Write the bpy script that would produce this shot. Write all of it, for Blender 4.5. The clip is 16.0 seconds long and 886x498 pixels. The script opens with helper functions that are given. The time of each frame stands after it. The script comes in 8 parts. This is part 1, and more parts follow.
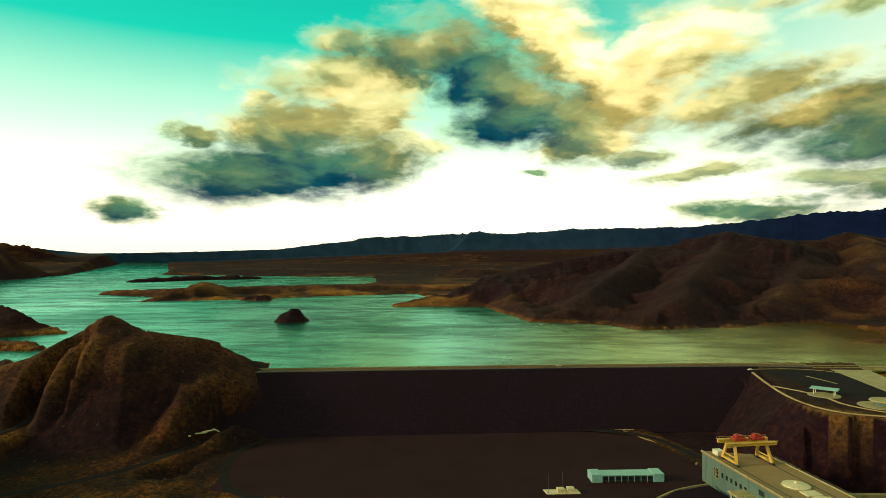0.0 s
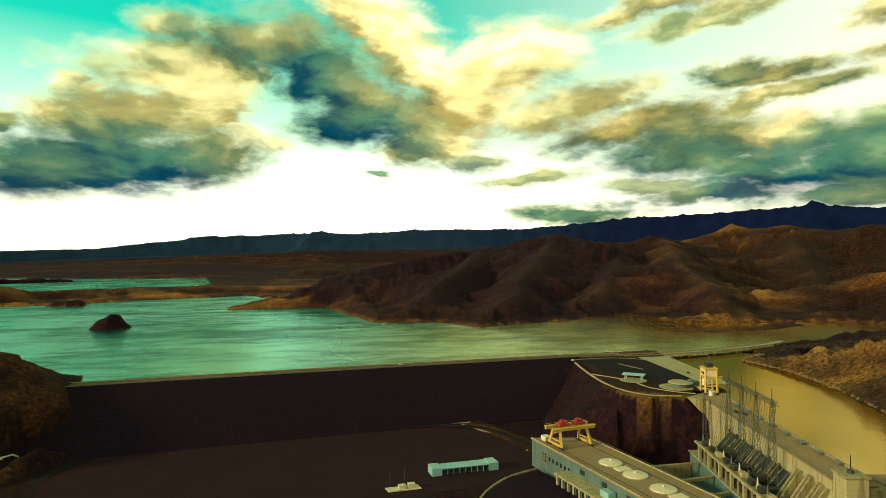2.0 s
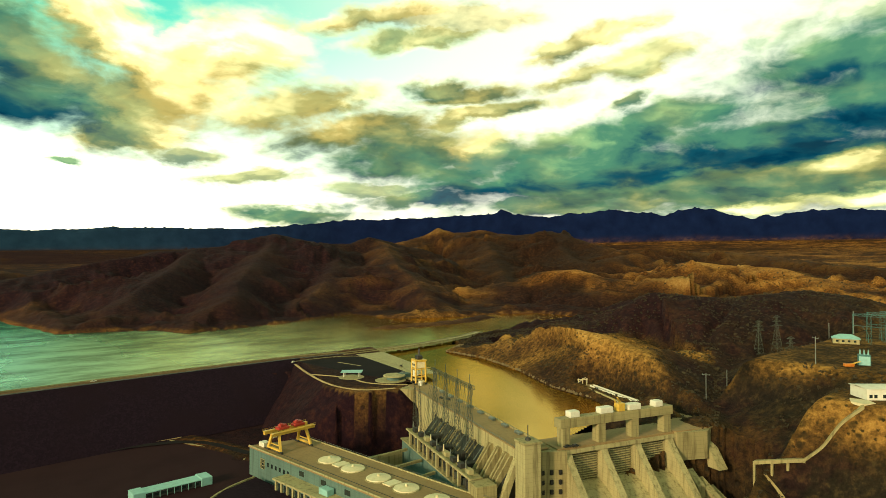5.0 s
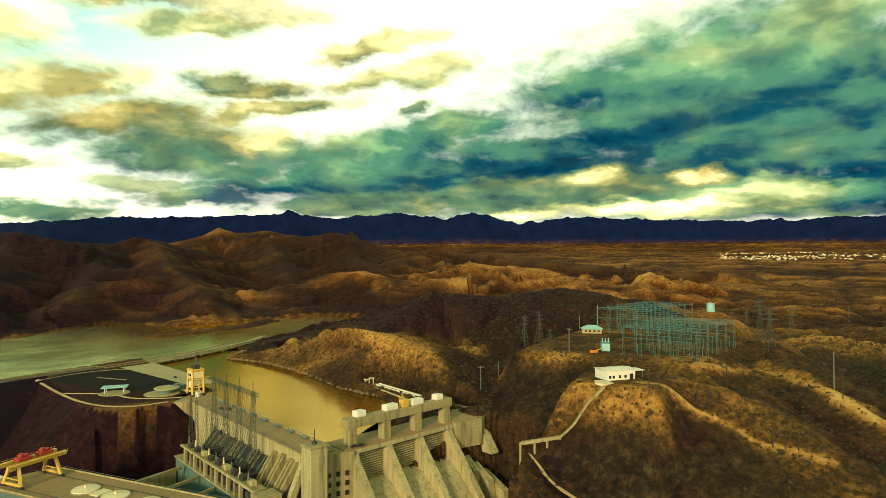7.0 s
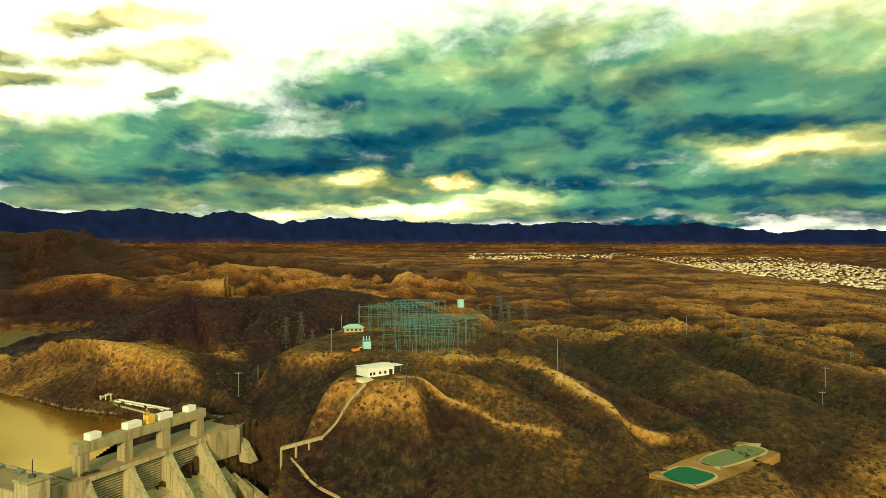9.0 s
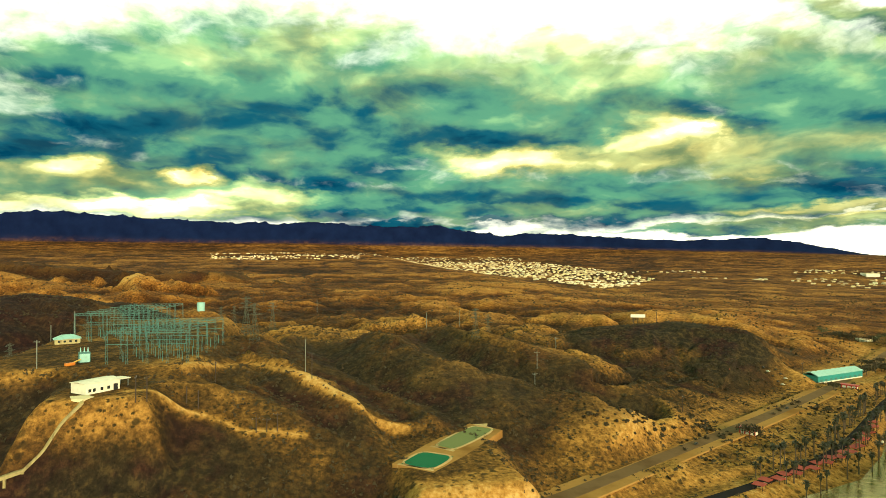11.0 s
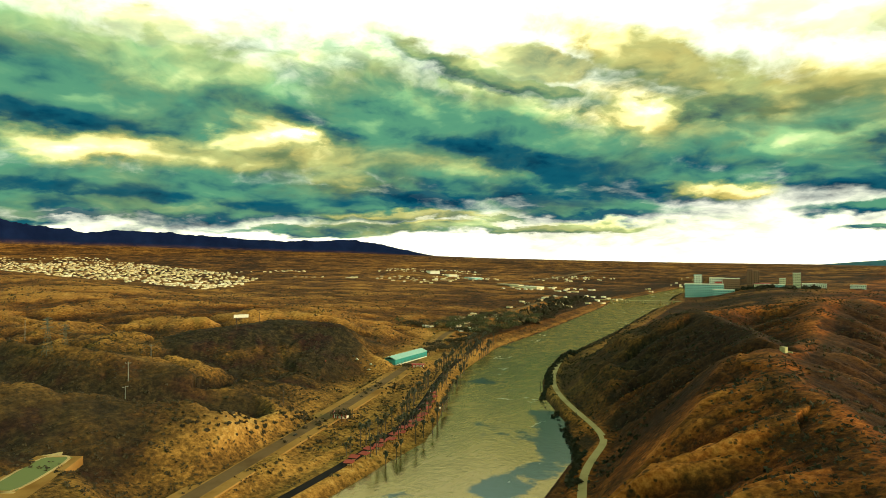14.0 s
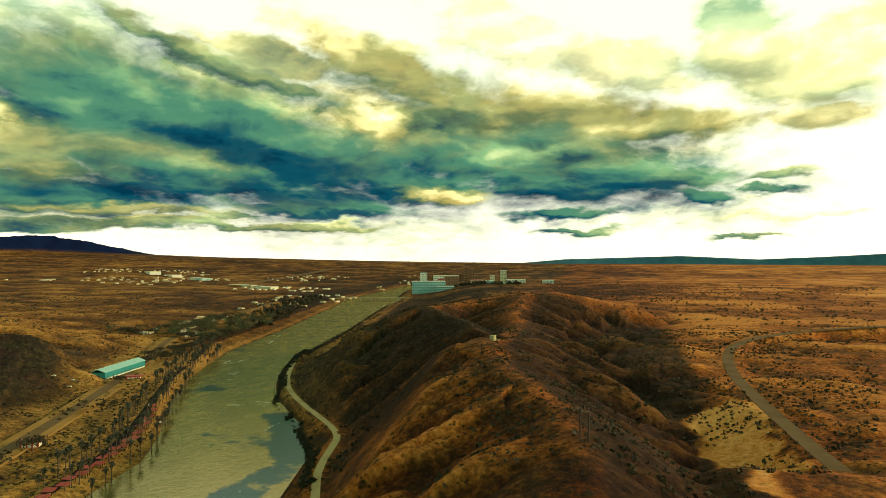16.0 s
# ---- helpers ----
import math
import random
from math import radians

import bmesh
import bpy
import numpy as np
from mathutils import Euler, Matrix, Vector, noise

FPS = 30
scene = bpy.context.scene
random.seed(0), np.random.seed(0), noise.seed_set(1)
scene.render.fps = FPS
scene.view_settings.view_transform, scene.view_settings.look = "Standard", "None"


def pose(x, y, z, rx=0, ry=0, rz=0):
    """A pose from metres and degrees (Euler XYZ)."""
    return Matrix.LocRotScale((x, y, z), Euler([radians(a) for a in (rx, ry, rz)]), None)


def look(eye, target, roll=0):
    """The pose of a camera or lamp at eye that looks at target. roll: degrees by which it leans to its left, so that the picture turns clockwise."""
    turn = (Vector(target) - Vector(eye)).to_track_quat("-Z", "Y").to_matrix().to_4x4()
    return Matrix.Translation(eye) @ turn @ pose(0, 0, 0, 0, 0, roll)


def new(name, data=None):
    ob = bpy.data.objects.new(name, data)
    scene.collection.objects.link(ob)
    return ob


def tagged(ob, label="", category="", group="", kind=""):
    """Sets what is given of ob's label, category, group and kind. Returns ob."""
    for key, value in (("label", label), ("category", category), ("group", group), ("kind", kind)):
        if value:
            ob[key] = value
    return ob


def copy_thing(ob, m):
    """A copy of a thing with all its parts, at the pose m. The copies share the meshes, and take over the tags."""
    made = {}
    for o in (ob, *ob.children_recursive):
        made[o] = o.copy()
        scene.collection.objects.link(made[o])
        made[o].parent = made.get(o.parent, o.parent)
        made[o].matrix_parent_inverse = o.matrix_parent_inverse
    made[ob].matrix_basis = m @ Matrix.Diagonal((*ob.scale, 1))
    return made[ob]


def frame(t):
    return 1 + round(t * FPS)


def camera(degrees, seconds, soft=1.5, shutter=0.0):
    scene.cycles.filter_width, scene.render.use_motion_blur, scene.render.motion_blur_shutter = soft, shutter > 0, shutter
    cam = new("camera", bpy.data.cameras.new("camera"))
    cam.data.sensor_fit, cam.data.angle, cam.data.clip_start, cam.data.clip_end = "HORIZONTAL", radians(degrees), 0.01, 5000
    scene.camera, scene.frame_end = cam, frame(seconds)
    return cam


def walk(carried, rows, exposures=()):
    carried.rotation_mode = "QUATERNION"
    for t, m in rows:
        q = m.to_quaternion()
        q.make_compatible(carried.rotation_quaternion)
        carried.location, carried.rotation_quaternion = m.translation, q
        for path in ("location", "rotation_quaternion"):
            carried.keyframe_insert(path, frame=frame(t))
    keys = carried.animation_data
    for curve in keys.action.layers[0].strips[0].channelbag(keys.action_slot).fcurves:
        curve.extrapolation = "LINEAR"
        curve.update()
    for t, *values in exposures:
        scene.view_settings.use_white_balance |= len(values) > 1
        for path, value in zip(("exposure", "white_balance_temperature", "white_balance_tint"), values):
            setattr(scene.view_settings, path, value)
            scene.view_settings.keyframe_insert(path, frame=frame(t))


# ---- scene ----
# The place: an earthfill dam between a reservoir and a desert river, seen from a point 150 m over the tailwater (z = 0).
cam = camera(71.58, 16.0, soft=0.8)
PATH = [
    (0.0, pose(0, 0, 150, 90.75, 0.10, -0.00)),
    (0.5, pose(0, 0, 150, 90.74, 0.10, -3.44)),
    (1.0, pose(0, 0, 150, 90.75, 0.11, -7.12)),
    (1.5, pose(0, 0, 150, 90.75, 0.12, -10.85)),
    (2.0, pose(0, 0, 150, 90.75, 0.12, -14.58)),
    (2.5, pose(0, 0, 150, 90.76, 0.11, -18.68)),
    (3.0, pose(0, 0, 150, 90.76, 0.11, -22.79)),
    (3.5, pose(0, 0, 150, 90.77, 0.11, -27.22)),
    (6.0, pose(0, 0, 150, 90.88, 0.05, -49.53)),
    (6.5, pose(0, 0, 150, 90.93, 0.07, -54.71)),
    (7.0, pose(0, 0, 150, 90.93, 0.05, -59.77)),
    (7.5, pose(0, 0, 150, 90.94, 0.13, -64.78)),
    (8.0, pose(0, 0, 150, 90.92, 0.16, -70.04)),
    (8.5, pose(0, 0, 150, 90.92, 0.17, -75.92)),
    (9.0, pose(0, 0, 150, 90.91, 0.15, -81.63)),
    (11.5, pose(0, 0, 150, 90.85, 0.14, -110.77)),
    (12.0, pose(0, 0, 150, 90.85, 0.14, -116.86)),
    (12.5, pose(0, 0, 150, 90.85, 0.11, -122.85)),
    (13.0, pose(0, 0, 150, 90.85, 0.06, -128.75)),
    (13.5, pose(0, 0, 150, 90.85, 0.00, -134.62)),
    (14.0, pose(0, 0, 150, 90.81, 0.02, -140.48)),
    (14.5, pose(0, 0, 150, 90.79, 0.03, -146.32)),
    (15.0, pose(0, 0, 150, 90.77, 0.01, -152.49)),
    (15.5, pose(0, 0, 150, 90.75, 0.01, -158.66)),
    (16.0, pose(0, 0, 150, 90.74, -0.04, -164.80)),
]
walk(cam, PATH, [(0, -0.75), (3.5, -0.5), (7, -0.34), (9.5, -0.12), (11.5, 0.14), (12.5, 0.12), (14, -0.2), (16, -0.5)])

# ---- world, sun ----
SUN_AZ, SUN_EL = 262.0, 17.0


class Nodes:
    """Short hand for a node tree."""

    def __init__(self, tree):
        self.tree = tree

    def add(self, kind):
        return self.tree.nodes.new(kind)

    def put(self, socket, value):
        if hasattr(value, "is_output"):
            self.tree.links.new(value, socket)
        elif value is not None:
            if hasattr(socket.default_value, "__len__") and not hasattr(value, "__len__"):
                value = (value,) * len(socket.default_value)
            if hasattr(socket.default_value, "__len__") and len(socket.default_value) == 4 and len(value) == 3:
                value = (*value, 1)
            socket.default_value = value

    def math(self, op, a, b=None, c=None, clamp=False):
        n = self.add("ShaderNodeMath")
        n.operation, n.use_clamp = op, clamp
        for s, v in zip(n.inputs, (a, b, c)):
            self.put(s, v)
        return n.outputs[0]

    def vmath(self, op, a, b=None, scale=None):
        n = self.add("ShaderNodeVectorMath")
        n.operation = op
        self.put(n.inputs[0], a)
        if b is not None:
            self.put(n.inputs[1], b)
        if scale is not None:
            self.put(n.inputs["Scale"], scale)
        return n.outputs["Value"] if op in ("LENGTH", "DOT_PRODUCT") else n.outputs[0]

    def mix(self, f, a, b, blend="MIX"):
        n = self.add("ShaderNodeMix")
        n.data_type, n.blend_type = "RGBA", blend
        self.put(n.inputs[0], f)
        self.put(n.inputs[6], a)
        self.put(n.inputs[7], b)
        return n.outputs[2]

    def noise(self, v, scale, detail=6, rough=0.55, distort=0.0, out=0):
        n = self.add("ShaderNodeTexNoise")
        self.put(n.inputs["Vector"], v)
        self.put(n.inputs["Scale"], scale)
        self.put(n.inputs["Detail"], detail)
        self.put(n.inputs["Roughness"], rough)
        self.put(n.inputs["Distortion"], distort)
        return n.outputs[out]

    def ramp(self, f, stops, smooth=False):
        n = self.add("ShaderNodeValToRGB")
        n.color_ramp.interpolation = "EASE" if smooth else "LINEAR"
        els = n.color_ramp.elements
        while len(els) < len(stops):
            els.new(0.5)
        for e, (p, c) in zip(els, stops):
            e.position, e.color = p, (*c, 1) if hasattr(c, "__len__") else (c, c, c, 1)
        self.put(n.inputs[0], f)
        return n.outputs[0]

    def smooth(self, v, lo, hi, a=0.0, b=1.0):
        n = self.add("ShaderNodeMapRange")
        n.interpolation_type, n.clamp = "SMOOTHSTEP", False
        for s, q in zip(n.inputs, (v, lo, hi, a, b)):
            self.put(s, q)
        return n.outputs[0]

    def xyz(self, x, y, z):
        n = self.add("ShaderNodeCombineXYZ")
        for s, v in zip(n.inputs, (x, y, z)):
            self.put(s, v)
        return n.outputs[0]


def make_world():
    world = bpy.data.worlds.new("world")
    scene.world = world
    world.use_nodes = True
    world.node_tree.nodes.clear()
    k = Nodes(world.node_tree)
    way = k.add("ShaderNodeTexCoord").outputs["Generated"]
    sep = k.add("ShaderNodeSeparateXYZ")
    k.put(sep.inputs[0], way)
    x, y, z = sep.outputs
    # bearing from north, with its seam to the west, and elevation, both in degrees
    a0 = math.radians(85)
    e_ = k.math("ADD", k.math("MULTIPLY", x, math.cos(a0)), k.math("MULTIPLY", y, -math.sin(a0)))
    n_ = k.math("ADD", k.math("MULTIPLY", x, math.sin(a0)), k.math("MULTIPLY", y, math.cos(a0)))
    az = k.math("ADD", k.math("DEGREES", k.math("ARCTAN2", e_, n_)), 85.0)
    el = k.math("DEGREES", k.math("ARCSINE", z))
    # cloud noise, on bearing and elevation, broad and puffy
    sky_place = k.xyz(k.math("MULTIPLY", az, 0.085), k.math("MULTIPLY_ADD", k.math("LOGARITHM", k.math("ADD", 1.0, k.math("DIVIDE", k.math("MAXIMUM", el, -2.0), 3.0)), 2.718), 0.55, k.math("MULTIPLY", el, 0.14)), 0.0)
    bend = k.noise(sky_place, 1.0, 4, 0.55, out=1)
    soft = k.vmath("ADD", sky_place, k.vmath("SCALE", k.vmath("SUBTRACT", bend, (0.5, 0.5, 0.5)), scale=0.6))
    n1 = k.noise(soft, 1.25, 6, 0.52)
    n2 = k.noise(k.vmath("ADD", soft, (0.03, 0.16, 0.0)), 1.25, 4, 0.5)
    fine = k.noise(soft, 5.0, 7, 0.58)
    rag = k.math("ADD", k.math("MULTIPLY", k.math("SUBTRACT", n1, 0.5), 0.55), k.math("MULTIPLY", k.math("SUBTRACT", fine, 0.5), 0.5))
    moved = k.vmath("ADD", k.xyz(az, el, 0.0), k.vmath("MULTIPLY", k.vmath("SUBTRACT", k.noise(sky_place, 2.6, 6, 0.55, out=1), (0.5, 0.5, 0.5)), (7.0, 3.0, 0.0)))
    edge = k.math("MINIMUM", k.math("MULTIPLY_ADD", rag, 1.35, -0.20), -0.04)
    depth, warmth, cover = 0.0, 0.35, 0.0

    def blend(f, a, b):
        return k.math("MULTIPLY_ADD", f, k.math("SUBTRACT", b, a), a)

    def cloud(bearing, height, wide, tall, tilt, thick, top, foot, warm):
        """One cloud over those before it: its middle, half width and height in degrees, lean, thickness, darkness at its top and foot, share of warm light."""
        nonlocal depth, warmth, cover
        m = k.add("ShaderNodeMapping")
        m.vector_type = "TEXTURE"
        k.put(m.inputs["Vector"], moved)
        k.put(m.inputs["Location"], (bearing, height, 0))
        k.put(m.inputs["Rotation"], (0, 0, radians(tilt - 90)))
        k.put(m.inputs["Scale"], (tall * 1.9, wide * 1.9, 1))
        g = k.add("ShaderNodeTexGradient")
        g.gradient_type = "SPHERICAL"
        k.put(g.inputs[0], m.outputs[0])
        below = k.add("ShaderNodeTexGradient")
        k.put(below.inputs[0], m.outputs[0])
        body = k.math("MINIMUM", k.math("MAXIMUM", k.math("MULTIPLY_ADD", g.outputs["Fac"], 1.75, edge), 0.0), thick)
        down = k.math("MULTIPLY_ADD", below.outputs["Fac"], 1.6 * (foot - top), top + 0.22 * (foot - top))
        depth = blend(body, depth, down)
        warmth = blend(body, warmth, warm)
        cover = k.math("MAXIMUM", cover, body)

    # the north: small clouds over the lake and the great plume
    # the grey veil behind the eastern bank
    cloud(83.1, 13.3, 18.4, 6.90, 10, 1, 0.38, 0.62, 0.08)
    cloud(65.9, 7.2, 25.4, 2.84, 3, 1, 0.42, 0.7, 0.2)
    # the veil over the town
    cloud(92.9, 11.6, 26.6, 6.95, 4, 1, 0.36, 0.66, 0.18)
    cloud(77.2, 5.7, 34.9, 2.35, 0, 1, 0.4, 0.62, 0.4)
    # the veil in the south-east
    cloud(114.3, 11.2, 26.9, 6.53, -3, 1, 0.32, 0.58, 0.35)
    cloud(143.9, 9.6, 20.6, 5.27, -4, 1, 0.22, 0.5, 0.6)
    cloud(118.4, 5.1, 34.9, 2.09, 0, 1, 0.45, 0.72, 0.2)
    # the veil in the south
    cloud(142.1, 10.8, 21.1, 6.10, -12, 1, 0.36, 0.66, 0.22)
    cloud(168.3, 10.2, 21.1, 4.60, -10, 1, 0.35, 0.62, 0.5)
    # the plume, from its fringes to its core
    cloud(-17.1, 14.1, 1.4, 0.95, 0, 0.8, 0.12, 0.3, 0.8)
    cloud(-8.6, 18.7, 3.1, 1.13, -10, 0.8, 0.2, 0.4, 0.7)
    cloud(-7.5, 16.3, 7.2, 2.03, 3, 0.95, 0.28, 0.58, 0.5)
    cloud(-3.4, 10.7, 3.2, 0.92, -8, 0.7, 0.12, 0.3, 0.8)
    cloud(-7.0, 12.9, 3.9, 2.75, 0, 0.9, 0.12, 0.42, 0.8)
    cloud(-13.7, 11.2, 6.7, 2.38, 8, 0.95, 0.25, 0.55, 0.75)
    cloud(-21.6, 10.5, 2.1, 0.71, -3, 0.95, 0.35, 0.62, 0.5)
    cloud(-6.5, 8.6, 4.2, 2.16, 5, 0.95, 0.35, 0.66, 0.7)
    cloud(-15.1, 7.6, 9.3, 2.40, 2, 1, 0.5, 0.86, 0.15)
    cloud(-27.5, 3.9, 2.2, 1.02, 2, 1, 0.45, 0.75, 0.25)
    cloud(8.2, 21.2, 5.7, 2.06, -20, 0.9, 0.08, 0.2, 1)
    cloud(21.0, 17.4, 5.5, 2.71, 10, 0.95, 0.05, 0.22, 0.8)
    cloud(15.8, 13.5, 6.8, 2.65, 10, 0.95, 0.28, 0.55, 0.9)
    cloud(11.8, 17.5, 8.6, 2.13, -32, 1, 0.06, 0.42, 1)
    cloud(12.8, 10.2, 4.8, 1.50, -5, 0.9, 0.15, 0.42, 0.95)
    cloud(25.0, 13.1, 4.8, 1.73, 14, 0.95, 0.28, 0.58, 0.75)
    cloud(-1.2, 17.9, 6.3, 1.63, -12, 0.9, 0.3, 0.6, 0.45)
    cloud(4.6, 15.7, 7.8, 3.04, -32, 1, 0.42, 0.84, 0.1)
    cloud(9.2, 13.6, 4.6, 1.98, -30, 0.9, 0.3, 0.6, 0.6)
    cloud(5.6, 11.8, 4.2, 1.62, 4, 1, 0.6, 0.86, 0.15)
    cloud(18.7, 19.0, 2.8, 0.90, 10, 0.8, 0.04, 0.15, 0.9)
    cloud(17.7, 8.8, 2.6, 0.69, 0, 0.8, 0.3, 0.5, 0.6)
    cloud(22.8, 7.2, 4.3, 0.67, 5, 0.85, 0.3, 0.52, 0.5)
    cloud(8.7, 7.8, 1.3, 0.31, 0, 0.9, 0.4, 0.5, 0.1)
    cloud(-0.7, 19.4, 3.2, 1.42, 10, 0.7, 0.3, 0.5, 0.6)
    # streaks in the north-east
    cloud(34.1, 21.4, 6.8, 0.90, 8, 0.9, 0.28, 0.5, 0.85)
    cloud(38.6, 19.9, 5.4, 0.81, 8, 0.9, 0.22, 0.45, 0.6)
    cloud(52.5, 18.9, 4.4, 0.66, 16, 0.9, 0.3, 0.52, 0.85)
    cloud(53.6, 16.4, 4.7, 0.75, 16, 0.9, 0.3, 0.56, 0.8)
    cloud(57.8, 16.6, 2.5, 0.80, 14, 0.9, 0.3, 0.5, 0.9)
    cloud(57.0, 14.1, 2.2, 0.66, 16, 0.9, 0.4, 0.62, 0.35)
    cloud(25.8, 13.2, 7.3, 1.40, 12, 0.95, 0.25, 0.56, 0.8)
    cloud(42.9, 14.8, 5.1, 0.79, 8, 0.95, 0.35, 0.62, 0.65)
    cloud(40.1, 15.5, 2.9, 0.85, 4, 0.95, 0.4, 0.68, 0.5)
    cloud(43.3, 13.1, 8.3, 0.71, 8, 0.95, 0.3, 0.6, 0.75)
    cloud(32.0, 11.5, 6.7, 1.61, 10, 1, 0.4, 0.76, 0.55)
    cloud(37.1, 9.4, 6.9, 2.10, 4, 1, 0.45, 0.82, 0.15)
    cloud(43.8, 9.4, 3.9, 2.02, 4, 0.9, 0.12, 0.42, 1)
    cloud(55.5, 10.1, 4.1, 1.51, 4, 0.95, 0.28, 0.55, 0.02)
    cloud(49.5, 8.4, 4.6, 2.54, 6, 1, 0.4, 0.78, 0.05)
    cloud(55.5, 7.9, 5.6, 2.62, 4, 1, 0.45, 0.85, 0)
    cloud(57.9, 12.3, 1.6, 1.16, 0, 1, 0.45, 0.72, 0)
    cloud(46.0, 6.6, 9.3, 1.05, 2, 1, 0.55, 0.86, 0.08)
    cloud(53.2, 5.0, 7.1, 0.72, 2, 0.9, 0.4, 0.62, 0.5)
    cloud(38.0, 5.3, 5.4, 0.61, 2, 0.9, 0.4, 0.62, 0.3)
    cloud(26.8, 4.0, 5.0, 0.68, 0, 0.95, 0.45, 0.64, 0.2)
    cloud(23.1, 7.2, 4.0, 0.47, 3, 0.85, 0.28, 0.5, 0.5)
    cloud(17.9, 8.9, 2.1, 0.36, 0, 0.8, 0.2, 0.4, 0.5)
    cloud(36.1, 21.4, 3.0, 0.63, 10, 0.7, 0.3, 0.5, 0.8)
    # the dark bank in the east
    cloud(41.2, 21.5, 6.2, 0.96, 0, 0.7, 0.18, 0.36, 0.9)
    cloud(56.4, 20.0, 3.7, 0.75, 12, 0.85, 0.15, 0.32, 0.9)
    cloud(49.9, 18.7, 2.0, 0.42, 0, 0.85, 0.2, 0.35, 0.7)
    cloud(57.2, 17.1, 4.7, 0.97, 10, 0.85, 0.15, 0.38, 0.6)
    cloud(39.1, 15.3, 1.7, 0.60, 0, 0.95, 0.4, 0.56, 0.4)
    cloud(24.9, 12.8, 3.2, 1.45, 0, 0.8, 0.18, 0.42, 0.9)
    cloud(32.5, 11.3, 7.1, 1.18, 2, 1, 0.3, 0.58, 0.95)
    cloud(37.1, 10.2, 4.9, 1.80, 2, 1, 0.38, 0.68, 0.6)
    cloud(42.9, 8.5, 2.4, 2.08, 0, 0.9, 0.15, 0.4, 0.95)
    cloud(36.2, 8.7, 4.9, 1.23, 2, 1, 0.48, 0.78, 0.2)
    cloud(41.2, 7.7, 4.3, 1.28, 0, 1, 0.4, 0.68, 0.3)
    cloud(33.6, 6.1, 4.7, 0.75, 0, 0.8, 0.3, 0.5, 0.4)
    cloud(48.1, 4.8, 4.5, 0.72, 0, 0.9, 0.45, 0.7, 0.3)
    cloud(55.3, 10.3, 7.3, 1.74, 6, 1, 0.22, 0.55, 0.1)
    cloud(52.2, 7.6, 10.8, 1.85, 3, 1, 0.4, 0.88, 0.04)
    cloud(61.7, 12.2, 6.3, 1.52, 4, 1, 0.32, 0.72, 0.02)
    cloud(92.6, 18.0, 4.5, 1.82, 10, 1, 0.35, 0.6, 0.05)
    cloud(82.2, 16.6, 6.3, 2.71, 24, 1, 0.28, 0.62, 0.02)
    cloud(74.1, 15.4, 7.9, 2.01, 6, 1, 0.38, 0.78, 0.02)
    cloud(89.8, 16.2, 7.5, 3.18, 8, 1, 0.4, 0.74, 0.02)
    cloud(93.3, 12.5, 4.8, 1.90, 0, 1, 0.5, 0.8, 0.04)
    cloud(69.0, 9.8, 8.2, 1.93, 0, 1, 0.48, 0.9, 0.02)
    cloud(78.9, 12.0, 8.9, 1.53, 4, 1, 0.48, 0.86, 0.02)
    cloud(89.4, 9.5, 8.4, 1.79, 0, 1, 0.48, 0.86, 0.05)
    cloud(83.0, 8.1, 8.0, 1.05, 0, 1, 0.55, 0.84, 0.05)
    cloud(71.0, 6.6, 6.6, 0.92, 0, 0.95, 0.3, 0.62, 0.75)
    cloud(60.6, 5.8, 10.9, 0.84, 0, 0.95, 0.4, 0.66, 0.4)
    cloud(74.5, 7.1, 2.0, 0.91, 0, 0.9, 0.15, 0.45, 0.75)
    cloud(82.6, 7.1, 2.0, 0.62, 0, 0.95, 0.1, 0.4, 1)
    cloud(89.7, 5.4, 3.6, 0.91, 0, 0.9, 0.3, 0.55, 0.5)
    cloud(55.4, 4.6, 8.3, 0.63, 0, 0.9, 0.45, 0.66, 0.4)
    cloud(93.2, 4.1, 4.0, 0.61, 0, 0.9, 0.45, 0.64, 0.4)
    cloud(78.4, 4.3, 6.1, 0.55, 0, 0.95, 0.04, 0.2, 0.6)
    cloud(67.4, 4.0, 2.3, 0.36, 0, 0.95, 0.04, 0.15, 0.5)
    # the east, behind the town
    cloud(91.9, 18.5, 9.2, 1.88, 12, 0.95, 0.26, 0.55, 0.2)
    cloud(102.7, 16.9, 6.0, 1.82, 8, 0.95, 0.28, 0.56, 0.12)
    cloud(97.2, 16.0, 7.3, 1.99, 6, 1, 0.35, 0.7, 0.06)
    cloud(115.6, 17.3, 2.9, 2.01, 0, 0.85, 0.22, 0.48, 0.6)
    cloud(114.4, 14.9, 4.1, 2.50, 0, 0.95, 0.28, 0.62, 0.3)
    cloud(107.6, 13.8, 5.6, 1.62, 4, 1, 0.38, 0.74, 0.05)
    cloud(108.0, 11.3, 5.5, 1.64, 4, 1, 0.48, 0.84, 0.04)
    cloud(97.9, 11.5, 7.8, 1.37, 3, 1, 0.52, 0.88, 0.02)
    cloud(104.9, 9.2, 2.9, 1.23, 0, 0.9, 0.25, 0.52, 0.35)
    cloud(94.4, 8.8, 6.3, 1.81, 0, 1, 0.36, 0.8, 0.01)
    cloud(99.8, 7.6, 6.2, 1.28, 0, 1, 0.52, 0.88, 0.02)
    cloud(107.1, 6.4, 8.2, 1.23, 0, 1, 0.5, 0.84, 0.02)
    cloud(112.0, 8.8, 4.5, 0.98, 4, 0.98, 0.06, 0.38, 0.9)
    cloud(115.6, 6.8, 2.7, 1.56, 0, 0.95, 0.35, 0.68, 0.3)
    cloud(113.2, 5.0, 6.1, 0.80, 0, 1, 0.45, 0.74, 0.02)
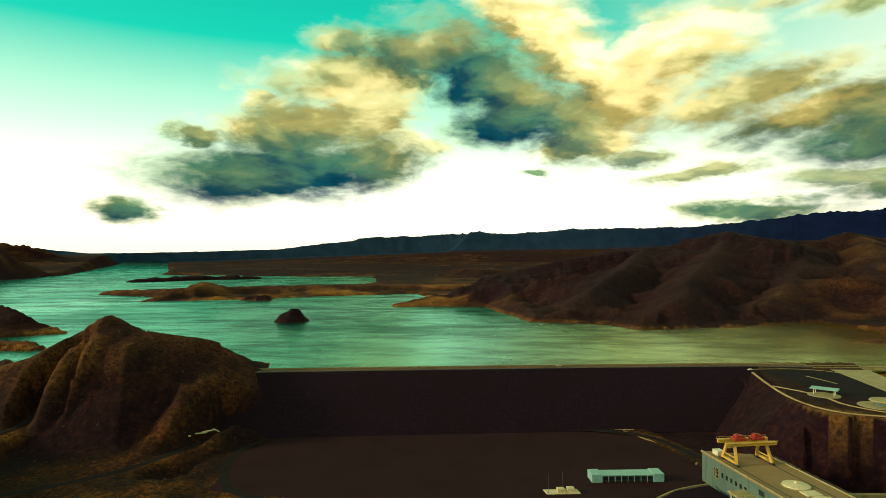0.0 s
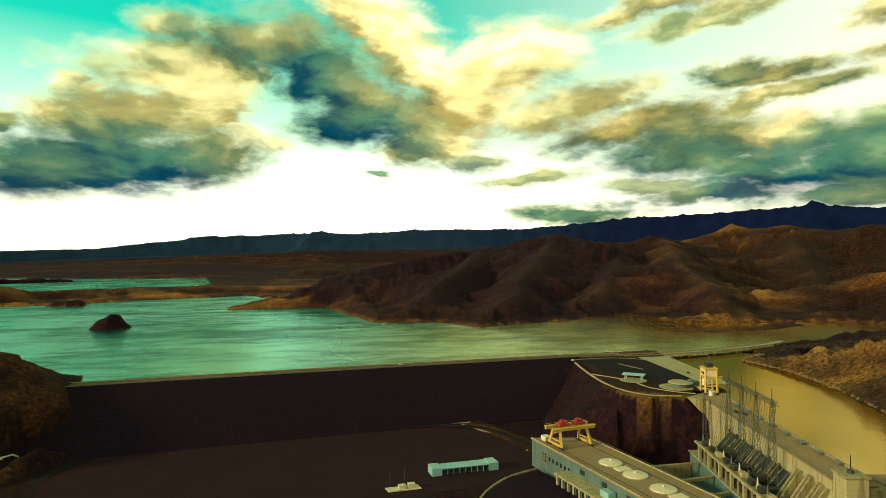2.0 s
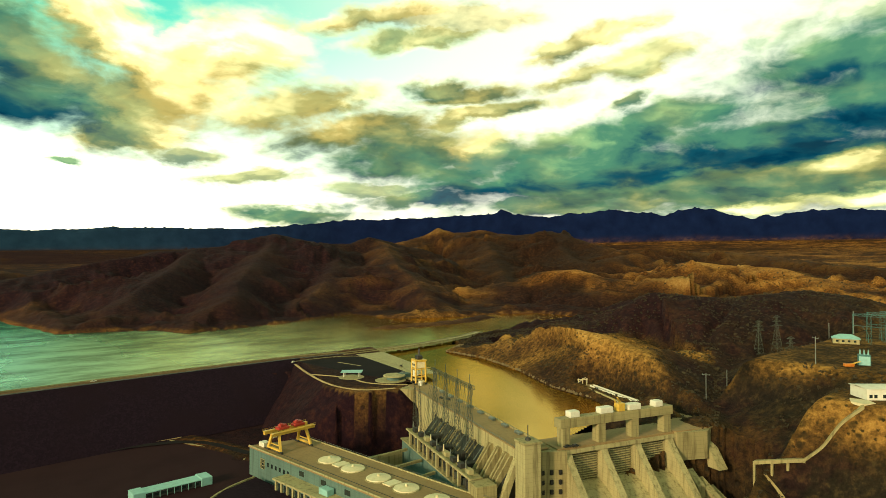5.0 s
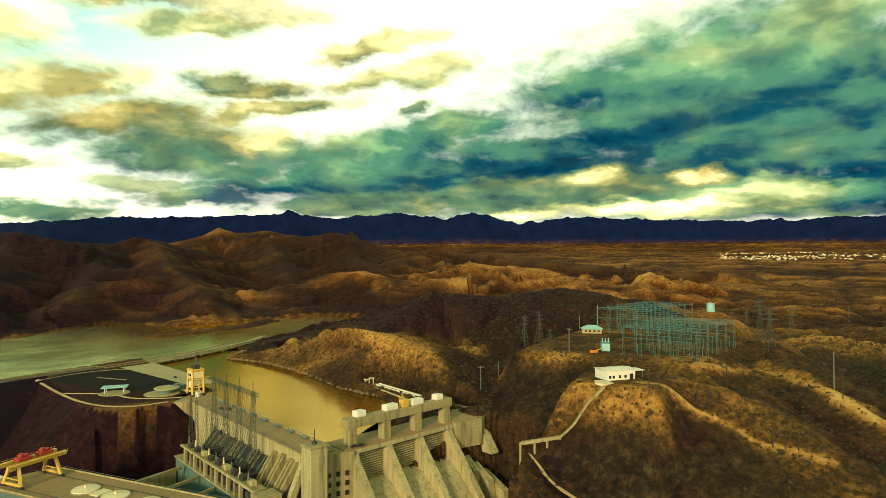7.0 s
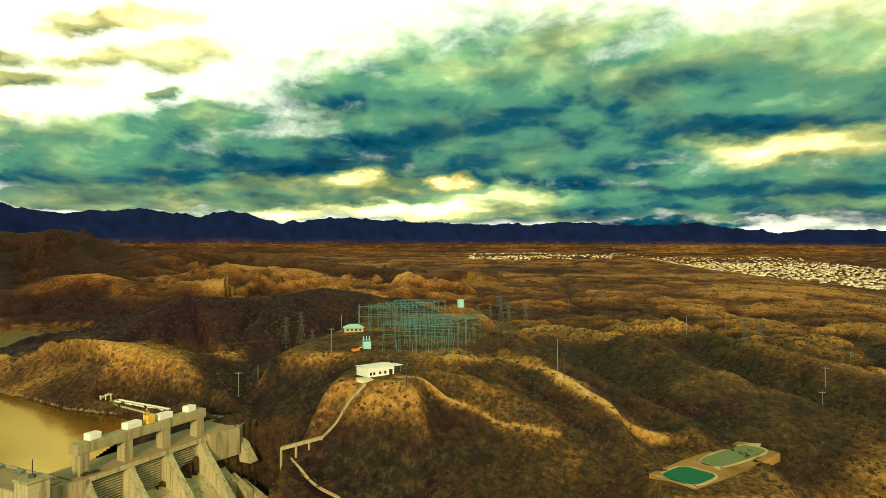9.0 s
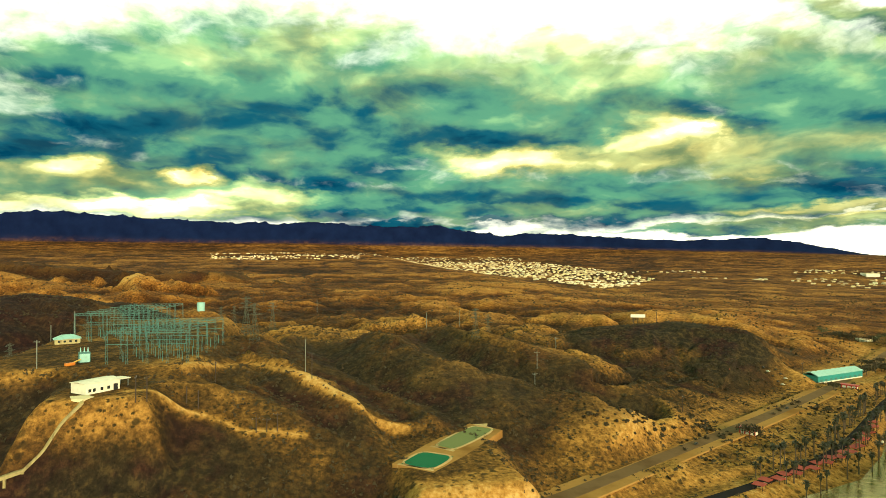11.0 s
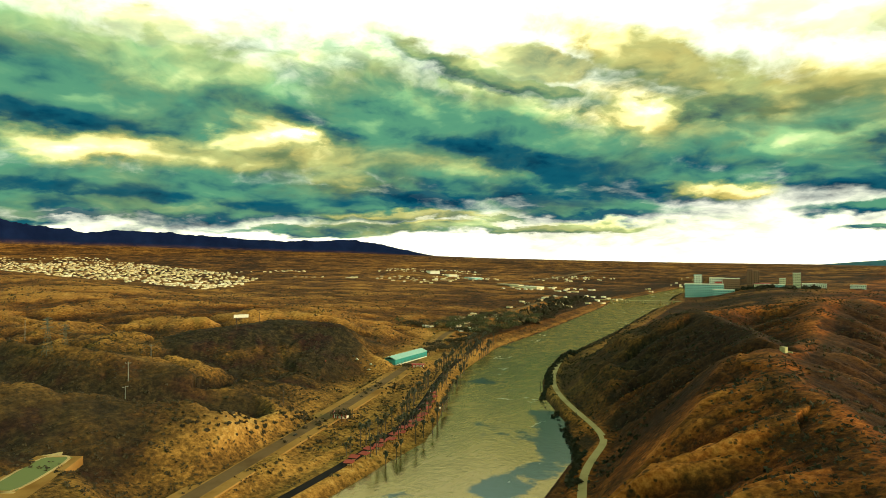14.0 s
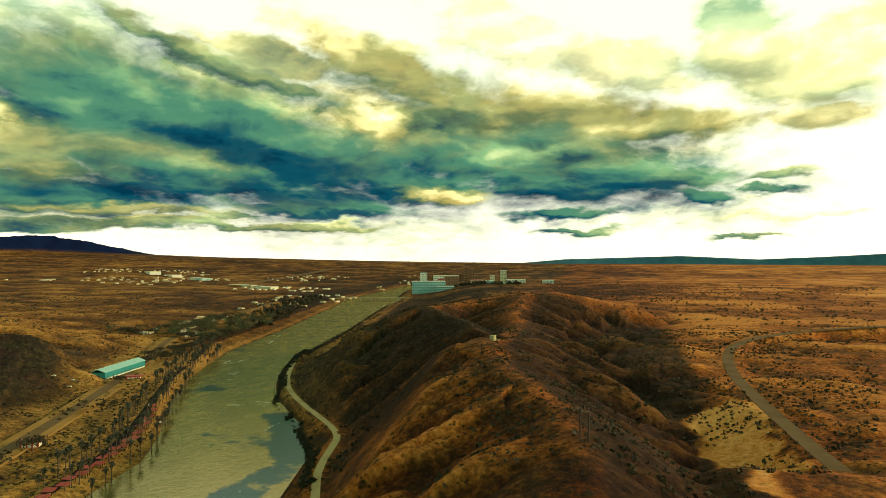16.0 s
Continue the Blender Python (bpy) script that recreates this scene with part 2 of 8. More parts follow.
    cloud(100.3, 4.9, 7.6, 0.79, 0, 1, 0.5, 0.84, 0.02)
    cloud(87.7, 5.4, 3.6, 0.52, 0, 0.9, 0.15, 0.35, 0.4)
    cloud(76.7, 4.4, 6.8, 0.58, 0, 0.95, 0.03, 0.2, 0.5)
    cloud(102.6, 2.9, 7.3, 0.64, 0, 1, 0.75, 0.92, 0)
    cloud(109.6, 3.6, 5.8, 0.42, 0, 0.9, 0.35, 0.6, 0.5)
    # the south-east
    cloud(115.3, 18.6, 5.2, 1.33, -5, 0.7, 0.15, 0.36, 0.7)
    cloud(149.7, 17.7, 6.3, 0.78, -8, 0.85, 0.25, 0.46, 0.5)
    cloud(147.9, 16.7, 7.4, 0.97, -2, 0.85, 0.3, 0.54, 0.55)
    cloud(143.9, 15.6, 4.1, 0.92, -6, 0.8, 0.18, 0.36, 0.3)
    cloud(155.6, 12.1, 4.1, 3.83, 0, 0.6, 0.1, 0.32, 0.9)
    cloud(117.4, 15.8, 9.9, 2.55, -5, 0.95, 0.25, 0.58, 0.25)
    cloud(118.4, 11.7, 5.0, 2.23, -4, 1, 0.42, 0.8, 0.02)
    cloud(109.7, 12.0, 6.5, 1.78, -6, 1, 0.42, 0.8, 0.04)
    cloud(111.2, 8.7, 4.8, 1.22, 0, 0.95, 0.08, 0.42, 0.8)
    cloud(122.1, 8.7, 5.0, 1.45, 0, 0.9, 0.22, 0.56, 0.6)
    cloud(132.6, 13.1, 7.2, 2.18, -10, 1, 0.36, 0.76, 0.02)
    cloud(139.6, 12.5, 10.1, 2.03, -6, 0.95, 0.3, 0.68, 0.15)
    cloud(146.6, 10.6, 9.3, 1.97, -4, 0.95, 0.32, 0.64, 0.35)
    cloud(147.9, 7.8, 10.8, 1.51, -2, 0.95, 0.35, 0.68, 0.5)
    cloud(127.7, 10.2, 5.0, 1.53, -4, 1, 0.02, 0.34, 0.85)
    cloud(115.8, 6.4, 10.8, 1.04, 0, 1, 0.48, 0.88, 0.01)
    cloud(129.0, 5.6, 13.3, 1.14, 0, 1, 0.5, 0.88, 0.01)
    cloud(140.5, 6.3, 7.6, 0.80, 0, 0.95, 0.4, 0.72, 0.2)
    cloud(152.8, 5.3, 6.7, 1.18, 0, 0.95, 0.35, 0.64, 0.4)
    cloud(154.8, 4.0, 4.9, 0.67, 0, 0.95, 0.48, 0.78, 0.08)
    cloud(118.4, 4.0, 13.4, 0.63, 0, 0.95, 0.42, 0.72, 0.2)
    cloud(139.1, 3.1, 6.8, 0.51, 0, 0.95, 0.05, 0.35, 0.8)
    cloud(128.9, 2.4, 8.3, 0.37, 0, 0.95, 0.4, 0.72, 0.1)
    cloud(145.2, 3.6, 3.6, 0.34, 0, 0.9, 0.3, 0.6, 0.5)
    cloud(154.7, 2.8, 5.3, 0.40, 0, 0.95, 0.02, 0.12, 0.8)
    # the south, thinning out to the south-west
    cloud(170.9, 19.9, 6.8, 2.10, -15, 0.6, 0.12, 0.32, 0.8)
    cloud(181.5, 16.5, 5.3, 1.78, -10, 0.7, 0.15, 0.38, 0.6)
    cloud(190.3, 18.5, 2.8, 2.80, 0, 0.75, 0.25, 0.48, 0.02)
    cloud(199.4, 16.7, 2.5, 2.40, 0, 0.7, 0.14, 0.36, 0.9)
    cloud(194.4, 14.9, 6.0, 2.37, -12, 0.8, 0.12, 0.38, 0.55)
    cloud(196.4, 11.1, 3.3, 0.96, -5, 0.85, 0.2, 0.42, 0.85)
    cloud(132.5, 13.4, 6.1, 1.95, -15, 1, 0.28, 0.62, 0.05)
    cloud(144.8, 16.6, 9.8, 0.82, -19, 0.98, 0.32, 0.66, 0.4)
    cloud(150.1, 15.2, 4.7, 0.72, -14, 0.98, 0.35, 0.64, 0.35)
    cloud(142.1, 12.0, 7.2, 1.78, -16, 1, 0.32, 0.74, 0.05)
    cloud(134.5, 11.2, 6.3, 1.58, -15, 1, 0.42, 0.84, 0.02)
    cloud(160.4, 16.6, 9.9, 2.14, -22, 0.95, 0.25, 0.56, 0.75)
    cloud(167.2, 13.7, 9.4, 1.90, -14, 1, 0.32, 0.66, 0.6)
    cloud(176.1, 13.0, 8.6, 1.97, -10, 1, 0.32, 0.66, 0.7)
    cloud(183.0, 11.3, 8.5, 1.55, -2, 0.98, 0.28, 0.62, 0.7)
    cloud(175.5, 10.3, 6.1, 1.11, -6, 1, 0.4, 0.76, 0.3)
    cloud(146.2, 10.5, 8.0, 1.75, -12, 1, 0.42, 0.84, 0.02)
    cloud(136.5, 8.4, 7.8, 1.55, -6, 1, 0.36, 0.72, 0.4)
    cloud(131.1, 7.2, 4.4, 1.38, 0, 1, 0.3, 0.62, 0.6)
    cloud(157.2, 8.7, 8.8, 2.05, -12, 1, 0.4, 0.86, 0.05)
    cloud(132.6, 4.9, 6.0, 0.98, 0, 1, 0.52, 0.88, 0.01)
    cloud(145.3, 6.2, 8.9, 1.28, -5, 1, 0.5, 0.88, 0.01)
    cloud(161.9, 6.6, 8.4, 1.67, -4, 1, 0.52, 0.9, 0.01)
    cloud(170.4, 9.4, 3.4, 1.54, -10, 0.95, 0.18, 0.5, 0.01)
    cloud(175.0, 6.4, 9.1, 1.54, -4, 1, 0.46, 0.92, 0.01)
    cloud(182.0, 6.8, 6.5, 1.59, 2, 1, 0.42, 0.86, 0.01)
    cloud(186.2, 7.1, 3.9, 0.97, -4, 1, 0.34, 0.72, 0.04)
    cloud(187.6, 5.4, 2.8, 0.63, -4, 1, 0.45, 0.8, 0.02)
    cloud(193.1, 5.6, 2.1, 0.41, -2, 0.95, 0.4, 0.7, 0.1)
    cloud(193.2, 7.0, 3.1, 0.41, 8, 0.9, 0.3, 0.58, 0.3)
    cloud(165.6, 5.7, 3.4, 0.58, -4, 0.95, 0.12, 0.42, 0.9)
    cloud(153.1, 4.4, 9.5, 0.67, 0, 1, 0.48, 0.84, 0.02)
    cloud(176.0, 4.1, 6.1, 0.51, 2, 1, 0.5, 0.84, 0.02)
    cloud(138.6, 4.0, 6.8, 0.38, 0, 0.9, 0.3, 0.52, 0.75)
    cloud(136.5, 2.8, 9.4, 0.51, 0, 0.95, 0.4, 0.62, 0.5)
    cloud(149.2, 2.7, 9.2, 0.41, 0, 0.95, 0.35, 0.62, 0.4)
    cloud(177.0, 2.4, 3.6, 0.31, 0, 0.95, 0.4, 0.7, 0.05)
    cloud(191.0, 1.6, 2.3, 0.19, 0, 0.9, 0.35, 0.6, 0.4)
    cloud(194.3, 3.5, 4.4, 0.27, 0, 0.7, 0.12, 0.3, 0.8)
    # an unseen sheet overhead and behind, added to dim the sky's light
    cloud(60, 38.0, 70, 9.0, 0, 0.9, 0.4, 0.6, 0.3)
    cloud(160, 40.0, 60, 10.0, 0, 0.9, 0.4, 0.6, 0.3)
    cloud(-20, 48.0, 60, 12.0, 0, 0.8, 0.4, 0.6, 0.3)
    cloud(240, 38.0, 40, 14.0, 0, 0.7, 0.3, 0.5, 0.6)
    cloud(100, 75.0, 300, 20.0, 0, 1.0, 0.4, 0.6, 0.3)

    cover = k.smooth(cover, 0.0, 1.0)
    lit = k.math("MULTIPLY", k.math("SUBTRACT", n2, n1), 0.9)
    puff = k.math("MULTIPLY", k.math("SUBTRACT", k.noise(soft, 2.4, 5, 0.5), 0.5), 0.70)
    curl = k.math("MULTIPLY", k.math("SUBTRACT", fine, 0.5), 0.30)
    depth = k.math("ADD", k.math("MULTIPLY_ADD", depth, 1.12, 0.04), k.math("ADD", lit, k.math("ADD", puff, curl)))
    cold = k.ramp(depth, [(0.05, (1.9, 1.9, 1.1)), (0.20, (0.95, 1.28, 0.56)), (0.36, (0.40, 0.78, 0.34)), (0.58, (0.125, 0.40, 0.235)), (0.84, (0.006, 0.118, 0.172)), (1.0, (0.0, 0.056, 0.11))], smooth=True)
    hot = k.ramp(depth, [(0.06, (2.7, 2.4, 1.4)), (0.26, (1.95, 1.6, 0.62)), (0.46, (0.82, 0.66, 0.18)), (0.66, (0.25, 0.26, 0.08)), (0.9, (0.045, 0.11, 0.08))], smooth=True)
    shade = k.mix(k.math("ADD", warmth, k.math("MULTIPLY", k.math("SUBTRACT", k.noise(k.vmath("ADD", soft, (3.1, 7.7, 0.0)), 1.6, 5, 0.55), 0.5), 1.1), clamp=True), cold, hot)
    sky = k.add("ShaderNodeTexSky")
    sky.sky_type, sky.sun_disc, sky.dust_density = "NISHITA", False, 2.0
    sky.sun_elevation, sky.sun_rotation = radians(SUN_EL), radians(SUN_AZ)
    clear = k.ramp(k.math("MULTIPLY", el, 1 / 40), [(0.0, (2.6, 2.3, 1.6)), (0.13, (2.7, 2.7, 2.2)), (0.28, (1.35, 2.1, 1.5)),
                                                   (0.47, (0.0, 1.25, 0.86)), (0.9, (0.0, 0.42, 0.40))])
    veil = k.smooth(az, 5.0, 55.0)
    clear = k.mix(k.math("MULTIPLY", veil, 0.85), clear, (2.0, 1.95, 1.5))
    clear = k.mix(0.08, clear, k.vmath("SCALE", sky.outputs[0], scale=0.15))
    col = k.mix(cover, clear, shade)
    bg = k.add("ShaderNodeBackground")
    k.put(bg.inputs[0], col)
    k.put(bg.inputs[1], 1.0)
    k.put(k.add("ShaderNodeOutputWorld").inputs[0], bg.outputs[0])


make_world()
sun = new("sun", bpy.data.lights.new("sun", "SUN"))
sun.data.energy, sun.data.angle, sun.data.color = 4.5, radians(7), (1.0, 0.76, 0.43)
sun.matrix_world = look((1000 * math.sin(radians(SUN_AZ)), 1000 * math.cos(radians(SUN_AZ)), 1000 * math.tan(radians(SUN_EL))), (0, 0, 0))

# ---- materials ----
def material(name):
    m = bpy.data.materials.new(name)
    m.use_nodes = True
    k = Nodes(m.node_tree)
    k.shader = m.node_tree.nodes["Principled BSDF"]
    k.place = k.add("ShaderNodeTexCoord").outputs["Object"]
    k.made = m
    return k


def finish(k, color, rough=0.8, metal=0.0, bump=None, strength=0.3, distance=0.1, spec=None):
    k.put(k.shader.inputs["Base Color"], color)
    k.put(k.shader.inputs["Roughness"], rough)
    k.put(k.shader.inputs["Metallic"], metal)
    if spec is not None:
        k.put(k.shader.inputs["Specular IOR Level"], spec)
    if bump is not None:
        b = k.add("ShaderNodeBump")
        k.put(b.inputs["Strength"], strength)
        k.put(b.inputs["Distance"], distance)
        k.put(b.inputs["Height"], bump)
        k.put(k.shader.inputs["Normal"], b.outputs[0])
    return k.made


def plain(name, color, rough=0.6, metal=0.0, vary=0.25, scale=0.4, dirt=(0.5, 0.42, 0.3), spec=None):
    """A worn, stained surface of one colour."""
    k = material(name)
    rnd = k.add("ShaderNodeObjectInfo").outputs["Random"]
    big = k.noise(k.place, scale, 5)
    small = k.noise(k.place, scale * 9, 4)
    dark = tuple(c * d for c, d in zip(color, dirt))
    c = k.mix(k.math("MULTIPLY", k.smooth(big, 0.42, 0.75), vary * 2, clamp=True), color, dark)
    c = k.mix(k.math("MULTIPLY", k.math("SUBTRACT", small, 0.3), vary), c, dark)
    c = k.mix(k.math("MULTIPLY", rnd, vary * 0.4), c, dark)
    return finish(k, c, rough, metal, small, 0.15, 0.05, spec)


def make_ground():
    k = material("desert_ground")
    tone = k.add("ShaderNodeAttribute")
    tone.attribute_name = "tone"
    rock = k.add("ShaderNodeAttribute")
    rock.attribute_name = "rock"
    p = k.place
    big = k.noise(p, 0.004, 6, 0.6)
    mid = k.noise(p, 0.03, 7, 0.66)
    fine = k.noise(p, 0.28, 7, 0.72)
    v = k.math("ADD", tone.outputs["Fac"], k.math("MULTIPLY", k.math("SUBTRACT", mid, 0.5), k.smooth(tone.outputs["Fac"], 0.5, 0.72, 0.85, 0.45)))
    v = k.math("ADD", v, k.math("MULTIPLY", k.math("SUBTRACT", fine, 0.5), 1.25))
    v = k.math("ADD", v, k.math("MULTIPLY", k.math("SUBTRACT", big, 0.5), 0.45))
    cut = k.add("ShaderNodeSeparateXYZ")
    k.put(cut.inputs[0], p)
    c = k.ramp(v, [(0.06, (0.013, 0.009, 0.006)), (0.28, (0.054, 0.030, 0.010)), (0.50, (0.178, 0.090, 0.021)), (0.72, (0.41, 0.215, 0.049)), (1.0, (0.62, 0.40, 0.14))])
    rust = k.ramp(v, [(0.06, (0.020, 0.008, 0.004)), (0.26, (0.078, 0.026, 0.006)), (0.48, (0.23, 0.088, 0.016)), (0.70, (0.44, 0.205, 0.045)), (1.0, (0.60, 0.38, 0.13))])
    west = k.smooth(cut.outputs[0], 330.0, 120.0)
    plain_far = k.smooth(k.vmath("LENGTH", p), 650.0, 1400.0, 0.0, 0.75)
    c = k.mix(k.math("MAXIMUM", plain_far, k.math("MULTIPLY", west, k.smooth(mid, 0.35, 0.6))), c, rust)
    # small dark scrub, in two sizes
    for size, lo, hi, most in ((0.28, 0.16, 0.34, 0.9), (0.11, 0.14, 0.30, 0.8)):
        vor = k.add("ShaderNodeTexVoronoi")
        k.put(vor.inputs["Vector"], k.vmath("ADD", p, k.vmath("SCALE", k.noise(p, 0.6, 2, out=1), scale=1.6)))
        k.put(vor.inputs["Scale"], size)
        dots = k.math("MULTIPLY", k.smooth(vor.outputs["Distance"], lo, hi, 1.0, 0.0), k.smooth(mid, 0.35, 0.55))
        dots = k.math("MULTIPLY", dots, k.smooth(tone.outputs["Fac"], 0.55, 0.75, 1.0, 0.3))
        c = k.mix(k.math("MULTIPLY", dots, most), c, (0.020, 0.019, 0.009))
    # varnished rock, and the cloud shade painted over the north and north-east
    crag = k.noise(k.vmath("MULTIPLY", p, (1, 1, 0.8)), 0.16, 9, 0.76)
    patch = k.noise(p, 0.02, 5, 0.6)
    red = k.ramp(crag, [(0.30, (0.0045, 0.0022, 0.0060)), (0.5, (0.018, 0.0064, 0.0105)), (0.72, (0.060, 0.020, 0.014))])
    brown = k.ramp(crag, [(0.32, (0.005, 0.0026, 0.0028)), (0.5, (0.021, 0.0090, 0.0058)), (0.68, (0.080, 0.034, 0.012))])
    olive = k.ramp(crag, [(0.32, (0.0065, 0.0058, 0.0050)), (0.5, (0.027, 0.0205, 0.0120)), (0.68, (0.100, 0.066, 0.025))])
    plum = k.ramp(crag, [(0.32, (0.006, 0.0035, 0.0045)), (0.5, (0.026, 0.0125, 0.0105)), (0.68, (0.085, 0.038, 0.020))])
    olive = k.mix(k.smooth(patch, 0.48, 0.60), olive, plum)
    rc = k.mix(k.smooth(cut.outputs[1], 60.0, 420.0), k.mix(k.smooth(cut.outputs[0], 160.0, 300.0), brown, olive), red)
    rc = k.mix(k.math("MULTIPLY", k.smooth(cut.outputs[0], 600.0, 1300.0), k.smooth(cut.outputs[1], 60.0, 420.0)), rc, brown)
    c = k.mix(rock.outputs["Fac"], c, rc)
    # redder ground on the western ridge where its rock share is low
    ridge = k.math("MULTIPLY", k.smooth(cut.outputs[0], 330.0, 200.0), k.smooth(cut.outputs[1], -60.0, -160.0))
    c = k.mix(k.math("MULTIPLY", ridge, k.smooth(rock.outputs["Fac"], 0.9, 0.4)), c, (1.30, 0.95, 0.80), "MULTIPLY")
    # blue haze of distance painted into the far ranges
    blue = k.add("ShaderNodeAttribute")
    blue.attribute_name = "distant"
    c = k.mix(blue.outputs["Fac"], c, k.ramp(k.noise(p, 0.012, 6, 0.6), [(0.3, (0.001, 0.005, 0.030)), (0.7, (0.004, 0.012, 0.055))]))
    # paler haze painted into the south-western and northern ranges
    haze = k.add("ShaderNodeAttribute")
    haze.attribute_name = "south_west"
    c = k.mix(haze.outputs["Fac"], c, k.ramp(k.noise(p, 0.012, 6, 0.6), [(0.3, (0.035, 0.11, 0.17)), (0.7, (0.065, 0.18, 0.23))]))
    h = k.math("ADD", k.math("MULTIPLY", crag, 1.0), k.math("ADD", k.math("MULTIPLY", fine, 0.5), k.math("MULTIPLY", dots, 0.5)))
    return finish(k, c, 0.95, 0, h, 0.8, 1.6, spec=0.1)


def water_surface(k, base, tint, rough, height, bump, share):
    """Turbid water: a matt body under a glossy, slightly tinted surface."""
    b = k.add("ShaderNodeBump")
    k.put(b.inputs["Strength"], bump)
    k.put(b.inputs["Distance"], 1.0)
    k.put(b.inputs["Height"], height)
    k.put(k.shader.inputs["Base Color"], base)
    k.put(k.shader.inputs["Roughness"], 1.0)
    k.put(k.shader.inputs["Specular IOR Level"], 0.0)
    gloss = k.add("ShaderNodeBsdfGlossy")
    k.put(gloss.inputs["Color"], tint)
    k.put(gloss.inputs["Roughness"], rough)
    k.put(gloss.inputs["Normal"], b.outputs[0])
    fres = k.add("ShaderNodeFresnel")
    k.put(fres.inputs["IOR"], 1.33)
    mixed = k.add("ShaderNodeMixShader")
    k.put(mixed.inputs[0], k.math("MULTIPLY", fres.outputs[0], share))
    k.put(mixed.inputs[1], k.shader.outputs[0])
    k.put(mixed.inputs[2], gloss.outputs[0])
    k.put(k.made.node_tree.nodes["Material Output"].inputs[0], mixed.outputs[0])
    return k.made


def make_water(name, base, scale, rough, bump, spec=0.5, gold_sheen=None, tint=(1, 1, 1)):
    k = material(name)
    p = k.place
    wind = k.noise(k.vmath("MULTIPLY", p, (1, 0.35, 1)), 0.004, 4, 0.6)
    w = k.noise(k.vmath("MULTIPLY", p, (1.0, 0.5, 1)), scale, 4, 0.6)
    w2 = k.noise(p, scale * 0.14, 3)
    h = k.math("ADD", k.math("MULTIPLY", w, k.smooth(wind, 0.3, 0.7, 0.5, 1.2)), k.math("MULTIPLY", w2, 1.5))
    r = k.smooth(wind, 0.35, 0.7, rough, rough + 0.12)
    if gold_sheen:
        # golden sky reflection painted into the water towards the dam's east end
        cut = k.add("ShaderNodeSeparateXYZ")
        k.put(cut.inputs[0], p)
        east = k.math("ADD", cut.outputs[0], k.math("MULTIPLY", cut.outputs[1], -0.25))
        east = k.math("ADD", east, k.math("MULTIPLY", k.math("SUBTRACT", wind, 0.5), 260.0))
        base = k.mix(k.smooth(east, -330.0, 480.0), base, gold_sheen)
        tint = k.mix(k.smooth(east, -330.0, 480.0), tint, (1.0, 0.82, 0.38))
        streak = k.noise(k.vmath("MULTIPLY", p, (0.5, 1.3, 1)), 0.012, 7, 0.70)
        base = k.mix(k.math("MULTIPLY", k.smooth(streak, 0.38, 0.64, 0.0, 0.7), k.smooth(east, 420.0, 0.0, 0.25, 1.0)), base, (0.0, 0.026, 0.028))
        calm = k.smooth(east, 60.0, 420.0)
        r = k.math("MULTIPLY", r, k.math("MULTIPLY_ADD", calm, -0.55, 1.0))
        bump = k.math("MULTIPLY_ADD", calm, -0.6 * bump, bump)
        spec = k.math("MULTIPLY_ADD", calm, 0.85, k.smooth(streak, 0.36, 0.62, 0.55 * spec, 1.5 * spec))
    return water_surface(k, base, tint, r, h, bump, spec)


GROUND = make_ground()
LAKE = make_water("lake_water", (0.004, 0.058, 0.052), 0.09, 0.20, 0.20, 0.52, (0.19, 0.125, 0.028), (0.42, 0.86, 0.66))
FOREBAY = make_water("forebay_water", (0.034, 0.021, 0.004), 0.16, 0.08, 0.07, 0.50, None, (1.0, 0.68, 0.20))


def make_river():
    k = material("river_water")
    p = k.place
    deep = k.add("ShaderNodeAttribute")
    deep.attribute_name = "deep"
    shoal = k.noise(k.vmath("ADD", p, k.vmath("SCALE", k.noise(p, 0.03, 4, out=1), scale=30.0)), 0.016, 6, 0.65)
    shoal = k.math("SUBTRACT", shoal, k.math("MULTIPLY", deep.outputs["Fac"], 0.30))
    small = k.noise(k.vmath("MULTIPLY", p, (1.0, 0.45, 1.0)), 0.06, 6, 0.7)
    bed = k.mix(k.smooth(small, 0.35, 0.65), (0.080, 0.062, 0.017), (0.185, 0.128, 0.031))
    c = k.mix(k.smooth(shoal, 0.29, 0.42), (0.008, 0.028, 0.026), bed)
    vor = k.add("ShaderNodeTexVoronoi")
    vor.feature = "DISTANCE_TO_EDGE"
    k.put(vor.inputs["Vector"], k.vmath("ADD", k.vmath("MULTIPLY", p, (1.0, 0.35, 1.0)), k.vmath("SCALE", k.noise(p, 0.05, 5, out=1), scale=26.0)))
    k.put(vor.inputs["Scale"], 0.03)
    foam = k.math("MULTIPLY", k.smooth(vor.outputs["Distance"], 0.012, 0.035, 0.8, 0.0), k.smooth(k.noise(p, 0.016, 3), 0.60, 0.66))
    c = k.mix(foam, c, (0.6, 0.6, 0.5))
    w = k.noise(p, 0.18, 4)
    return water_surface(k, c, k.mix(k.smooth(shoal, 0.30, 0.40), (0.34, 0.46, 0.44), (0.93, 0.77, 0.42)), 0.18, w, 0.16, 0.30)


RIVER = make_river()


def make_rockfill():
    k = material("rockfill")
    p = k.place
    vor = k.add("ShaderNodeTexVoronoi")
    k.put(vor.inputs["Vector"], p)
    k.put(vor.inputs["Scale"], 0.7)
    big = k.noise(p, 0.03, 5)
    c = k.mix(k.smooth(vor.outputs["Color"], 0.2, 0.9), (0.0115, 0.0056, 0.0120), (0.0195, 0.0093, 0.0185))
    c = k.mix(k.smooth(big, 0.4, 0.7), c, (0.0145, 0.0067, 0.0125))
    return finish(k, c, 0.95, 0, vor.outputs["Distance"], 0.3, 0.5, spec=0.1)


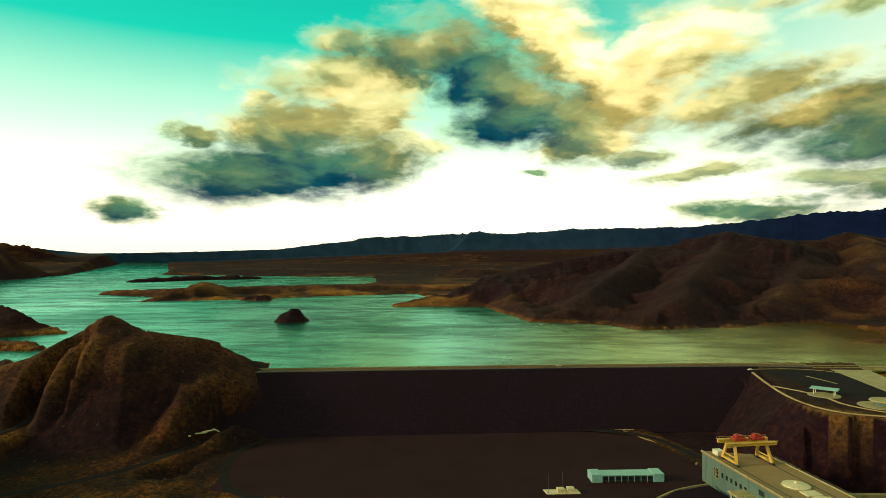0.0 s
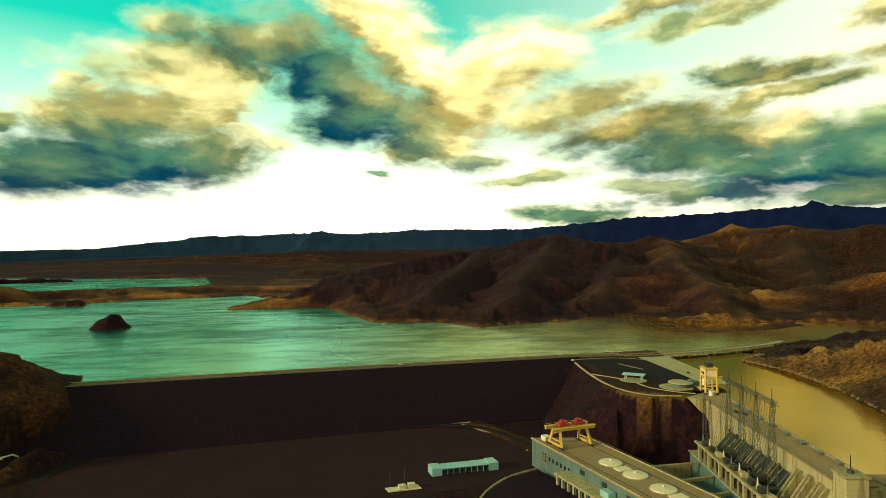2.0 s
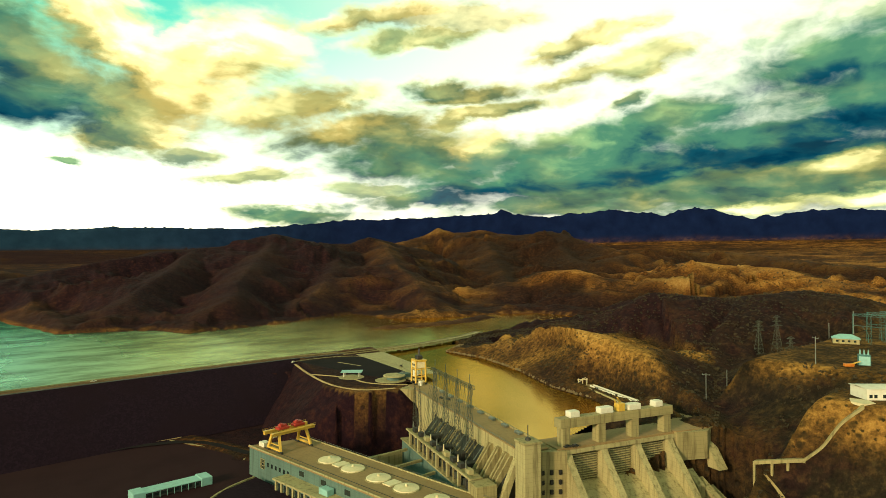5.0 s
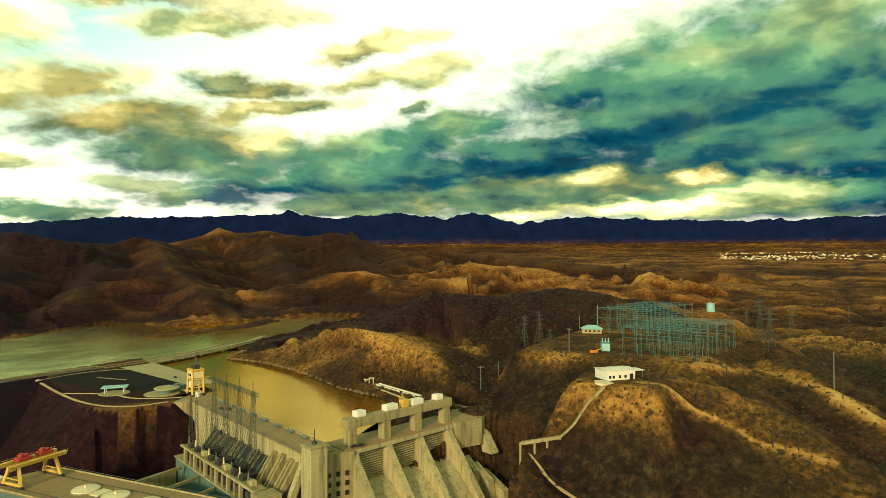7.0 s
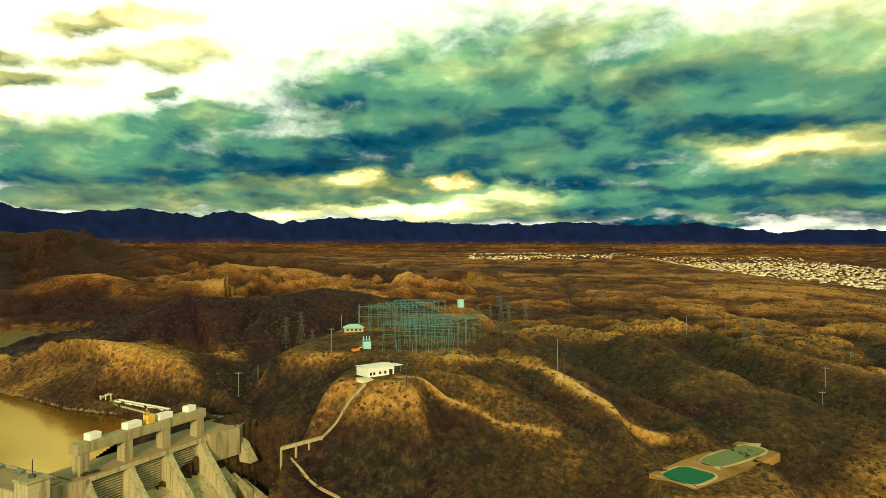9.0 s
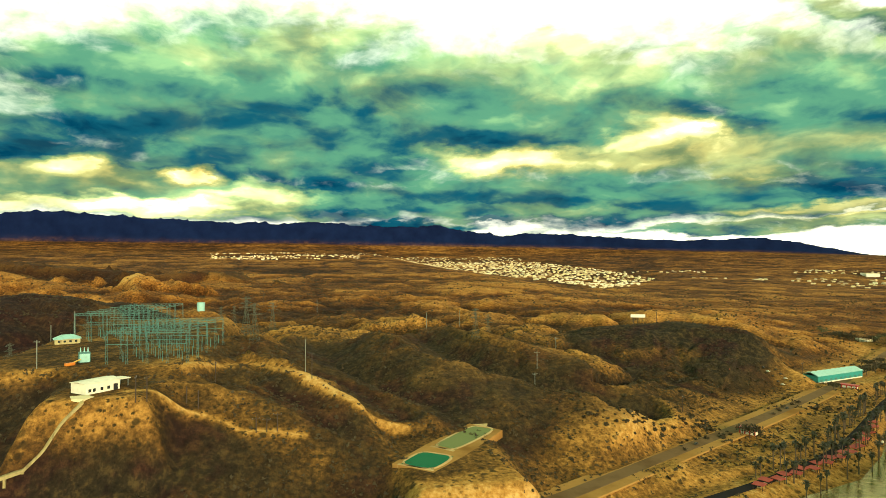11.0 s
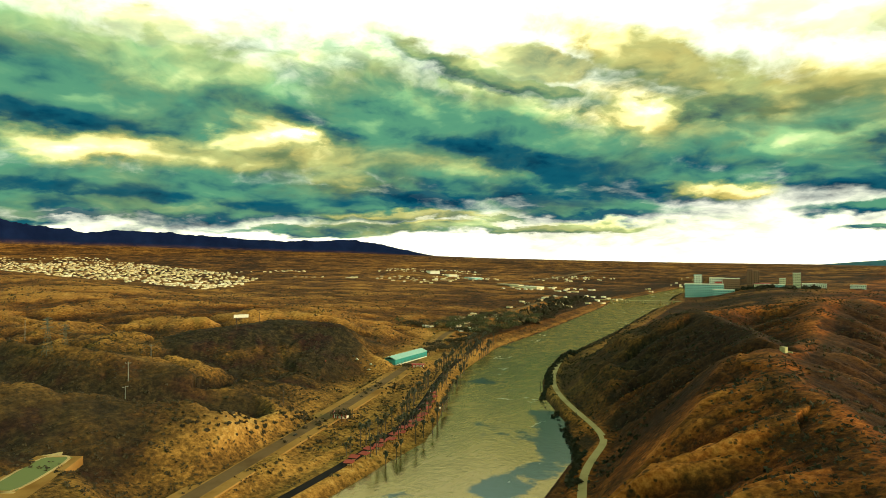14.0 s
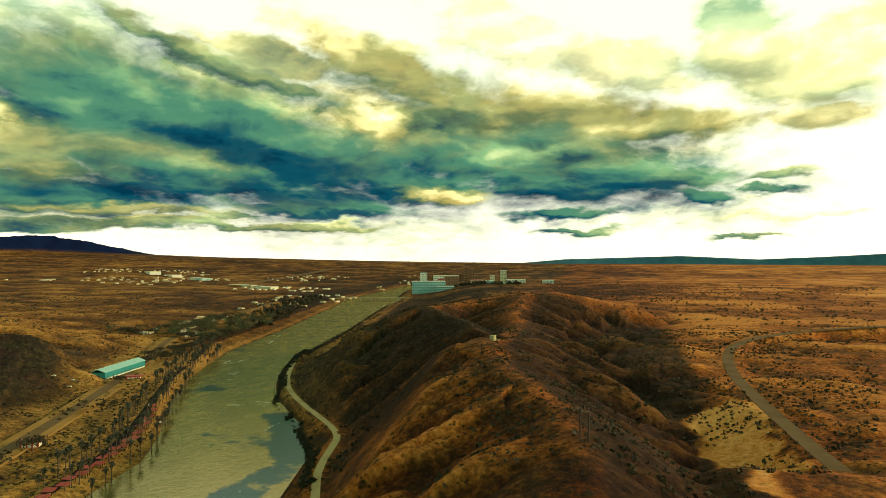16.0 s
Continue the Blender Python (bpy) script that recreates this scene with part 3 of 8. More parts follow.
def make_concrete(name, color, streak=0.5):
    k = material(name)
    p = k.place
    rnd = k.add("ShaderNodeObjectInfo").outputs["Random"]
    run = k.noise(k.vmath("MULTIPLY", p, (1.0, 1.0, 0.08)), 0.5, 6, 0.6)
    big = k.noise(p, 0.06, 5)
    fine = k.noise(p, 1.6, 4)
    dark = tuple(c * d for c, d in zip(color, (0.35, 0.33, 0.28)))
    c = k.mix(k.math("MULTIPLY", k.smooth(run, 0.45, 0.72), streak), color, dark)
    c = k.mix(k.math("MULTIPLY", k.smooth(big, 0.4, 0.7), 0.4), c, tuple(q * 0.6 for q in color))
    c = k.mix(k.math("MULTIPLY", fine, 0.25), c, dark)
    c = k.mix(k.math("MULTIPLY", rnd, 0.12), c, dark)
    # lift lines of the pours
    wave = k.add("ShaderNodeTexWave")
    wave.bands_direction = "Z"
    k.put(wave.inputs["Vector"], p)
    k.put(wave.inputs["Scale"], 0.13)
    line = k.smooth(wave.outputs["Fac"], 0.0, 0.03, 0.35, 0.0)
    c = k.mix(line, c, dark)
    return finish(k, c, 0.85, 0, k.math("ADD", fine, run), 0.25, 0.1)


ROCKFILL = make_rockfill()
GRAVEL = plain("field_gravel", (0.034, 0.0165, 0.0195), 0.95, vary=0.3, scale=0.04, dirt=(0.7, 0.65, 0.7), spec=0.05)
CONCRETE = make_concrete("concrete", (0.38, 0.325, 0.145), 0.95)
CONCRETE_PALE = make_concrete("concrete_pale", (0.47, 0.415, 0.20), 0.95)
RIPRAP = plain("riprap_rock", (0.20, 0.15, 0.075), 0.9, vary=0.4)
CONCRETE_GREY = make_concrete("concrete_grey", (0.115, 0.20, 0.175), 0.6)
GATE = plain("gate_steel", (0.075, 0.07, 0.04), 0.6, vary=0.3, scale=0.3)
DECK = make_concrete("deck_concrete", (0.34, 0.23, 0.095), 0.3)
ASPHALT = plain("asphalt", (0.022, 0.019, 0.021), 0.95, vary=0.3, scale=0.05, dirt=(0.6, 0.55, 0.5), spec=0.05)
ASPHALT_OLD = plain("old_asphalt", (0.17, 0.105, 0.05), 0.9, vary=0.35, scale=0.05, spec=0.1)
DIRT_ROAD = plain("dirt_road", (0.52, 0.38, 0.17), 0.95, vary=0.3, scale=0.05)
SAND = plain("sand", (0.38, 0.215, 0.066), 0.95, vary=0.45, scale=0.03, spec=0.05)
WHITE = plain("white_paint", (0.78, 0.76, 0.62), 0.5, vary=0.12)
CREAM = plain("cream_paint", (0.75, 0.66, 0.40), 0.5, vary=0.15)
YELLOW = plain("yellow_paint", (0.72, 0.46, 0.07), 0.45, vary=0.2)
RED = plain("red_paint", (0.42, 0.035, 0.02), 0.5, vary=0.2)
TEAL = plain("teal_steel", (0.05, 0.17, 0.16), 0.5, vary=0.2)
AQUA = plain("aqua_roof", (0.28, 0.55, 0.52), 0.45, vary=0.15)
STEEL = plain("galvanised_steel", (0.22, 0.25, 0.22), 0.5, 0.6, vary=0.2)
LINE_STEEL = plain("line_steel", (0.07, 0.085, 0.06), 0.6, 0.2, vary=0.2)
STEEL_DARK = plain("dark_steel", (0.05, 0.05, 0.045), 0.6, 0.4, vary=0.2)
WOOD = plain("pole_wood", (0.05, 0.032, 0.02), 0.85, vary=0.3)
# near-black: stands in for shade in openings, also colours doors
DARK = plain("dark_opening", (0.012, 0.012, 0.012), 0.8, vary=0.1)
GLASS = plain("window_glass", (0.02, 0.03, 0.03), 0.12, vary=0.1)

# ---- the land ----
def lattice(ix, iy, seed):
    h = (ix * 374761393 + iy * 668265263 + seed * 974711) & 0xFFFFFFFF
    h = ((h ^ (h >> 13)) * 1274126177) & 0xFFFFFFFF
    return ((h ^ (h >> 16)) & 0xFFFF) / 32768.0 - 1.0


def bumps(x, y, seed):
    """Smooth noise on a unit lattice, -1 to 1."""
    fx, fy = np.floor(x), np.floor(y)
    ix, iy = fx.astype(np.int64), fy.astype(np.int64)
    u, v = x - fx, y - fy
    u, v = u * u * u * (u * (u * 6 - 15) + 10), v * v * v * (v * (v * 6 - 15) + 10)
    a, b = lattice(ix, iy, seed), lattice(ix + 1, iy, seed)
    c, d = lattice(ix, iy + 1, seed), lattice(ix + 1, iy + 1, seed)
    return (a * (1 - u) + b * u) * (1 - v) + (c * (1 - u) + d * u) * v


def fractal(x, y, size, octaves, seed, gain=0.5):
    total, amp = 0.0, 1.0
    for i in range(octaves):
        total = total + amp * bumps(x / size + 17.3 * i, y / size - 9.1 * i, seed + i)
        size, amp = size * 0.49, amp * gain
    return total


def ridged(x, y, size, octaves, seed, gain=0.52):
    """Sharp crests and gullies, 0 to about 1."""
    total, amp, norm, prev = 0.0, 1.0, 0.0, 1.0
    for i in range(octaves):
        n = 1.0 - np.abs(bumps(x / size + 5.7 * i, y / size + 3.1 * i, seed + i)) * 1.6
        n = np.clip(n, 0, 1) ** 2
        total, norm = total + amp * n * prev, norm + amp
        prev = np.clip(n * 1.6, 0, 1)
        size, amp = size * 0.47, amp * gain
    return total / norm


def folds(x, y, size, octaves, seed, gain=0.5):
    """Rounded backs between sharp ravines, 0 to about 1."""
    total, amp, norm = 0.0, 1.0, 0.0
    for i in range(octaves):
        total, norm = total + amp * np.abs(bumps(x / size + 7.9 * i, y / size - 4.3 * i, seed + i)), norm + amp
        size, amp = size * 0.48, amp * gain
    return np.clip(total / norm * 1.9, 0, 1.6)


def along(x, y, line):
    """Distance to a polyline and the values (columns past the second) at its nearest point."""
    line = np.array(line, float)
    best, vals = np.full(x.shape, 1e12), np.zeros(x.shape + (line.shape[1] - 2,))
    for a, b in zip(line[:-1], line[1:]):
        ex, ey = b[0] - a[0], b[1] - a[1]
        t = np.clip(((x - a[0]) * ex + (y - a[1]) * ey) / (ex * ex + ey * ey + 1e-9), 0, 1)
        d = (x - a[0] - t * ex) ** 2 + (y - a[1] - t * ey) ** 2
        near = d < best
        best = np.where(near, d, best)
        vals = np.where(near[..., None], a[2:] + t[..., None] * (b[2:] - a[2:]), vals)
    return np.sqrt(best), vals


def inside(x, y, poly):
    """Distance to a closed outline, positive inside it."""
    d, _ = along(x, y, [*poly, poly[0]])
    odd = np.zeros(x.shape, bool)
    for (ax, ay), (bx, by) in zip(poly, [*poly[1:], poly[0]]):
        if ay != by:
            odd ^= ((ay > y) != (by > y)) & (x < (bx - ax) * (y - ay) / (by - ay) + ax)
    return np.where(odd, d, -d)


def step(v, lo, hi):
    t = np.clip((v - lo) / (hi - lo), 0, 1)
    return t * t * (3 - 2 * t)


def spot(bearing, reach, z):
    """A place by its compass bearing and distance from the dam's south-west terrace."""
    return (reach * math.sin(radians(bearing)), reach * math.cos(radians(bearing)), z)


def crest(bearing, rise, reach):
    """A crest point by its bearing, its angle over the level of the look-out and its distance."""
    return spot(bearing, reach, 150 + reach * math.tan(radians(rise)))


LAKE_Z = 43.0
LAKE_SHORE = [(-165, 572), (118, 590), (307, 595), (433, 597), (531, 602), (590, 614), (699, 648), (807, 648), (905, 700), (901, 782), (838, 816),
              (638, 866), (615, 1005), (439, 928), (284, 894), (263, 969), (145, 1013), (92, 1330), (-121, 1330), (-36, 1602), (-73, 1801), (-346, 1679),
              (-511, 1571), (-739, 1478), (-704, 1640), (-1000, 1773), (-1020, 1950), (-700, 2250), (-298, 2450), (-290, 2700), (-384, 3370), (-761, 3391),
              (-1747, 3800), (-2100, 4700), (-6500, 14500), (-7400, 14300), (-4500, 8400), (-2322, 3804), (-2077, 2882), (-1500, 1500), (-532, 872),
              (-640, 800), (-462, 716), (-620, 690), (-500, 640), (-400, 606), (-300, 690), (-175, 625)]
FOREBAY_SHORE = [(405, 640), (545, 640), (500, 560), (453, 532), (452, 470), (429, 398), (394, 327), (386, 283), (372, 250), (300, 235), (262, 236), (318, 402), (350, 440), (372, 530)]
RIVER_LINE = [(205, 330, 60), (170, 220, 55), (190, 60, 60), (232, -160, 58), (248, -290, 58), (275, -400, 56), (318, -470, 54), (390, -560, 50), (455, -680, 50),
              (522, -860, 58), (575, -1110, 62), (738, -1775, 76), (792, -1980, 92), (865, -2300, 62), (920, -2640, 46), (985, -3050, 36)]
PLATEAU = [(300, 600), (288, 560), (268, 490), (245, 438), (252, 398), (282, 390), (318, 405), (352, 445), (372, 535), (400, 600)]

# roads: x, y, z along the middle
HIGHWAY = [(300, -60, 14), (318, -130, 12), (329, -159, 11), (384, -266, 10), (460, -430, 10), (560, -620, 10), (665, -795, 11), (731, -900, 12), (860, -1300, 14), (1040, -1900, 18)]
PALM_ROAD = [(305, -215, 7), (330, -300, 6), (366, -398, 6), (430, -500, 6), (500, -610, 6), (560, -740, 7), (625, -860, 8), (690, -900, 10)]
BANK_ROAD = [(150, -290, 7), (169, -334, 6), (190, -376, 6), (203, -425, 6), (210, -462, 7), (278, -530, 7), (330, -590, 7), (372, -657, 7), (430, -790, 8), (452, -850, 7)]
TERRACE_ROAD = [(-300, 330, 11), (-256, 362, 11), (-211, 400, 10), (-192, 451, 9), (-174, 500, 7), (-125, 520, 6), (159, 522, 6), (178, 462, 6), (184, 440, 6)]
HILL_ROAD = [(-360, 380, 24), (-310, 440, 24), (-325, 500, 26), (-312, 525, 27)]
WEST_ROAD = [(-150, -120, 60), (-112, -210, 57), (-101, -262, 56), (-96, -330, 56), (-94, -440, 56), (-93, -540, 57), (-108, -650, 60), (-150, -740, 62.5), (-250, -820, 66), (-420, -880, 71), (-760, -940, 82)]
YARD_ROAD = [(440, 62, 78), (470, 44, 73), (495, 28, 70), (472, 5, 70), (450, -15, 69), (428, -34, 61), (408, -52, 54), (405, -80, 44)]
RIDGE_TRACK = [(384, 86, 75), (386, 66, 66), (391, 46, 58), (387, 31, 53), (379, 22, 49), (380, 6, 48), (378, -12, 45)]
WING_DECK = [(388, 205, 44), (398, 240, 44), (420, 309, 44)]
ROADS = [(HIGHWAY, 9), (PALM_ROAD, 7), (BANK_ROAD, 5), (TERRACE_ROAD, 6), (HILL_ROAD, 6), (WEST_ROAD, 7), (YARD_ROAD, 3), (RIDGE_TRACK, 2.5), (WING_DECK, 8)]

SPIT = [(514, 777, 44.6), (548, 767, 46.5), (612, 760, 47), (692, 764, 47.5), (770, 795, 48)]
# hill crests: lines of x, y, z with the fall of their flanks and their share of dark varnished rock
CRESTS = [
    ([(-440, 490, 38), (-350, 525, 66), (-292, 553, 99), (-262, 548, 86), (-222, 560, 79), (-178, 582, 58)], 0.62, 0.86),
    ([(-1100, 980, 170), (-800, 985, 130), (-660, 930, 104), (-600, 905, 78), (-556, 892, 50)], 0.5, 0.97),
    ([(-700, 740, 76), (-560, 722, 60), (-484, 712, 48)], 0.35, 0.97),
    ([crest(-42, 2.4, 3900), crest(-36, 1.4, 3900), crest(-33.7, 1.05, 3900), crest(-31.4, 0.1, 3850), crest(-28.6, -0.9, 3800)], 0.4, 0.9),
    ([(-5000, 7000, 320), (-4700, 7900, 120)], 0.2, 0.7),
    ([(-980, 1800, 52), (-830, 1670, 76), (-740, 1610, 92), (-660, 1680, 88), (-600, 1740, 68), (-420, 1850, 66), (-150, 1950, 62), (150, 1900, 66)], 0.30, 0.55),
    ([(-80, 1345, 52), (60, 1370, 60)], 0.25, 0.1),
    ([(-1500, 4100, 90), (-1100, 4000, 84), (-500, 3800, 84), (200, 3300, 92)], 0.2, 0.9),
    ([crest(6, -1.4, 1500), crest(11.5, -0.27, 1560), crest(14.2, 0.22, 1600), crest(15.2, 0.5, 1620), crest(17.8, 0.72, 1650), crest(21.7, 1.2, 1720), crest(23.6, 1.65, 1740), crest(25.1, 2.12, 1760), crest(27.2, 1.6, 1780)], 0.34, 1.0),
    ([crest(25.1, 2.1, 1760), crest(28.9, 1.22, 1800), crest(31.4, 1.3, 1830), crest(33.5, 1.92, 1860), crest(35.4, 1.45, 1900), crest(37, 0.9, 1900)], 0.36, 1.0),
    ([crest(18, 0.7, 1650), crest(15.5, -1.6, 1300), crest(13, -3.6, 1130)], 0.40, 0.97),
    ([crest(25.1, 2.0, 1760), crest(22.5, -1.0, 1320), crest(20.4, -3.9, 1060)], 0.42, 0.95),
    ([crest(30.5, 1.2, 1820), crest(29.5, -1.4, 1380), crest(28.4, -3.8, 1170)], 0.42, 0.9),
    ([crest(34.2, 1.7, 1860), crest(36.5, -1.2, 1420), crest(39, -3.6, 1200)], 0.42, 0.8),
    ([crest(36.2, 1.5, 2400), crest(38.4, 2.0, 2480), crest(39.8, 2.8, 2500), crest(41.2, 2.3, 2480), crest(44.0, 2.55, 2450), crest(47, 2.0, 2400), crest(49.9, 2.42, 2380), crest(52.4, 1.7, 2300), crest(55, 0.9, 2200)], 0.36, 0.75),
    ([crest(44, 2.4, 2450), crest(44.6, 0.4, 2050), crest(45.6, -1.6, 1750), crest(46, -3.0, 1560)], 0.36, 0.8),
    ([crest(50, 2.3, 2380), crest(51.5, 0.2, 2050), crest(54, -0.6, 1800), crest(57.5, 0.4, 2000)], 0.3, 0.75),
    ([crest(46.6, -2.3, 1460), crest(49, -1.3, 1470), crest(52.2, -1.1, 1450), crest(55, -1.9, 1400)], 0.3, 0.05),
    ([crest(56.6, -1.7, 1700), crest(59.5, -1.0, 1690), crest(62.2, -0.34, 1660), crest(65.5, -0.7, 1680), crest(68.6, -0.86, 1690), crest(71.5, -1.7, 1600), crest(73.8, -2.2, 1500)], 0.15, 0.0),
    ([crest(58, 0.5, 2500), crest(66, 0.35, 2300), crest(71, -0.4, 2150), crest(76, -0.9, 2000), crest(80, -1.4, 1900)], 0.15, 0.9),
    ([crest(42.5, -7.6, 640), crest(45.2, -6.75, 620), crest(47.1, -5.8, 605), crest(50.2, -5.85, 590), crest(54.3, -6.85, 560), crest(58.5, -8.2, 520)], 0.42, 0.5),
    ([crest(54.3, -5.8, 760), crest(57, -4.2, 780), crest(59, -3.07, 800), crest(62, -3.4, 790), crest(65.8, -3.5, 800), crest(71, -2.66, 880), crest(74, -3.1, 930)], 0.32, 0.95),
    ([spot(58, 560, 72), spot(63, 520, 78), spot(69, 470, 70)], 0.4, 0.9),
    ([spot(78, 408, 76), spot(84, 415, 72), spot(90, 385, 62), spot(95, 360, 48)], 0.40, 0.84),
    ([spot(92.8, 470, 76), spot(97, 440, 64), spot(101, 420, 52)], 0.42, 0.82),
    ([spot(78, 470, 80), spot(85, 560, 82), spot(95, 600, 82), spot(101, 640, 80), spot(105, 560, 66)], 0.36, 0.82),
    ([spot(103.4, 720, 72), spot(108, 680, 72), spot(112.6, 590, 66), spot(118, 545, 58), spot(121, 560, 40)], 0.40, 0.80),
    ([spot(119, 820, 62), spot(126, 860, 66), spot(131.7, 850, 60), spot(135, 840, 36)], 0.28, 1.0),
    ([spot(112, 520, 44), spot(117, 480, 34)], 0.4, 0.0),
    ([spot(178, 130, 66), spot(176.5, 235, 80), spot(175, 290, 81), spot(170.5, 380, 84), spot(169.3, 450, 88)], 0.56, 0.22),
    ([spot(169.3, 450, 88), spot(163, 440, 52), spot(158, 440, 26)], 0.55, 0.2),
    ([spot(169.3, 460, 88), spot(167.5, 600, 84), spot(163, 760, 89), spot(160, 900, 62)], 0.58, 0.9),
    ([spot(169.3, 440, 86), spot(171.5, 640, 78), spot(172.8, 850, 99), spot(175, 960, 96), spot(181, 980, 76)], 0.50, 0.6),
    ([spot(163, 750, 86), spot(168, 900, 88), spot(172.5, 900, 98)], 0.45, 0.6),
    ([spot(160, 300, 26), spot(159, 400, 30)], 0.5, 0.2),
    ([spot(-100, 300, 100), spot(-150, 200, 90), spot(178, 130, 66)], 0.5, 0.4),
    ([spot(-48, 560, 70), spot(-60, 480, 84), spot(-95, 420, 110)], 0.4, 0.4),
]

TAN_HILLS = [spot(49, 1500, 0), spot(52.2, 1450, 0), spot(55, 1400, 0), spot(58, 1700, 0), spot(63.5, 1650, 0), spot(68, 1700, 0), spot(73, 1500, 0)]

ISLANDS = [([(-270, 1020, 60), (-256, 1022, 67), (-242, 1024, 63)], 1.5), ([(-484, 1540, 54), (-448, 1540, 55)], 0.6), ([(-1330, 2700, 60), (-1180, 2900, 66), (-960, 3080, 60)], 0.3)]

# draws: lines of x, y, z along their beds, and the fall of their sides
DRAWS = [
    ([(96, -505, 72), (150, -492, 40), (190, -480, 16), (216, -474, 8)], 0.55),
    ([(290, 50, 6), (322, 112, 20), (350, 150, 36), (400, 195, 46), (470, 235, 52), (560, 262, 55)], 0.5),
    ([(418, -138, 33), (462, -112, 36), (520, -70, 42), (590, -45, 48), (680, -40, 54)], 0.5),
    ([(430, -90, 36), (475, -60, 46), (500, -20, 56)], 0.5),
    ([(450, -300, 12), (500, -240, 24), (560, -190, 36), (640, -160, 44), (720, -160, 50)], 0.45),
    ([(500, -420, 12), (560, -380, 24), (640, -360, 34)], 0.4),
    ([(-40, -330, 56), (-5, -370, 60), (30, -420, 68)], 0.55),
    ([(-50, -470, 50), (0, -520, 58), (45, -560, 66)], 0.5),
    ([(-40, -640, 52), (20, -680, 62), (70, -700, 70)], 0.5),
]

# far ranges: bearing and crest height in degrees over the level, at 15 km
RANGE = [(-60, 1.4), (-36, 1.0), (-30, 0.35), (-24, 0.5), (-15, 0.8), (-6.5, 2.0), (2.4, 2.4), (6, 2.2), (14, 2.65), (21, 2.55), (26.4, 3.05), (32, 3.5), (40, 3.9),
         (44.8, 4.1), (45.7, 4.55), (46.6, 4.1), (50, 3.85), (56.4, 4.3), (60, 3.8), (62.5, 4.4), (66.9, 3.2), (71, 3.9), (80, 3.45), (90.5, 3.1), (92, 3.45), (97, 3.1), (104.5, 2.9),
         (110.3, 2.1), (113, 2.35), (119.5, 1.9), (126, 1.5), (131.5, 1.65), (134, 1.4), (139, 0.3), (143, -0.4), (172, -0.6), (176, -0.22), (186, 0.1), (192, -0.2), (197, 0.05), (204, 0.5), (230, 1.2), (300, 1.4)]
BASE = [(-60, 0.4), (-24, 0.2), (0, 0.55), (26, 0.85), (60, 1.5), (90, 1.45), (110, 1.1), (131, 0.5), (145, -0.05), (160, -0.42), (175, -0.75), (200, -0.8), (300, 0.4)]


def smax(a, b, k):
    h = np.clip(0.5 + 0.5 * (a - b) / k, 0, 1)
    return b * (1 - h) + a * h + k * h * (1 - h)


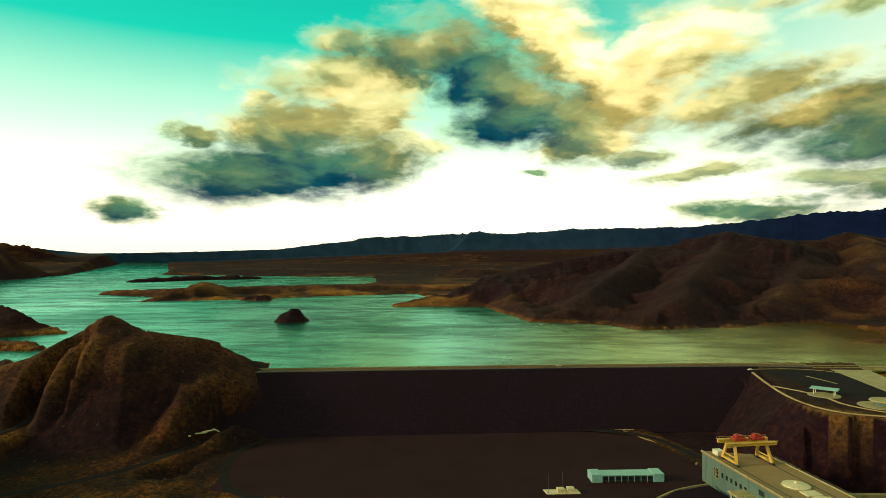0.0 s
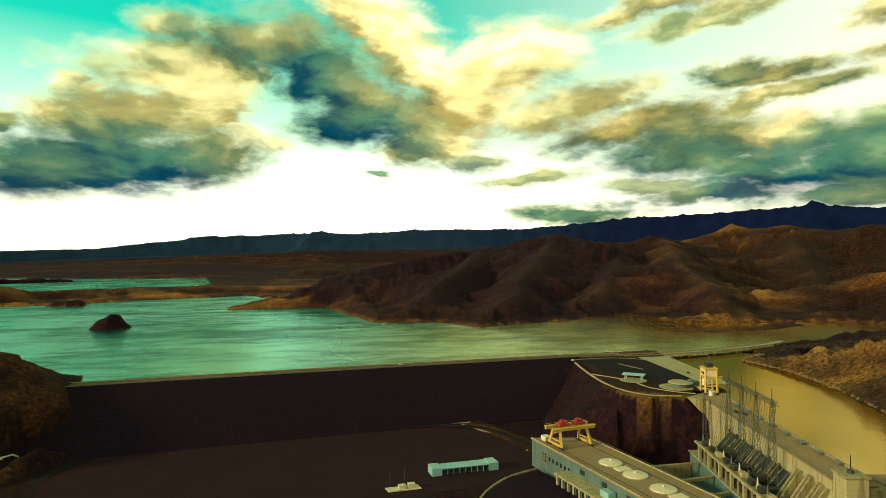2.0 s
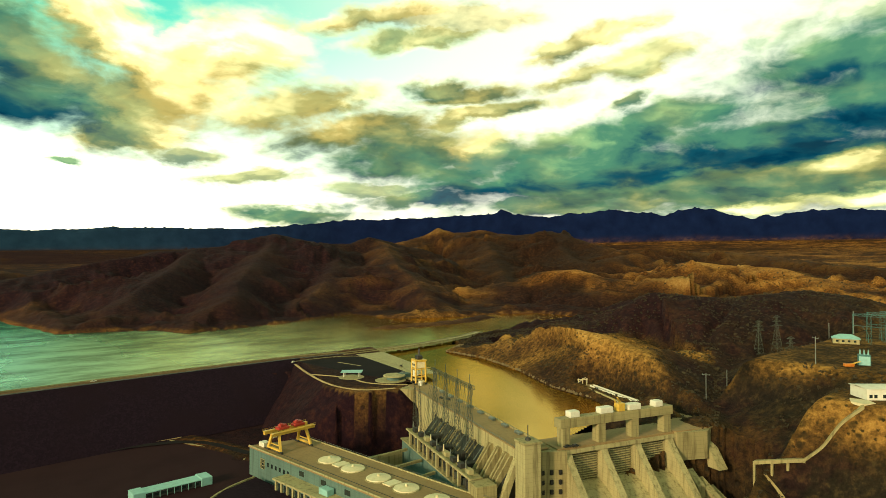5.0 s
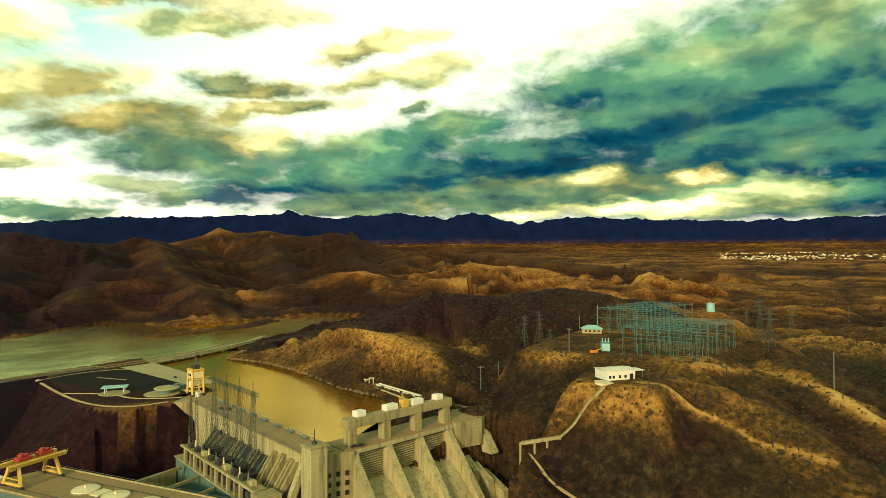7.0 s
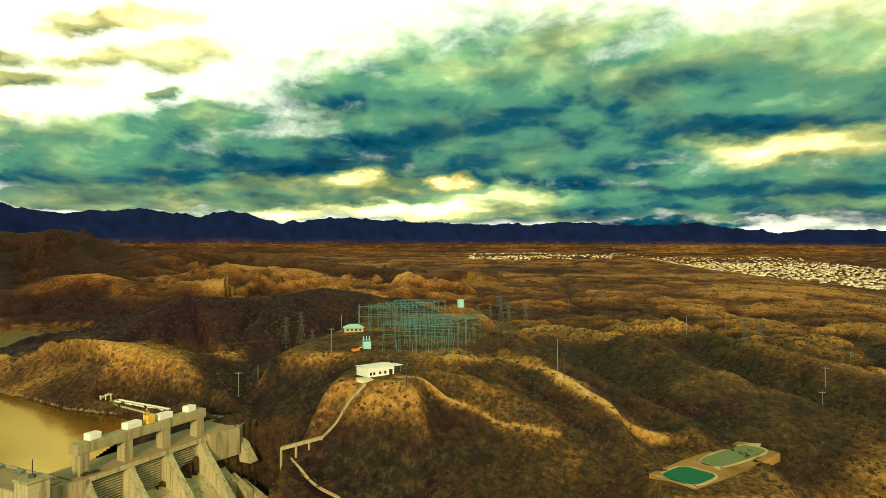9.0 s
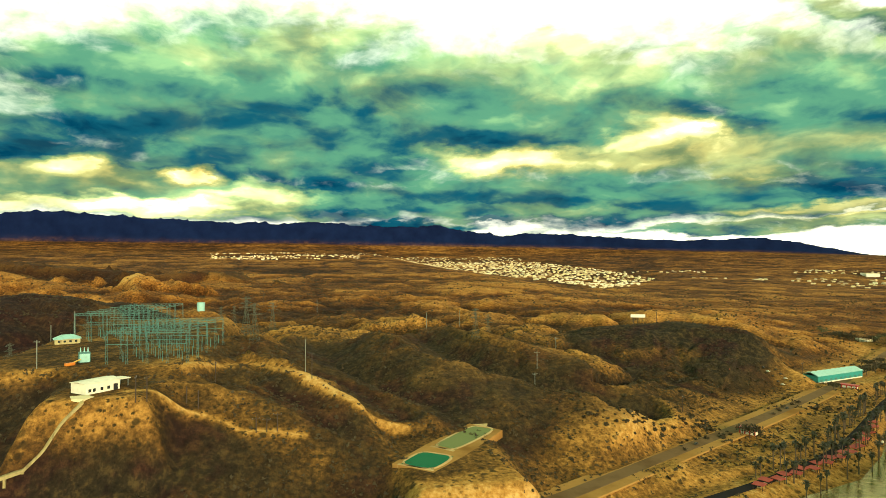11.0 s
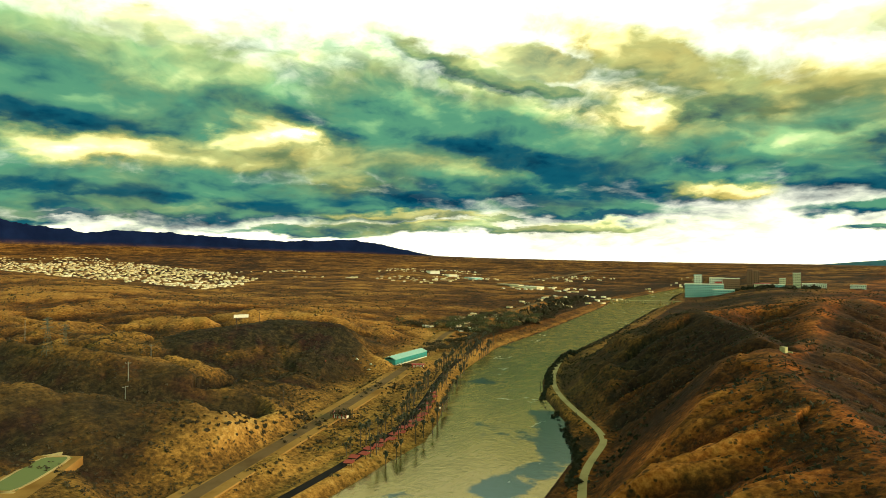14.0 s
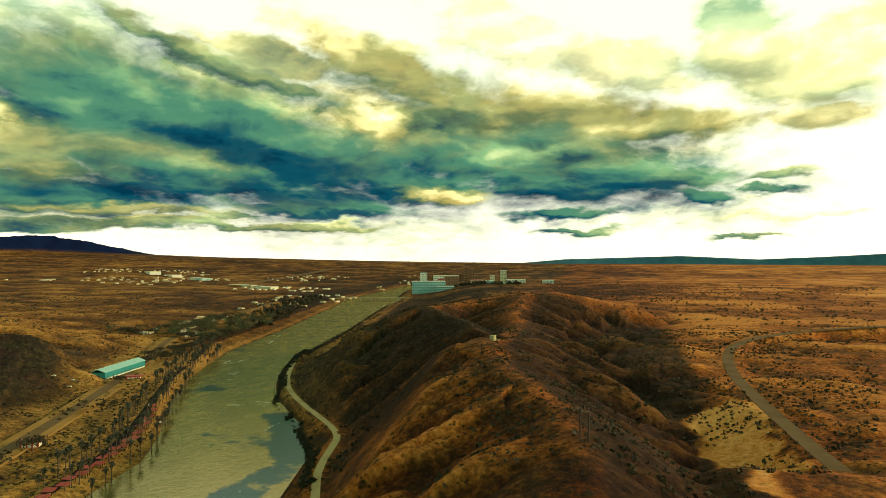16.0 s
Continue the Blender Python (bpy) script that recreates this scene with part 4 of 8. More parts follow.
def land(x, y, fine=True):
    """Height, share of varnished rock with painted cloud shade, and paleness of the ground at x, y (arrays)."""
    x, y = np.asarray(x, float), np.asarray(y, float)
    r = np.hypot(x, y)
    brg = np.degrees(np.arctan2(x, y))
    brg = np.where(brg < -60, brg + 360, brg)
    wx, wy = x + 26 * fractal(x, y, 130, 3, 40), y + 26 * fractal(x, y, 130, 3, 50)
    dr, rv = along(x, y, RIVER_LINE)
    bank = dr - rv[..., 0]
    east = step(x - np.interp(-y, [-600, 160, 290, 470, 680, 1110, 1775, 2640, 4000], [250, 232, 248, 318, 455, 575, 740, 905, 1100]), -20, 20)
    south = step(-y, 650, 1100)
    # the valley floor and the plains that rise from it
    run = 150 + 500 * south
    zE = 7 + 26 * step(bank, 90, run + 140) * (1 - 0.6 * south) + 0.034 * np.clip(bank - 250, 0, 4000) * (1 - 0.45 * south)
    zW = 7 + 48 * step(bank, 60, 330) * (1 - 0.2 * south) + 0.008 * np.clip(bank - 300, 0, None)
    zW = zW * (1 - 0.76 * step(y, -60, 120) * step(700 - y, 0, 150))
    base = zW + (zE - zW) * east
    base = base + step(y, 420, 760) * (30 - base) * step(r, 0, 100) * step(9000 - r, 0, 4000) * (1 - step(brg, 52, 66))
    nz = 45.5 + 0.002 * np.clip(r - 1500, 0, None)
    base = np.where((y > 600) & (brg < 60), np.maximum(base, nz), base)
    # far plains follow the fans below each range
    far = 150 + r * np.tan(np.radians(np.interp(brg, [b[0] for b in BASE], [b[1] for b in BASE])))
    w = step(r, 2500, 13000)
    base = base * (1 - w) + far * w
    wave = fractal(wx, wy, 260, 5, 3)
    gul = folds(wx, wy, 150, 5, 11)
    dry = step(bank, 40 + 60 * east * step(-y, 100, 200), 230)
    gul3 = folds(wx, wy, 48, 4, 31)
    calm = (1 - 0.75 * step(r, 3500, 8000)) * (1 - 0.7 * (1 - east) * step(brg, 176, 190)) * (1 - 0.8 * step(-brg, -14, 0) * step(r, 1500, 2600)) * (1 - 0.45 * step(r, 900, 1700))
    z = base + dry * ((gul - 0.55) * 30 * step(r, 100, 400) * (1 - 0.4 * step(r, 600, 1200)) * (1 - 0.65 * south) + wave * 5 + (gul3 - 0.6) * 7 * (1 - step(r, 1200, 2600))) * calm
    rock = np.zeros(x.shape)
    hillness = np.zeros(x.shape)
    crag = ridged(wx, wy, 210, 5, 65, 0.6)
    for k, (line, fall, dark) in enumerate(CRESTS):
        legs = np.concatenate([[0], np.cumsum([math.dist(p[:2], q[:2]) for p, q in zip(line[:-1], line[1:])])])
        d, v = along(wx * 0.4 + x * 0.6, wy * 0.4 + y * 0.6, [(*p, q) for p, q in zip(line, legs)])
        top, run = v[..., 0], v[..., 1]
        tall = np.clip((top - LAKE_Z) / 40, 0.25, 1)
        big = 1 + 1.2 * step(np.hypot(line[0][0], line[0][1]), 900, 1500)
        hgt = top - fall * (np.sqrt(d * d + 36) - 6)
        near = hgt > z - 12 - 16 * big
        if not near.any():
            continue
        # spurs and gullies that run down from the crest
        ex, ey = line[-1][0] - line[0][0], line[-1][1] - line[0][1]
        other = np.where((wx - line[0][0]) * ey > (wy - line[0][1]) * ex, 0.0, 300.0)
        spur = np.full(x.shape, 0.62)
        spur[near] = folds((run + other + 0.35 * d)[near] / big, 0.22 * d[near] / big + 40 * k, 62, 4, 23 + k, 0.55)
        hgt = hgt + ((spur - 0.62) * np.clip(d * 0.36, 1.2, 26 * big) + (gul3 - 0.6) * np.clip(d * 0.10, 0.8, 5) + (crag - 0.35) * 30 * (big - 1) * step(d, 10, 90)) * tall
        share = dark * (1 - 0.75 * np.exp(-(d / 15) ** 2) * (dark < 0.845) * (big < 1.3))
        share = np.clip(share - 0.14 * step(spur, 0.75, 1.1) * (dark < 0.85), 0, 1)
        rock = np.where(hgt > z - 4, rock + (share - rock) * step(hgt - z, -4, 10), rock)
        hillness = np.maximum(hillness, step(hgt - z, -2, 8))
        z = smax(hgt, z, 4)
    for line, fall in DRAWS:
        d, v = along(wx * 0.35 + x * 0.65, wy * 0.35 + y * 0.65, line)
        bed = v[..., 0] + fall * np.sqrt(d * d + 9) - 2 + (gul3 - 0.6) * np.clip(d * 0.25, 0, 7)
        cut = (d < 110) & (z > bed)
        rock = np.where(cut, np.maximum(rock, 0.85 * step(d, 75, 15)), rock)
        z = np.where(d < 110, np.minimum(z, bed + np.clip(d - 70, 0, None) * 2), z)
    # the far ranges
    top = 150 + 15000 * np.tan(np.radians(np.interp(brg, [b[0] for b in RANGE], [b[1] for b in RANGE])))
    jag = ridged(brg * 130, r * 0.12, 300, 6, 71, 0.62) - 0.35
    jag = jag * 1.15 + 0.55 * (ridged(brg * 130, r * 0.12, 95, 4, 77, 0.6) - 0.35)
    jag = jag * np.clip(top - 150, 40, 900) * 0.10
    wall = step(r, 11500, 15000)
    crest = base + (top - base) * wall + jag * step(r, 12000, 14500)
    z = np.where(r > 11000, np.maximum(z, crest), z)
    rock = np.where(r > 11000, np.maximum(rock, step(r, 11800, 12800)), rock)
    # lake, forebay, river
    ls, fs = inside(x, y, LAKE_SHORE), inside(x, y, FOREBAY_SHORE)
    rough = 5 * fractal(x, y, 60, 3, 90)
    lake = np.maximum(ls + rough * step(r, 700, 900), fs)
    basin = (y > 560) & (brg < 62) & (r < 16000) | (fs > -40)
    shore = np.where(basin, np.maximum(z, LAKE_Z + np.clip(-lake * 0.12, 0.4, 5)), z)
    flat = step(r, 1500, 2300) * step(-brg, -10, 0) * (1 - step(-brg, 26, 28)) * (1 - step(-brg, 19, 22) * step(2300 - r, 0, 200))
    steep = 0.5 * step(-brg, 22, 28) * step(1900 - r, 0, 200)
    cap = LAKE_Z + 1.5 + (0.42 - 0.38 * flat + steep) * np.clip(-lake, 0, None) + 0.004 * (1 - 0.995 * flat) * np.clip(-lake, 0, 300) ** 2 + flat * 14 * step(-brg, 20, 24) * step(-lake, 5, 60)
    shore = np.where(basin, np.minimum(shore, cap + 3 * fractal(x, y, 40, 3, 93) * step(-lake, 4, 30)), shore)
    z = np.where(lake > 0, np.minimum(z, LAKE_Z - 1 - 0.25 * lake), shore)
    for line, fall in ISLANDS:
        d, v = along(x + 5 * fractal(x, y, 26, 3, 15), y + 5 * fractal(x, y, 26, 3, 16), line)
        hgt = v[..., 0] - fall * (np.sqrt(d * d + 16) - 4) + 2.2 * fractal(x, y, 14, 3, 17)
        rock = np.where((d < 60) & (hgt > LAKE_Z), 1.0, rock)
        z = np.where(d < 60, np.maximum(z, hgt), z)
    z = np.where(bank < 8, np.minimum(z, -2 + 0.3 * np.clip(bank + 3, -10, None)), np.where(bank < 400, np.minimum(z, 1.2 + 0.12 * (bank - 8) + 0.42 * np.clip(bank - 38, 0, None) + np.clip(bank - 25, 0, None) * 0.5 * (1 - east)), z))
    ds, sv = along(x, y, SPIT)
    spit = sv[..., 0] - 0.28 * ds + 1.2 * fractal(x, y, 18, 3, 61)
    z = np.where(ds < 22, np.maximum(z, spit), z)
    rock = np.where((ds < 22) & (spit > z - 1), 0.9, rock)
    # terrace below the dam, plateau at its east end, the pit of the powerhouse
    lowland = step(-x, 40, 75) * step(y, 150, 215) * step(y, 470, 420) * step(-x, 420, 330)
    z = z + (np.minimum(z, 9 + 0.02 * np.hypot(x + 150, y - 330) + 1.5 * wave) - z) * lowland
    terrace = inside(x, y, [(-150, 375), (-155, 470), (-125, 512), (160, 516), (185, 445), (205, 425), (170, 330), (120, 300), (-60, 330), (-110, 350)])
    z = z + (5 - z) * step(terrace, -28, 0)
    foot = inside(x, y, [(-128, 470), (-138, 520), (-142, 592), (310, 600), (310, 560), (262, 490), (240, 440), (185, 440)])
    z = np.where(foot > 0, np.minimum(z, np.where(y > 560, 38, 3.5)), z)
    pl = inside(x, y, PLATEAU)
    side = 47 + np.minimum(pl, 0) * 0.95 + 1.2 * fractal(x, y, 22, 3, 19) * step(-pl, 2, 12)
    rock = np.where(pl > 0, 0.8, rock)
    z = np.where(pl > 0, 47, np.where((pl > -45) & (fs < -6) & (x < 330) & (y < 570), np.maximum(z, side), z))
    rock = np.where((pl < 0) & (pl > -42) & (z > 6) & (x < 330) & (y < 560), 1.0, rock)
    rock = np.where((x > 90) & (x < 335) & (y > 285) & (y < 575) & (z < 46.8), np.maximum(rock, 0.98), rock)
    pit = inside(x, y, [(165, 290), (205, 418), (268, 392), (296, 372), (246, 226), (240, 100), (330, 150), (320, 178), (290, 200)])
    z = np.where(pit > 0, np.minimum(z, np.maximum(-3, 8 - pit)), z)
    spill = inside(x, y, [(252, 216), (345, 188), (378, 176), (372, 150), (325, 140), (250, 175)])
    z = np.where(spill > 0, np.minimum(z, -2), z)
    # benches for the roads and yards
    for line, width in ROADS:
        d, v = along(x, y, line)
        f = step(d, width * 2.6, width * 0.6)
        z = z + (v[..., 0] - z) * f
        rock = rock * (1 - f)
    for cx, cy, px, py, pz in YARDS:
        d = np.maximum(np.abs(x - cx) - px, np.abs(y - cy) - py)
        f = step(d, 26, 2)
        z = z + (pz - z) * f
        rock = rock * (1 - f)
    # a pale band of silt and rock at the waterline
    waterline = basin * step(lake, -2 - 0.004 * r, -0.5 - 0.002 * r) * (lake < 4) * (y > 607) * (r < 1700)
    n = fractal(x, y, 900, 3, 7)
    # darker in the ravines, paler on the backs: relief shade painted into the tone
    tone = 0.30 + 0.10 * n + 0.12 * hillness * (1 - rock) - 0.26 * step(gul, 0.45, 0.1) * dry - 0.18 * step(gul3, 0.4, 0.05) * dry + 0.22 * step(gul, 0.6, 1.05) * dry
    tone = np.where((bank < 45) & (bank > 6), np.where((bank < 18) & (east > 0.5), 0.66, 0.50), tone)
    rock = np.where((bank < 18) & (bank > 4) & (east > 0.5) & (y < -150), 0.0, rock)
    sandy = step(along(x, y, HIGHWAY)[0], 75, 30) * step(-y, 100, 170)
    sandy = np.maximum(sandy, east * step(bank, 150, 90) * step(-y, 150, 230) * step(y, -900, -780))
    rock = rock * (1 - 0.9 * sandy * step(40 - z, 0, 15))
    tone = tone + (0.68 + 0.1 * n - tone) * sandy * 0.85 - 0.12 * east * step(bank, 260, 120) * step(-y, 850, 1000)
    tone = tone + 0.16 * (1 - east) * step(brg, 176, 188) * step(bank, 200, 400)
    # cloud shade over the northern land, painted in as more dark rock
    north = step(-brg, -46, -30) * np.where(x < -90, step(y, 180, 330), step(y, 300, 700))
    rock = np.maximum(rock, np.where((x < -90) & (y < 560), 0.5, 0.95) * north * (0.6 + 0.4 * step(n, -0.3, 0.2)) * np.where(r > 11000, 1, 1) * (1 - step(-np.abs(y - 1700), -420, -250) * step(-brg, -8, 2) * step(x, -700, -450)))
    # cloud shade painted as dark rock on the north-east hills, but for two tan ones
    ne = step(brg, 38, 48) * step(76 - brg, 0, 10) * step(r, 760, 950) * step(10500 - r, 0, 1500)
    tan_hill = np.maximum(step(along(x, y, TAN_HILLS[:3])[0], 130, 45), step(along(x, y, TAN_HILLS[3:])[0], 170, 60))
    rock = np.maximum(rock, (0.96 - 0.25 * step(r, 2500, 4500)) * ne * (1 - 0.42 * step(brg, 52, 62)) * (1 - 0.9 * tan_hill))
    tone = tone - 0.12 * ne * (1 - step(brg, 52, 62))
    for line, reach in ((YARD_ROAD, 5), (RIDGE_TRACK, 3.5)):
        d, _ = along(x, y, line)
        tone = tone + (0.70 - tone) * step(d, reach * 1.4, reach * 0.2)
        rock = rock * (1 - step(d, reach * 1.8, reach * 0.5))
    ridge_x = np.interp(-y, [130, 235, 290, 375, 442, 633, 843], [4, 14, 25, 63, 84, 95, 107])
    flank = step(ridge_x - x, 0, 14) * step(x, -78, -55) * step(-y, 150, 200) * step(1000 + y, 0, 120)
    rock = np.maximum(rock, 0.88 * flank)
    sand = inside(x, y, [(-55, -440), (-80, -452), (-96, -420), (-88, -330), (-62, -262), (-48, -290), (-46, -360)]) + 9 * fractal(x, y, 26, 3, 57)
    tone = tone + (0.95 - tone) * step(sand, -4, 4) * 0.9
    rock = rock * (1 - step(sand, -4, 4))
    tone = tone + 0.08 * step(-x, 90, 130) * step(y, 180, 260) * step(480 - y, 0, 60)
    tone = tone + 0.10 * step(brg, 182, 188) * step(r, 250, 500)
    tone = tone + 0.03 * step(brg, 92, 105) * step(160 - brg, 0, 20) * step(r, 800, 1200)
    rock, tone = rock * (1 - 0.55 * waterline), tone + (0.55 - tone) * waterline
    return z, np.clip(rock, 0, 1), tone


YARDS = [(397, 98, 26, 20, 75), (610, 125, 165, 60, 80), (352, -98, 42, 24, 32), (600, -640, 40, 60, 10), (-80, -250, 26, 34, 60)]


def squeeze(x, y, z):
    """Draws the country beyond 3 km closer together along the line of sight from the terrace, so that it ends before 5 km."""
    r = np.hypot(x, y)
    u = np.clip(r - 3000, 0, None) / 1880
    f = np.where(r > 3000, (3000 + 1880 * u / (1 + u)) / np.maximum(r, 1), 1.0)
    return x * f, y * f, 150 + (z - 150) * f


def sheet(name, verts, faces, mat, attrs=()):
    me = bpy.data.meshes.new(name)
    me.vertices.add(len(verts))
    me.vertices.foreach_set("co", np.ascontiguousarray(verts, np.float32).ravel())
    me.loops.add(faces.size)
    me.loops.foreach_set("vertex_index", faces.ravel().astype(np.int32))
    me.polygons.add(len(faces))
    me.polygons.foreach_set("loop_start", np.arange(0, faces.size, 4, dtype=np.int32))
    me.polygons.foreach_set("use_smooth", np.ones(len(faces), bool))
    for key, values in attrs:
        me.attributes.new(key, "FLOAT", "POINT").data.foreach_set("value", np.ascontiguousarray(values, np.float32))
    me.update(calc_edges=True)
    me.materials.append(mat)
    return new(name, me)


def fan(bearings, ranges):
    b, r = np.meshgrid(np.radians(bearings), ranges, indexing="ij")
    return r * np.sin(b), r * np.cos(b)


def quads(n, m, closed):
    i, j = np.meshgrid(np.arange(n if closed else n - 1), np.arange(m - 1), indexing="ij")
    a, b = i * m + j, (i + 1) % n * m + j
    return np.stack([a, a + 1, b + 1, b], -1).reshape(-1, 4)


COARSE = 1.0
bearings = np.concatenate([np.arange(-42, 204, 0.16 * COARSE), np.arange(204, 318, 1.5)])
ranges = np.concatenate([[0.01, 15, 40], np.geomspace(70, 230, 40), np.geomspace(232, 3000, int(270 / COARSE)), np.geomspace(3040, 16500, int(110 / COARSE))])
gx, gy = fan(bearings, ranges)
gz, grock, gtone = land(gx, gy)


def spread(a, n):
    """The mean over n cells to either side, along both axes of the fan."""
    for axis in (0, 1):
        pad = [(n + 1, n) if i == axis else (0, 0) for i in (0, 1)]
        q = np.cumsum(np.pad(a, pad, mode="edge"), axis=axis)
        a = (np.take(q, range(2 * n + 1, q.shape[axis]), axis) - np.take(q, range(0, q.shape[axis] - 2 * n - 1), axis)) / (2 * n + 1)
    return a


# relief shade painted into soil and scrub: pale backs, dark gullies with varnished stones
relief_shade = np.clip((gz - spread(gz, 4)) / (0.006 * np.hypot(gx, gy) + 0.5), -1, 1) + np.clip((gz - spread(gz, 12)) / (0.02 * np.hypot(gx, gy) + 1), -1, 1)
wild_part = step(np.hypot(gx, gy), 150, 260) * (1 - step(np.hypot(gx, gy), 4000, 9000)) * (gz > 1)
gtone = gtone - 0.05 + 0.11 * relief_shade * wild_part
grock = np.clip(grock - 0.10 * relief_shade * wild_part * (grock > 0.05) * (grock < 0.93), 0, 1)
# distant, south_west: masks of the haze painted on the far ranges
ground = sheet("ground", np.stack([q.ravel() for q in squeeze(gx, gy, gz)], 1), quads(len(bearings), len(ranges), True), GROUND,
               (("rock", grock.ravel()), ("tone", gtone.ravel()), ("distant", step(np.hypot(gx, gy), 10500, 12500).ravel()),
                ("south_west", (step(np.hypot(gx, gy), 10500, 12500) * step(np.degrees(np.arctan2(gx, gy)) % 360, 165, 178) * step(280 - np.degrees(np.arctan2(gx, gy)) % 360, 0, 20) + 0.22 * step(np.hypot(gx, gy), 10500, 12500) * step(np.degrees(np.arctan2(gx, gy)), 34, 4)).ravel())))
tagged(ground, "brown desert ground with rocky hills, ravines and far ranges", "ground", kind="structure")


def heights(pts):
    pts = np.array(pts, float)
    return land(pts[:, 0], pts[:, 1])[0]


def water_sheet(name, mat, label, bearings, ranges, z, test, attr=None):
    x, y = fan(bearings, ranges)
    keep = test(x, y)
    n, m = x.shape
    f = quads(n, m, False)
    f = f[keep.ravel()[f].any(1)]
    used = np.unique(f)
    remap = np.zeros(n * m, int)
    remap[used] = np.arange(len(used))
    v = np.stack([q.ravel()[used] for q in squeeze(x, y, np.full(x.shape, z))], 1)
    return tagged(sheet(name, v, remap[f], mat, [("deep", attr(x, y).ravel()[used])] if attr else ()), label, "water", kind="structure")


water_sheet("water_lake", LAKE, "teal lake water ruffled by wind", np.arange(-42, 70, 0.5), np.geomspace(560, 16300, 260), LAKE_Z, lambda x, y: inside(x, y, LAKE_SHORE) > -14)
water_sheet("water_forebay", FOREBAY, "calm brown forebay water behind the intake", np.arange(24, 68, 0.25), np.arange(330, 760, 4.0), LAKE_Z - 0.05,
            lambda x, y: (inside(x, y, FOREBAY_SHORE) > 1) & (y < 607))


def river_test(x, y):
    d, v = along(x, y, RIVER_LINE)
    return d - v[..., 0] < 12


def river_deep(x, y):
    """The deep pool under the west bank."""
    return step(along(x, y, [(228, -330), (222, -400), (252, -470), (300, -520)])[0], 28, 6)


water_sheet("water_river", RIVER, "shallow olive river water with shoals", np.concatenate([np.arange(20, 110, 1.0), np.arange(110, 172, 0.25)]), np.geomspace(60, 3300, 330), 0.0, river_test, river_deep)

# ---- building blocks ----
def thing(name, m, label, category, group=""):
    ob = new(name)
    ob.matrix_world = m
    return tagged(ob, label, category, group)


def part(name, bm, mat, parent=None, label=""):
    """Links a bmesh as one mesh object under a thing or under a part."""
    me = bpy.data.meshes.new(name)
    bmesh.ops.recalc_face_normals(bm, faces=bm.faces)
    bm.to_mesh(me)
    bm.free()
    me.materials.append(mat)
    ob = new(name, me)
    ob.parent = parent
    return tagged(ob, label)


def shared(name, first, parent, m=None):
    """Another piece on the mesh of the first."""
    ob = new(name, first.data)
    ob.parent = parent
    if m is not None:
        ob.matrix_basis = m
    return ob


def block(x0, x1, y0, y1, z0, z1, bm=None, bevel=0.0):
    bm = bm or bmesh.new()
    v = [bm.verts.new(p) for p in ((x0, y0, z0), (x1, y0, z0), (x1, y1, z0), (x0, y1, z0), (x0, y0, z1), (x1, y0, z1), (x1, y1, z1), (x0, y1, z1))]
    fs = [bm.faces.new([v[i] for i in q]) for q in ((3, 2, 1, 0), (4, 5, 6, 7), (0, 1, 5, 4), (1, 2, 6, 5), (2, 3, 7, 6), (3, 0, 4, 7))]
    if bevel:
        bmesh.ops.bevel(bm, geom=list({e for f in fs for e in f.edges}), offset=bevel, segments=1, affect="EDGES")
    return bm


def prism(outline, z0, z1, bm=None):
    """A plan outline raised from z0 to z1; either may be a list, one height a corner."""
    bm = bm or bmesh.new()
    n = len(outline)
    lo = z0 if hasattr(z0, "__len__") else [z0] * n
    hi = z1 if hasattr(z1, "__len__") else [z1] * n
    a = [bm.verts.new((x, y, z)) for (x, y), z in zip(outline, lo)]
    b = [bm.verts.new((x, y, z)) for (x, y), z in zip(outline, hi)]
    bm.faces.new(a[::-1])
    bm.faces.new(b)
    for i in range(n):
        bm.faces.new((a[i], a[(i + 1) % n], b[(i + 1) % n], b[i]))
    return bm


def profile(outline, x0, x1, bm=None):
    """An outline in the y-z plane drawn along x."""
    bm = bm or bmesh.new()
    a = [bm.verts.new((x0, y, z)) for y, z in outline]
    b = [bm.verts.new((x1, y, z)) for y, z in outline]
    bm.faces.new(a)
    bm.faces.new(b[::-1])
    for i in range(len(outline)):
        j = (i + 1) % len(outline)
        bm.faces.new((a[i], b[i], b[j], a[j]))
    return bm


def bar(p, q, w, bm=None, h=None, sides=4):
    """A bar from p to q, w thick."""
    bm = bm or bmesh.new()
    p, q = Vector(p), Vector(q)
    d = q - p
    s = d.cross(Vector((0, 0, 1)))
    s = s.normalized() if s.length > 1e-4 else Vector((1, 0, 0))
    t = s.cross(d).normalized()
    h = h or w
    ring = [(math.cos(math.tau * (i + 0.5) / sides), math.sin(math.tau * (i + 0.5) / sides)) for i in range(sides)]
    k = 0.7071 if sides == 4 else 0.5
    a = [bm.verts.new(p + s * c * w * k + t * z * h * k) for c, z in ring]
    b = [bm.verts.new(q + s * c * w * k + t * z * h * k) for c, z in ring]
    bm.faces.new(a[::-1])
    bm.faces.new(b)
    for i in range(sides):
        bm.faces.new((a[i], a[(i + 1) % sides], b[(i + 1) % sides], b[i]))
    return bm


def disc(x, y, r0, r1, z0, z1, sides=20, bm=None):
    """A round drum or cone."""
    bm = bm or bmesh.new()
    a = [bm.verts.new((x + r0 * math.cos(math.tau * i / sides), y + r0 * math.sin(math.tau * i / sides), z0)) for i in range(sides)]
    b = [bm.verts.new((x + r1 * math.cos(math.tau * i / sides), y + r1 * math.sin(math.tau * i / sides), z1)) for i in range(sides)]
    bm.faces.new(a[::-1])
    bm.faces.new(b)
    for i in range(sides):
        bm.faces.new((a[i], a[(i + 1) % sides], b[(i + 1) % sides], b[i]))
    return bm


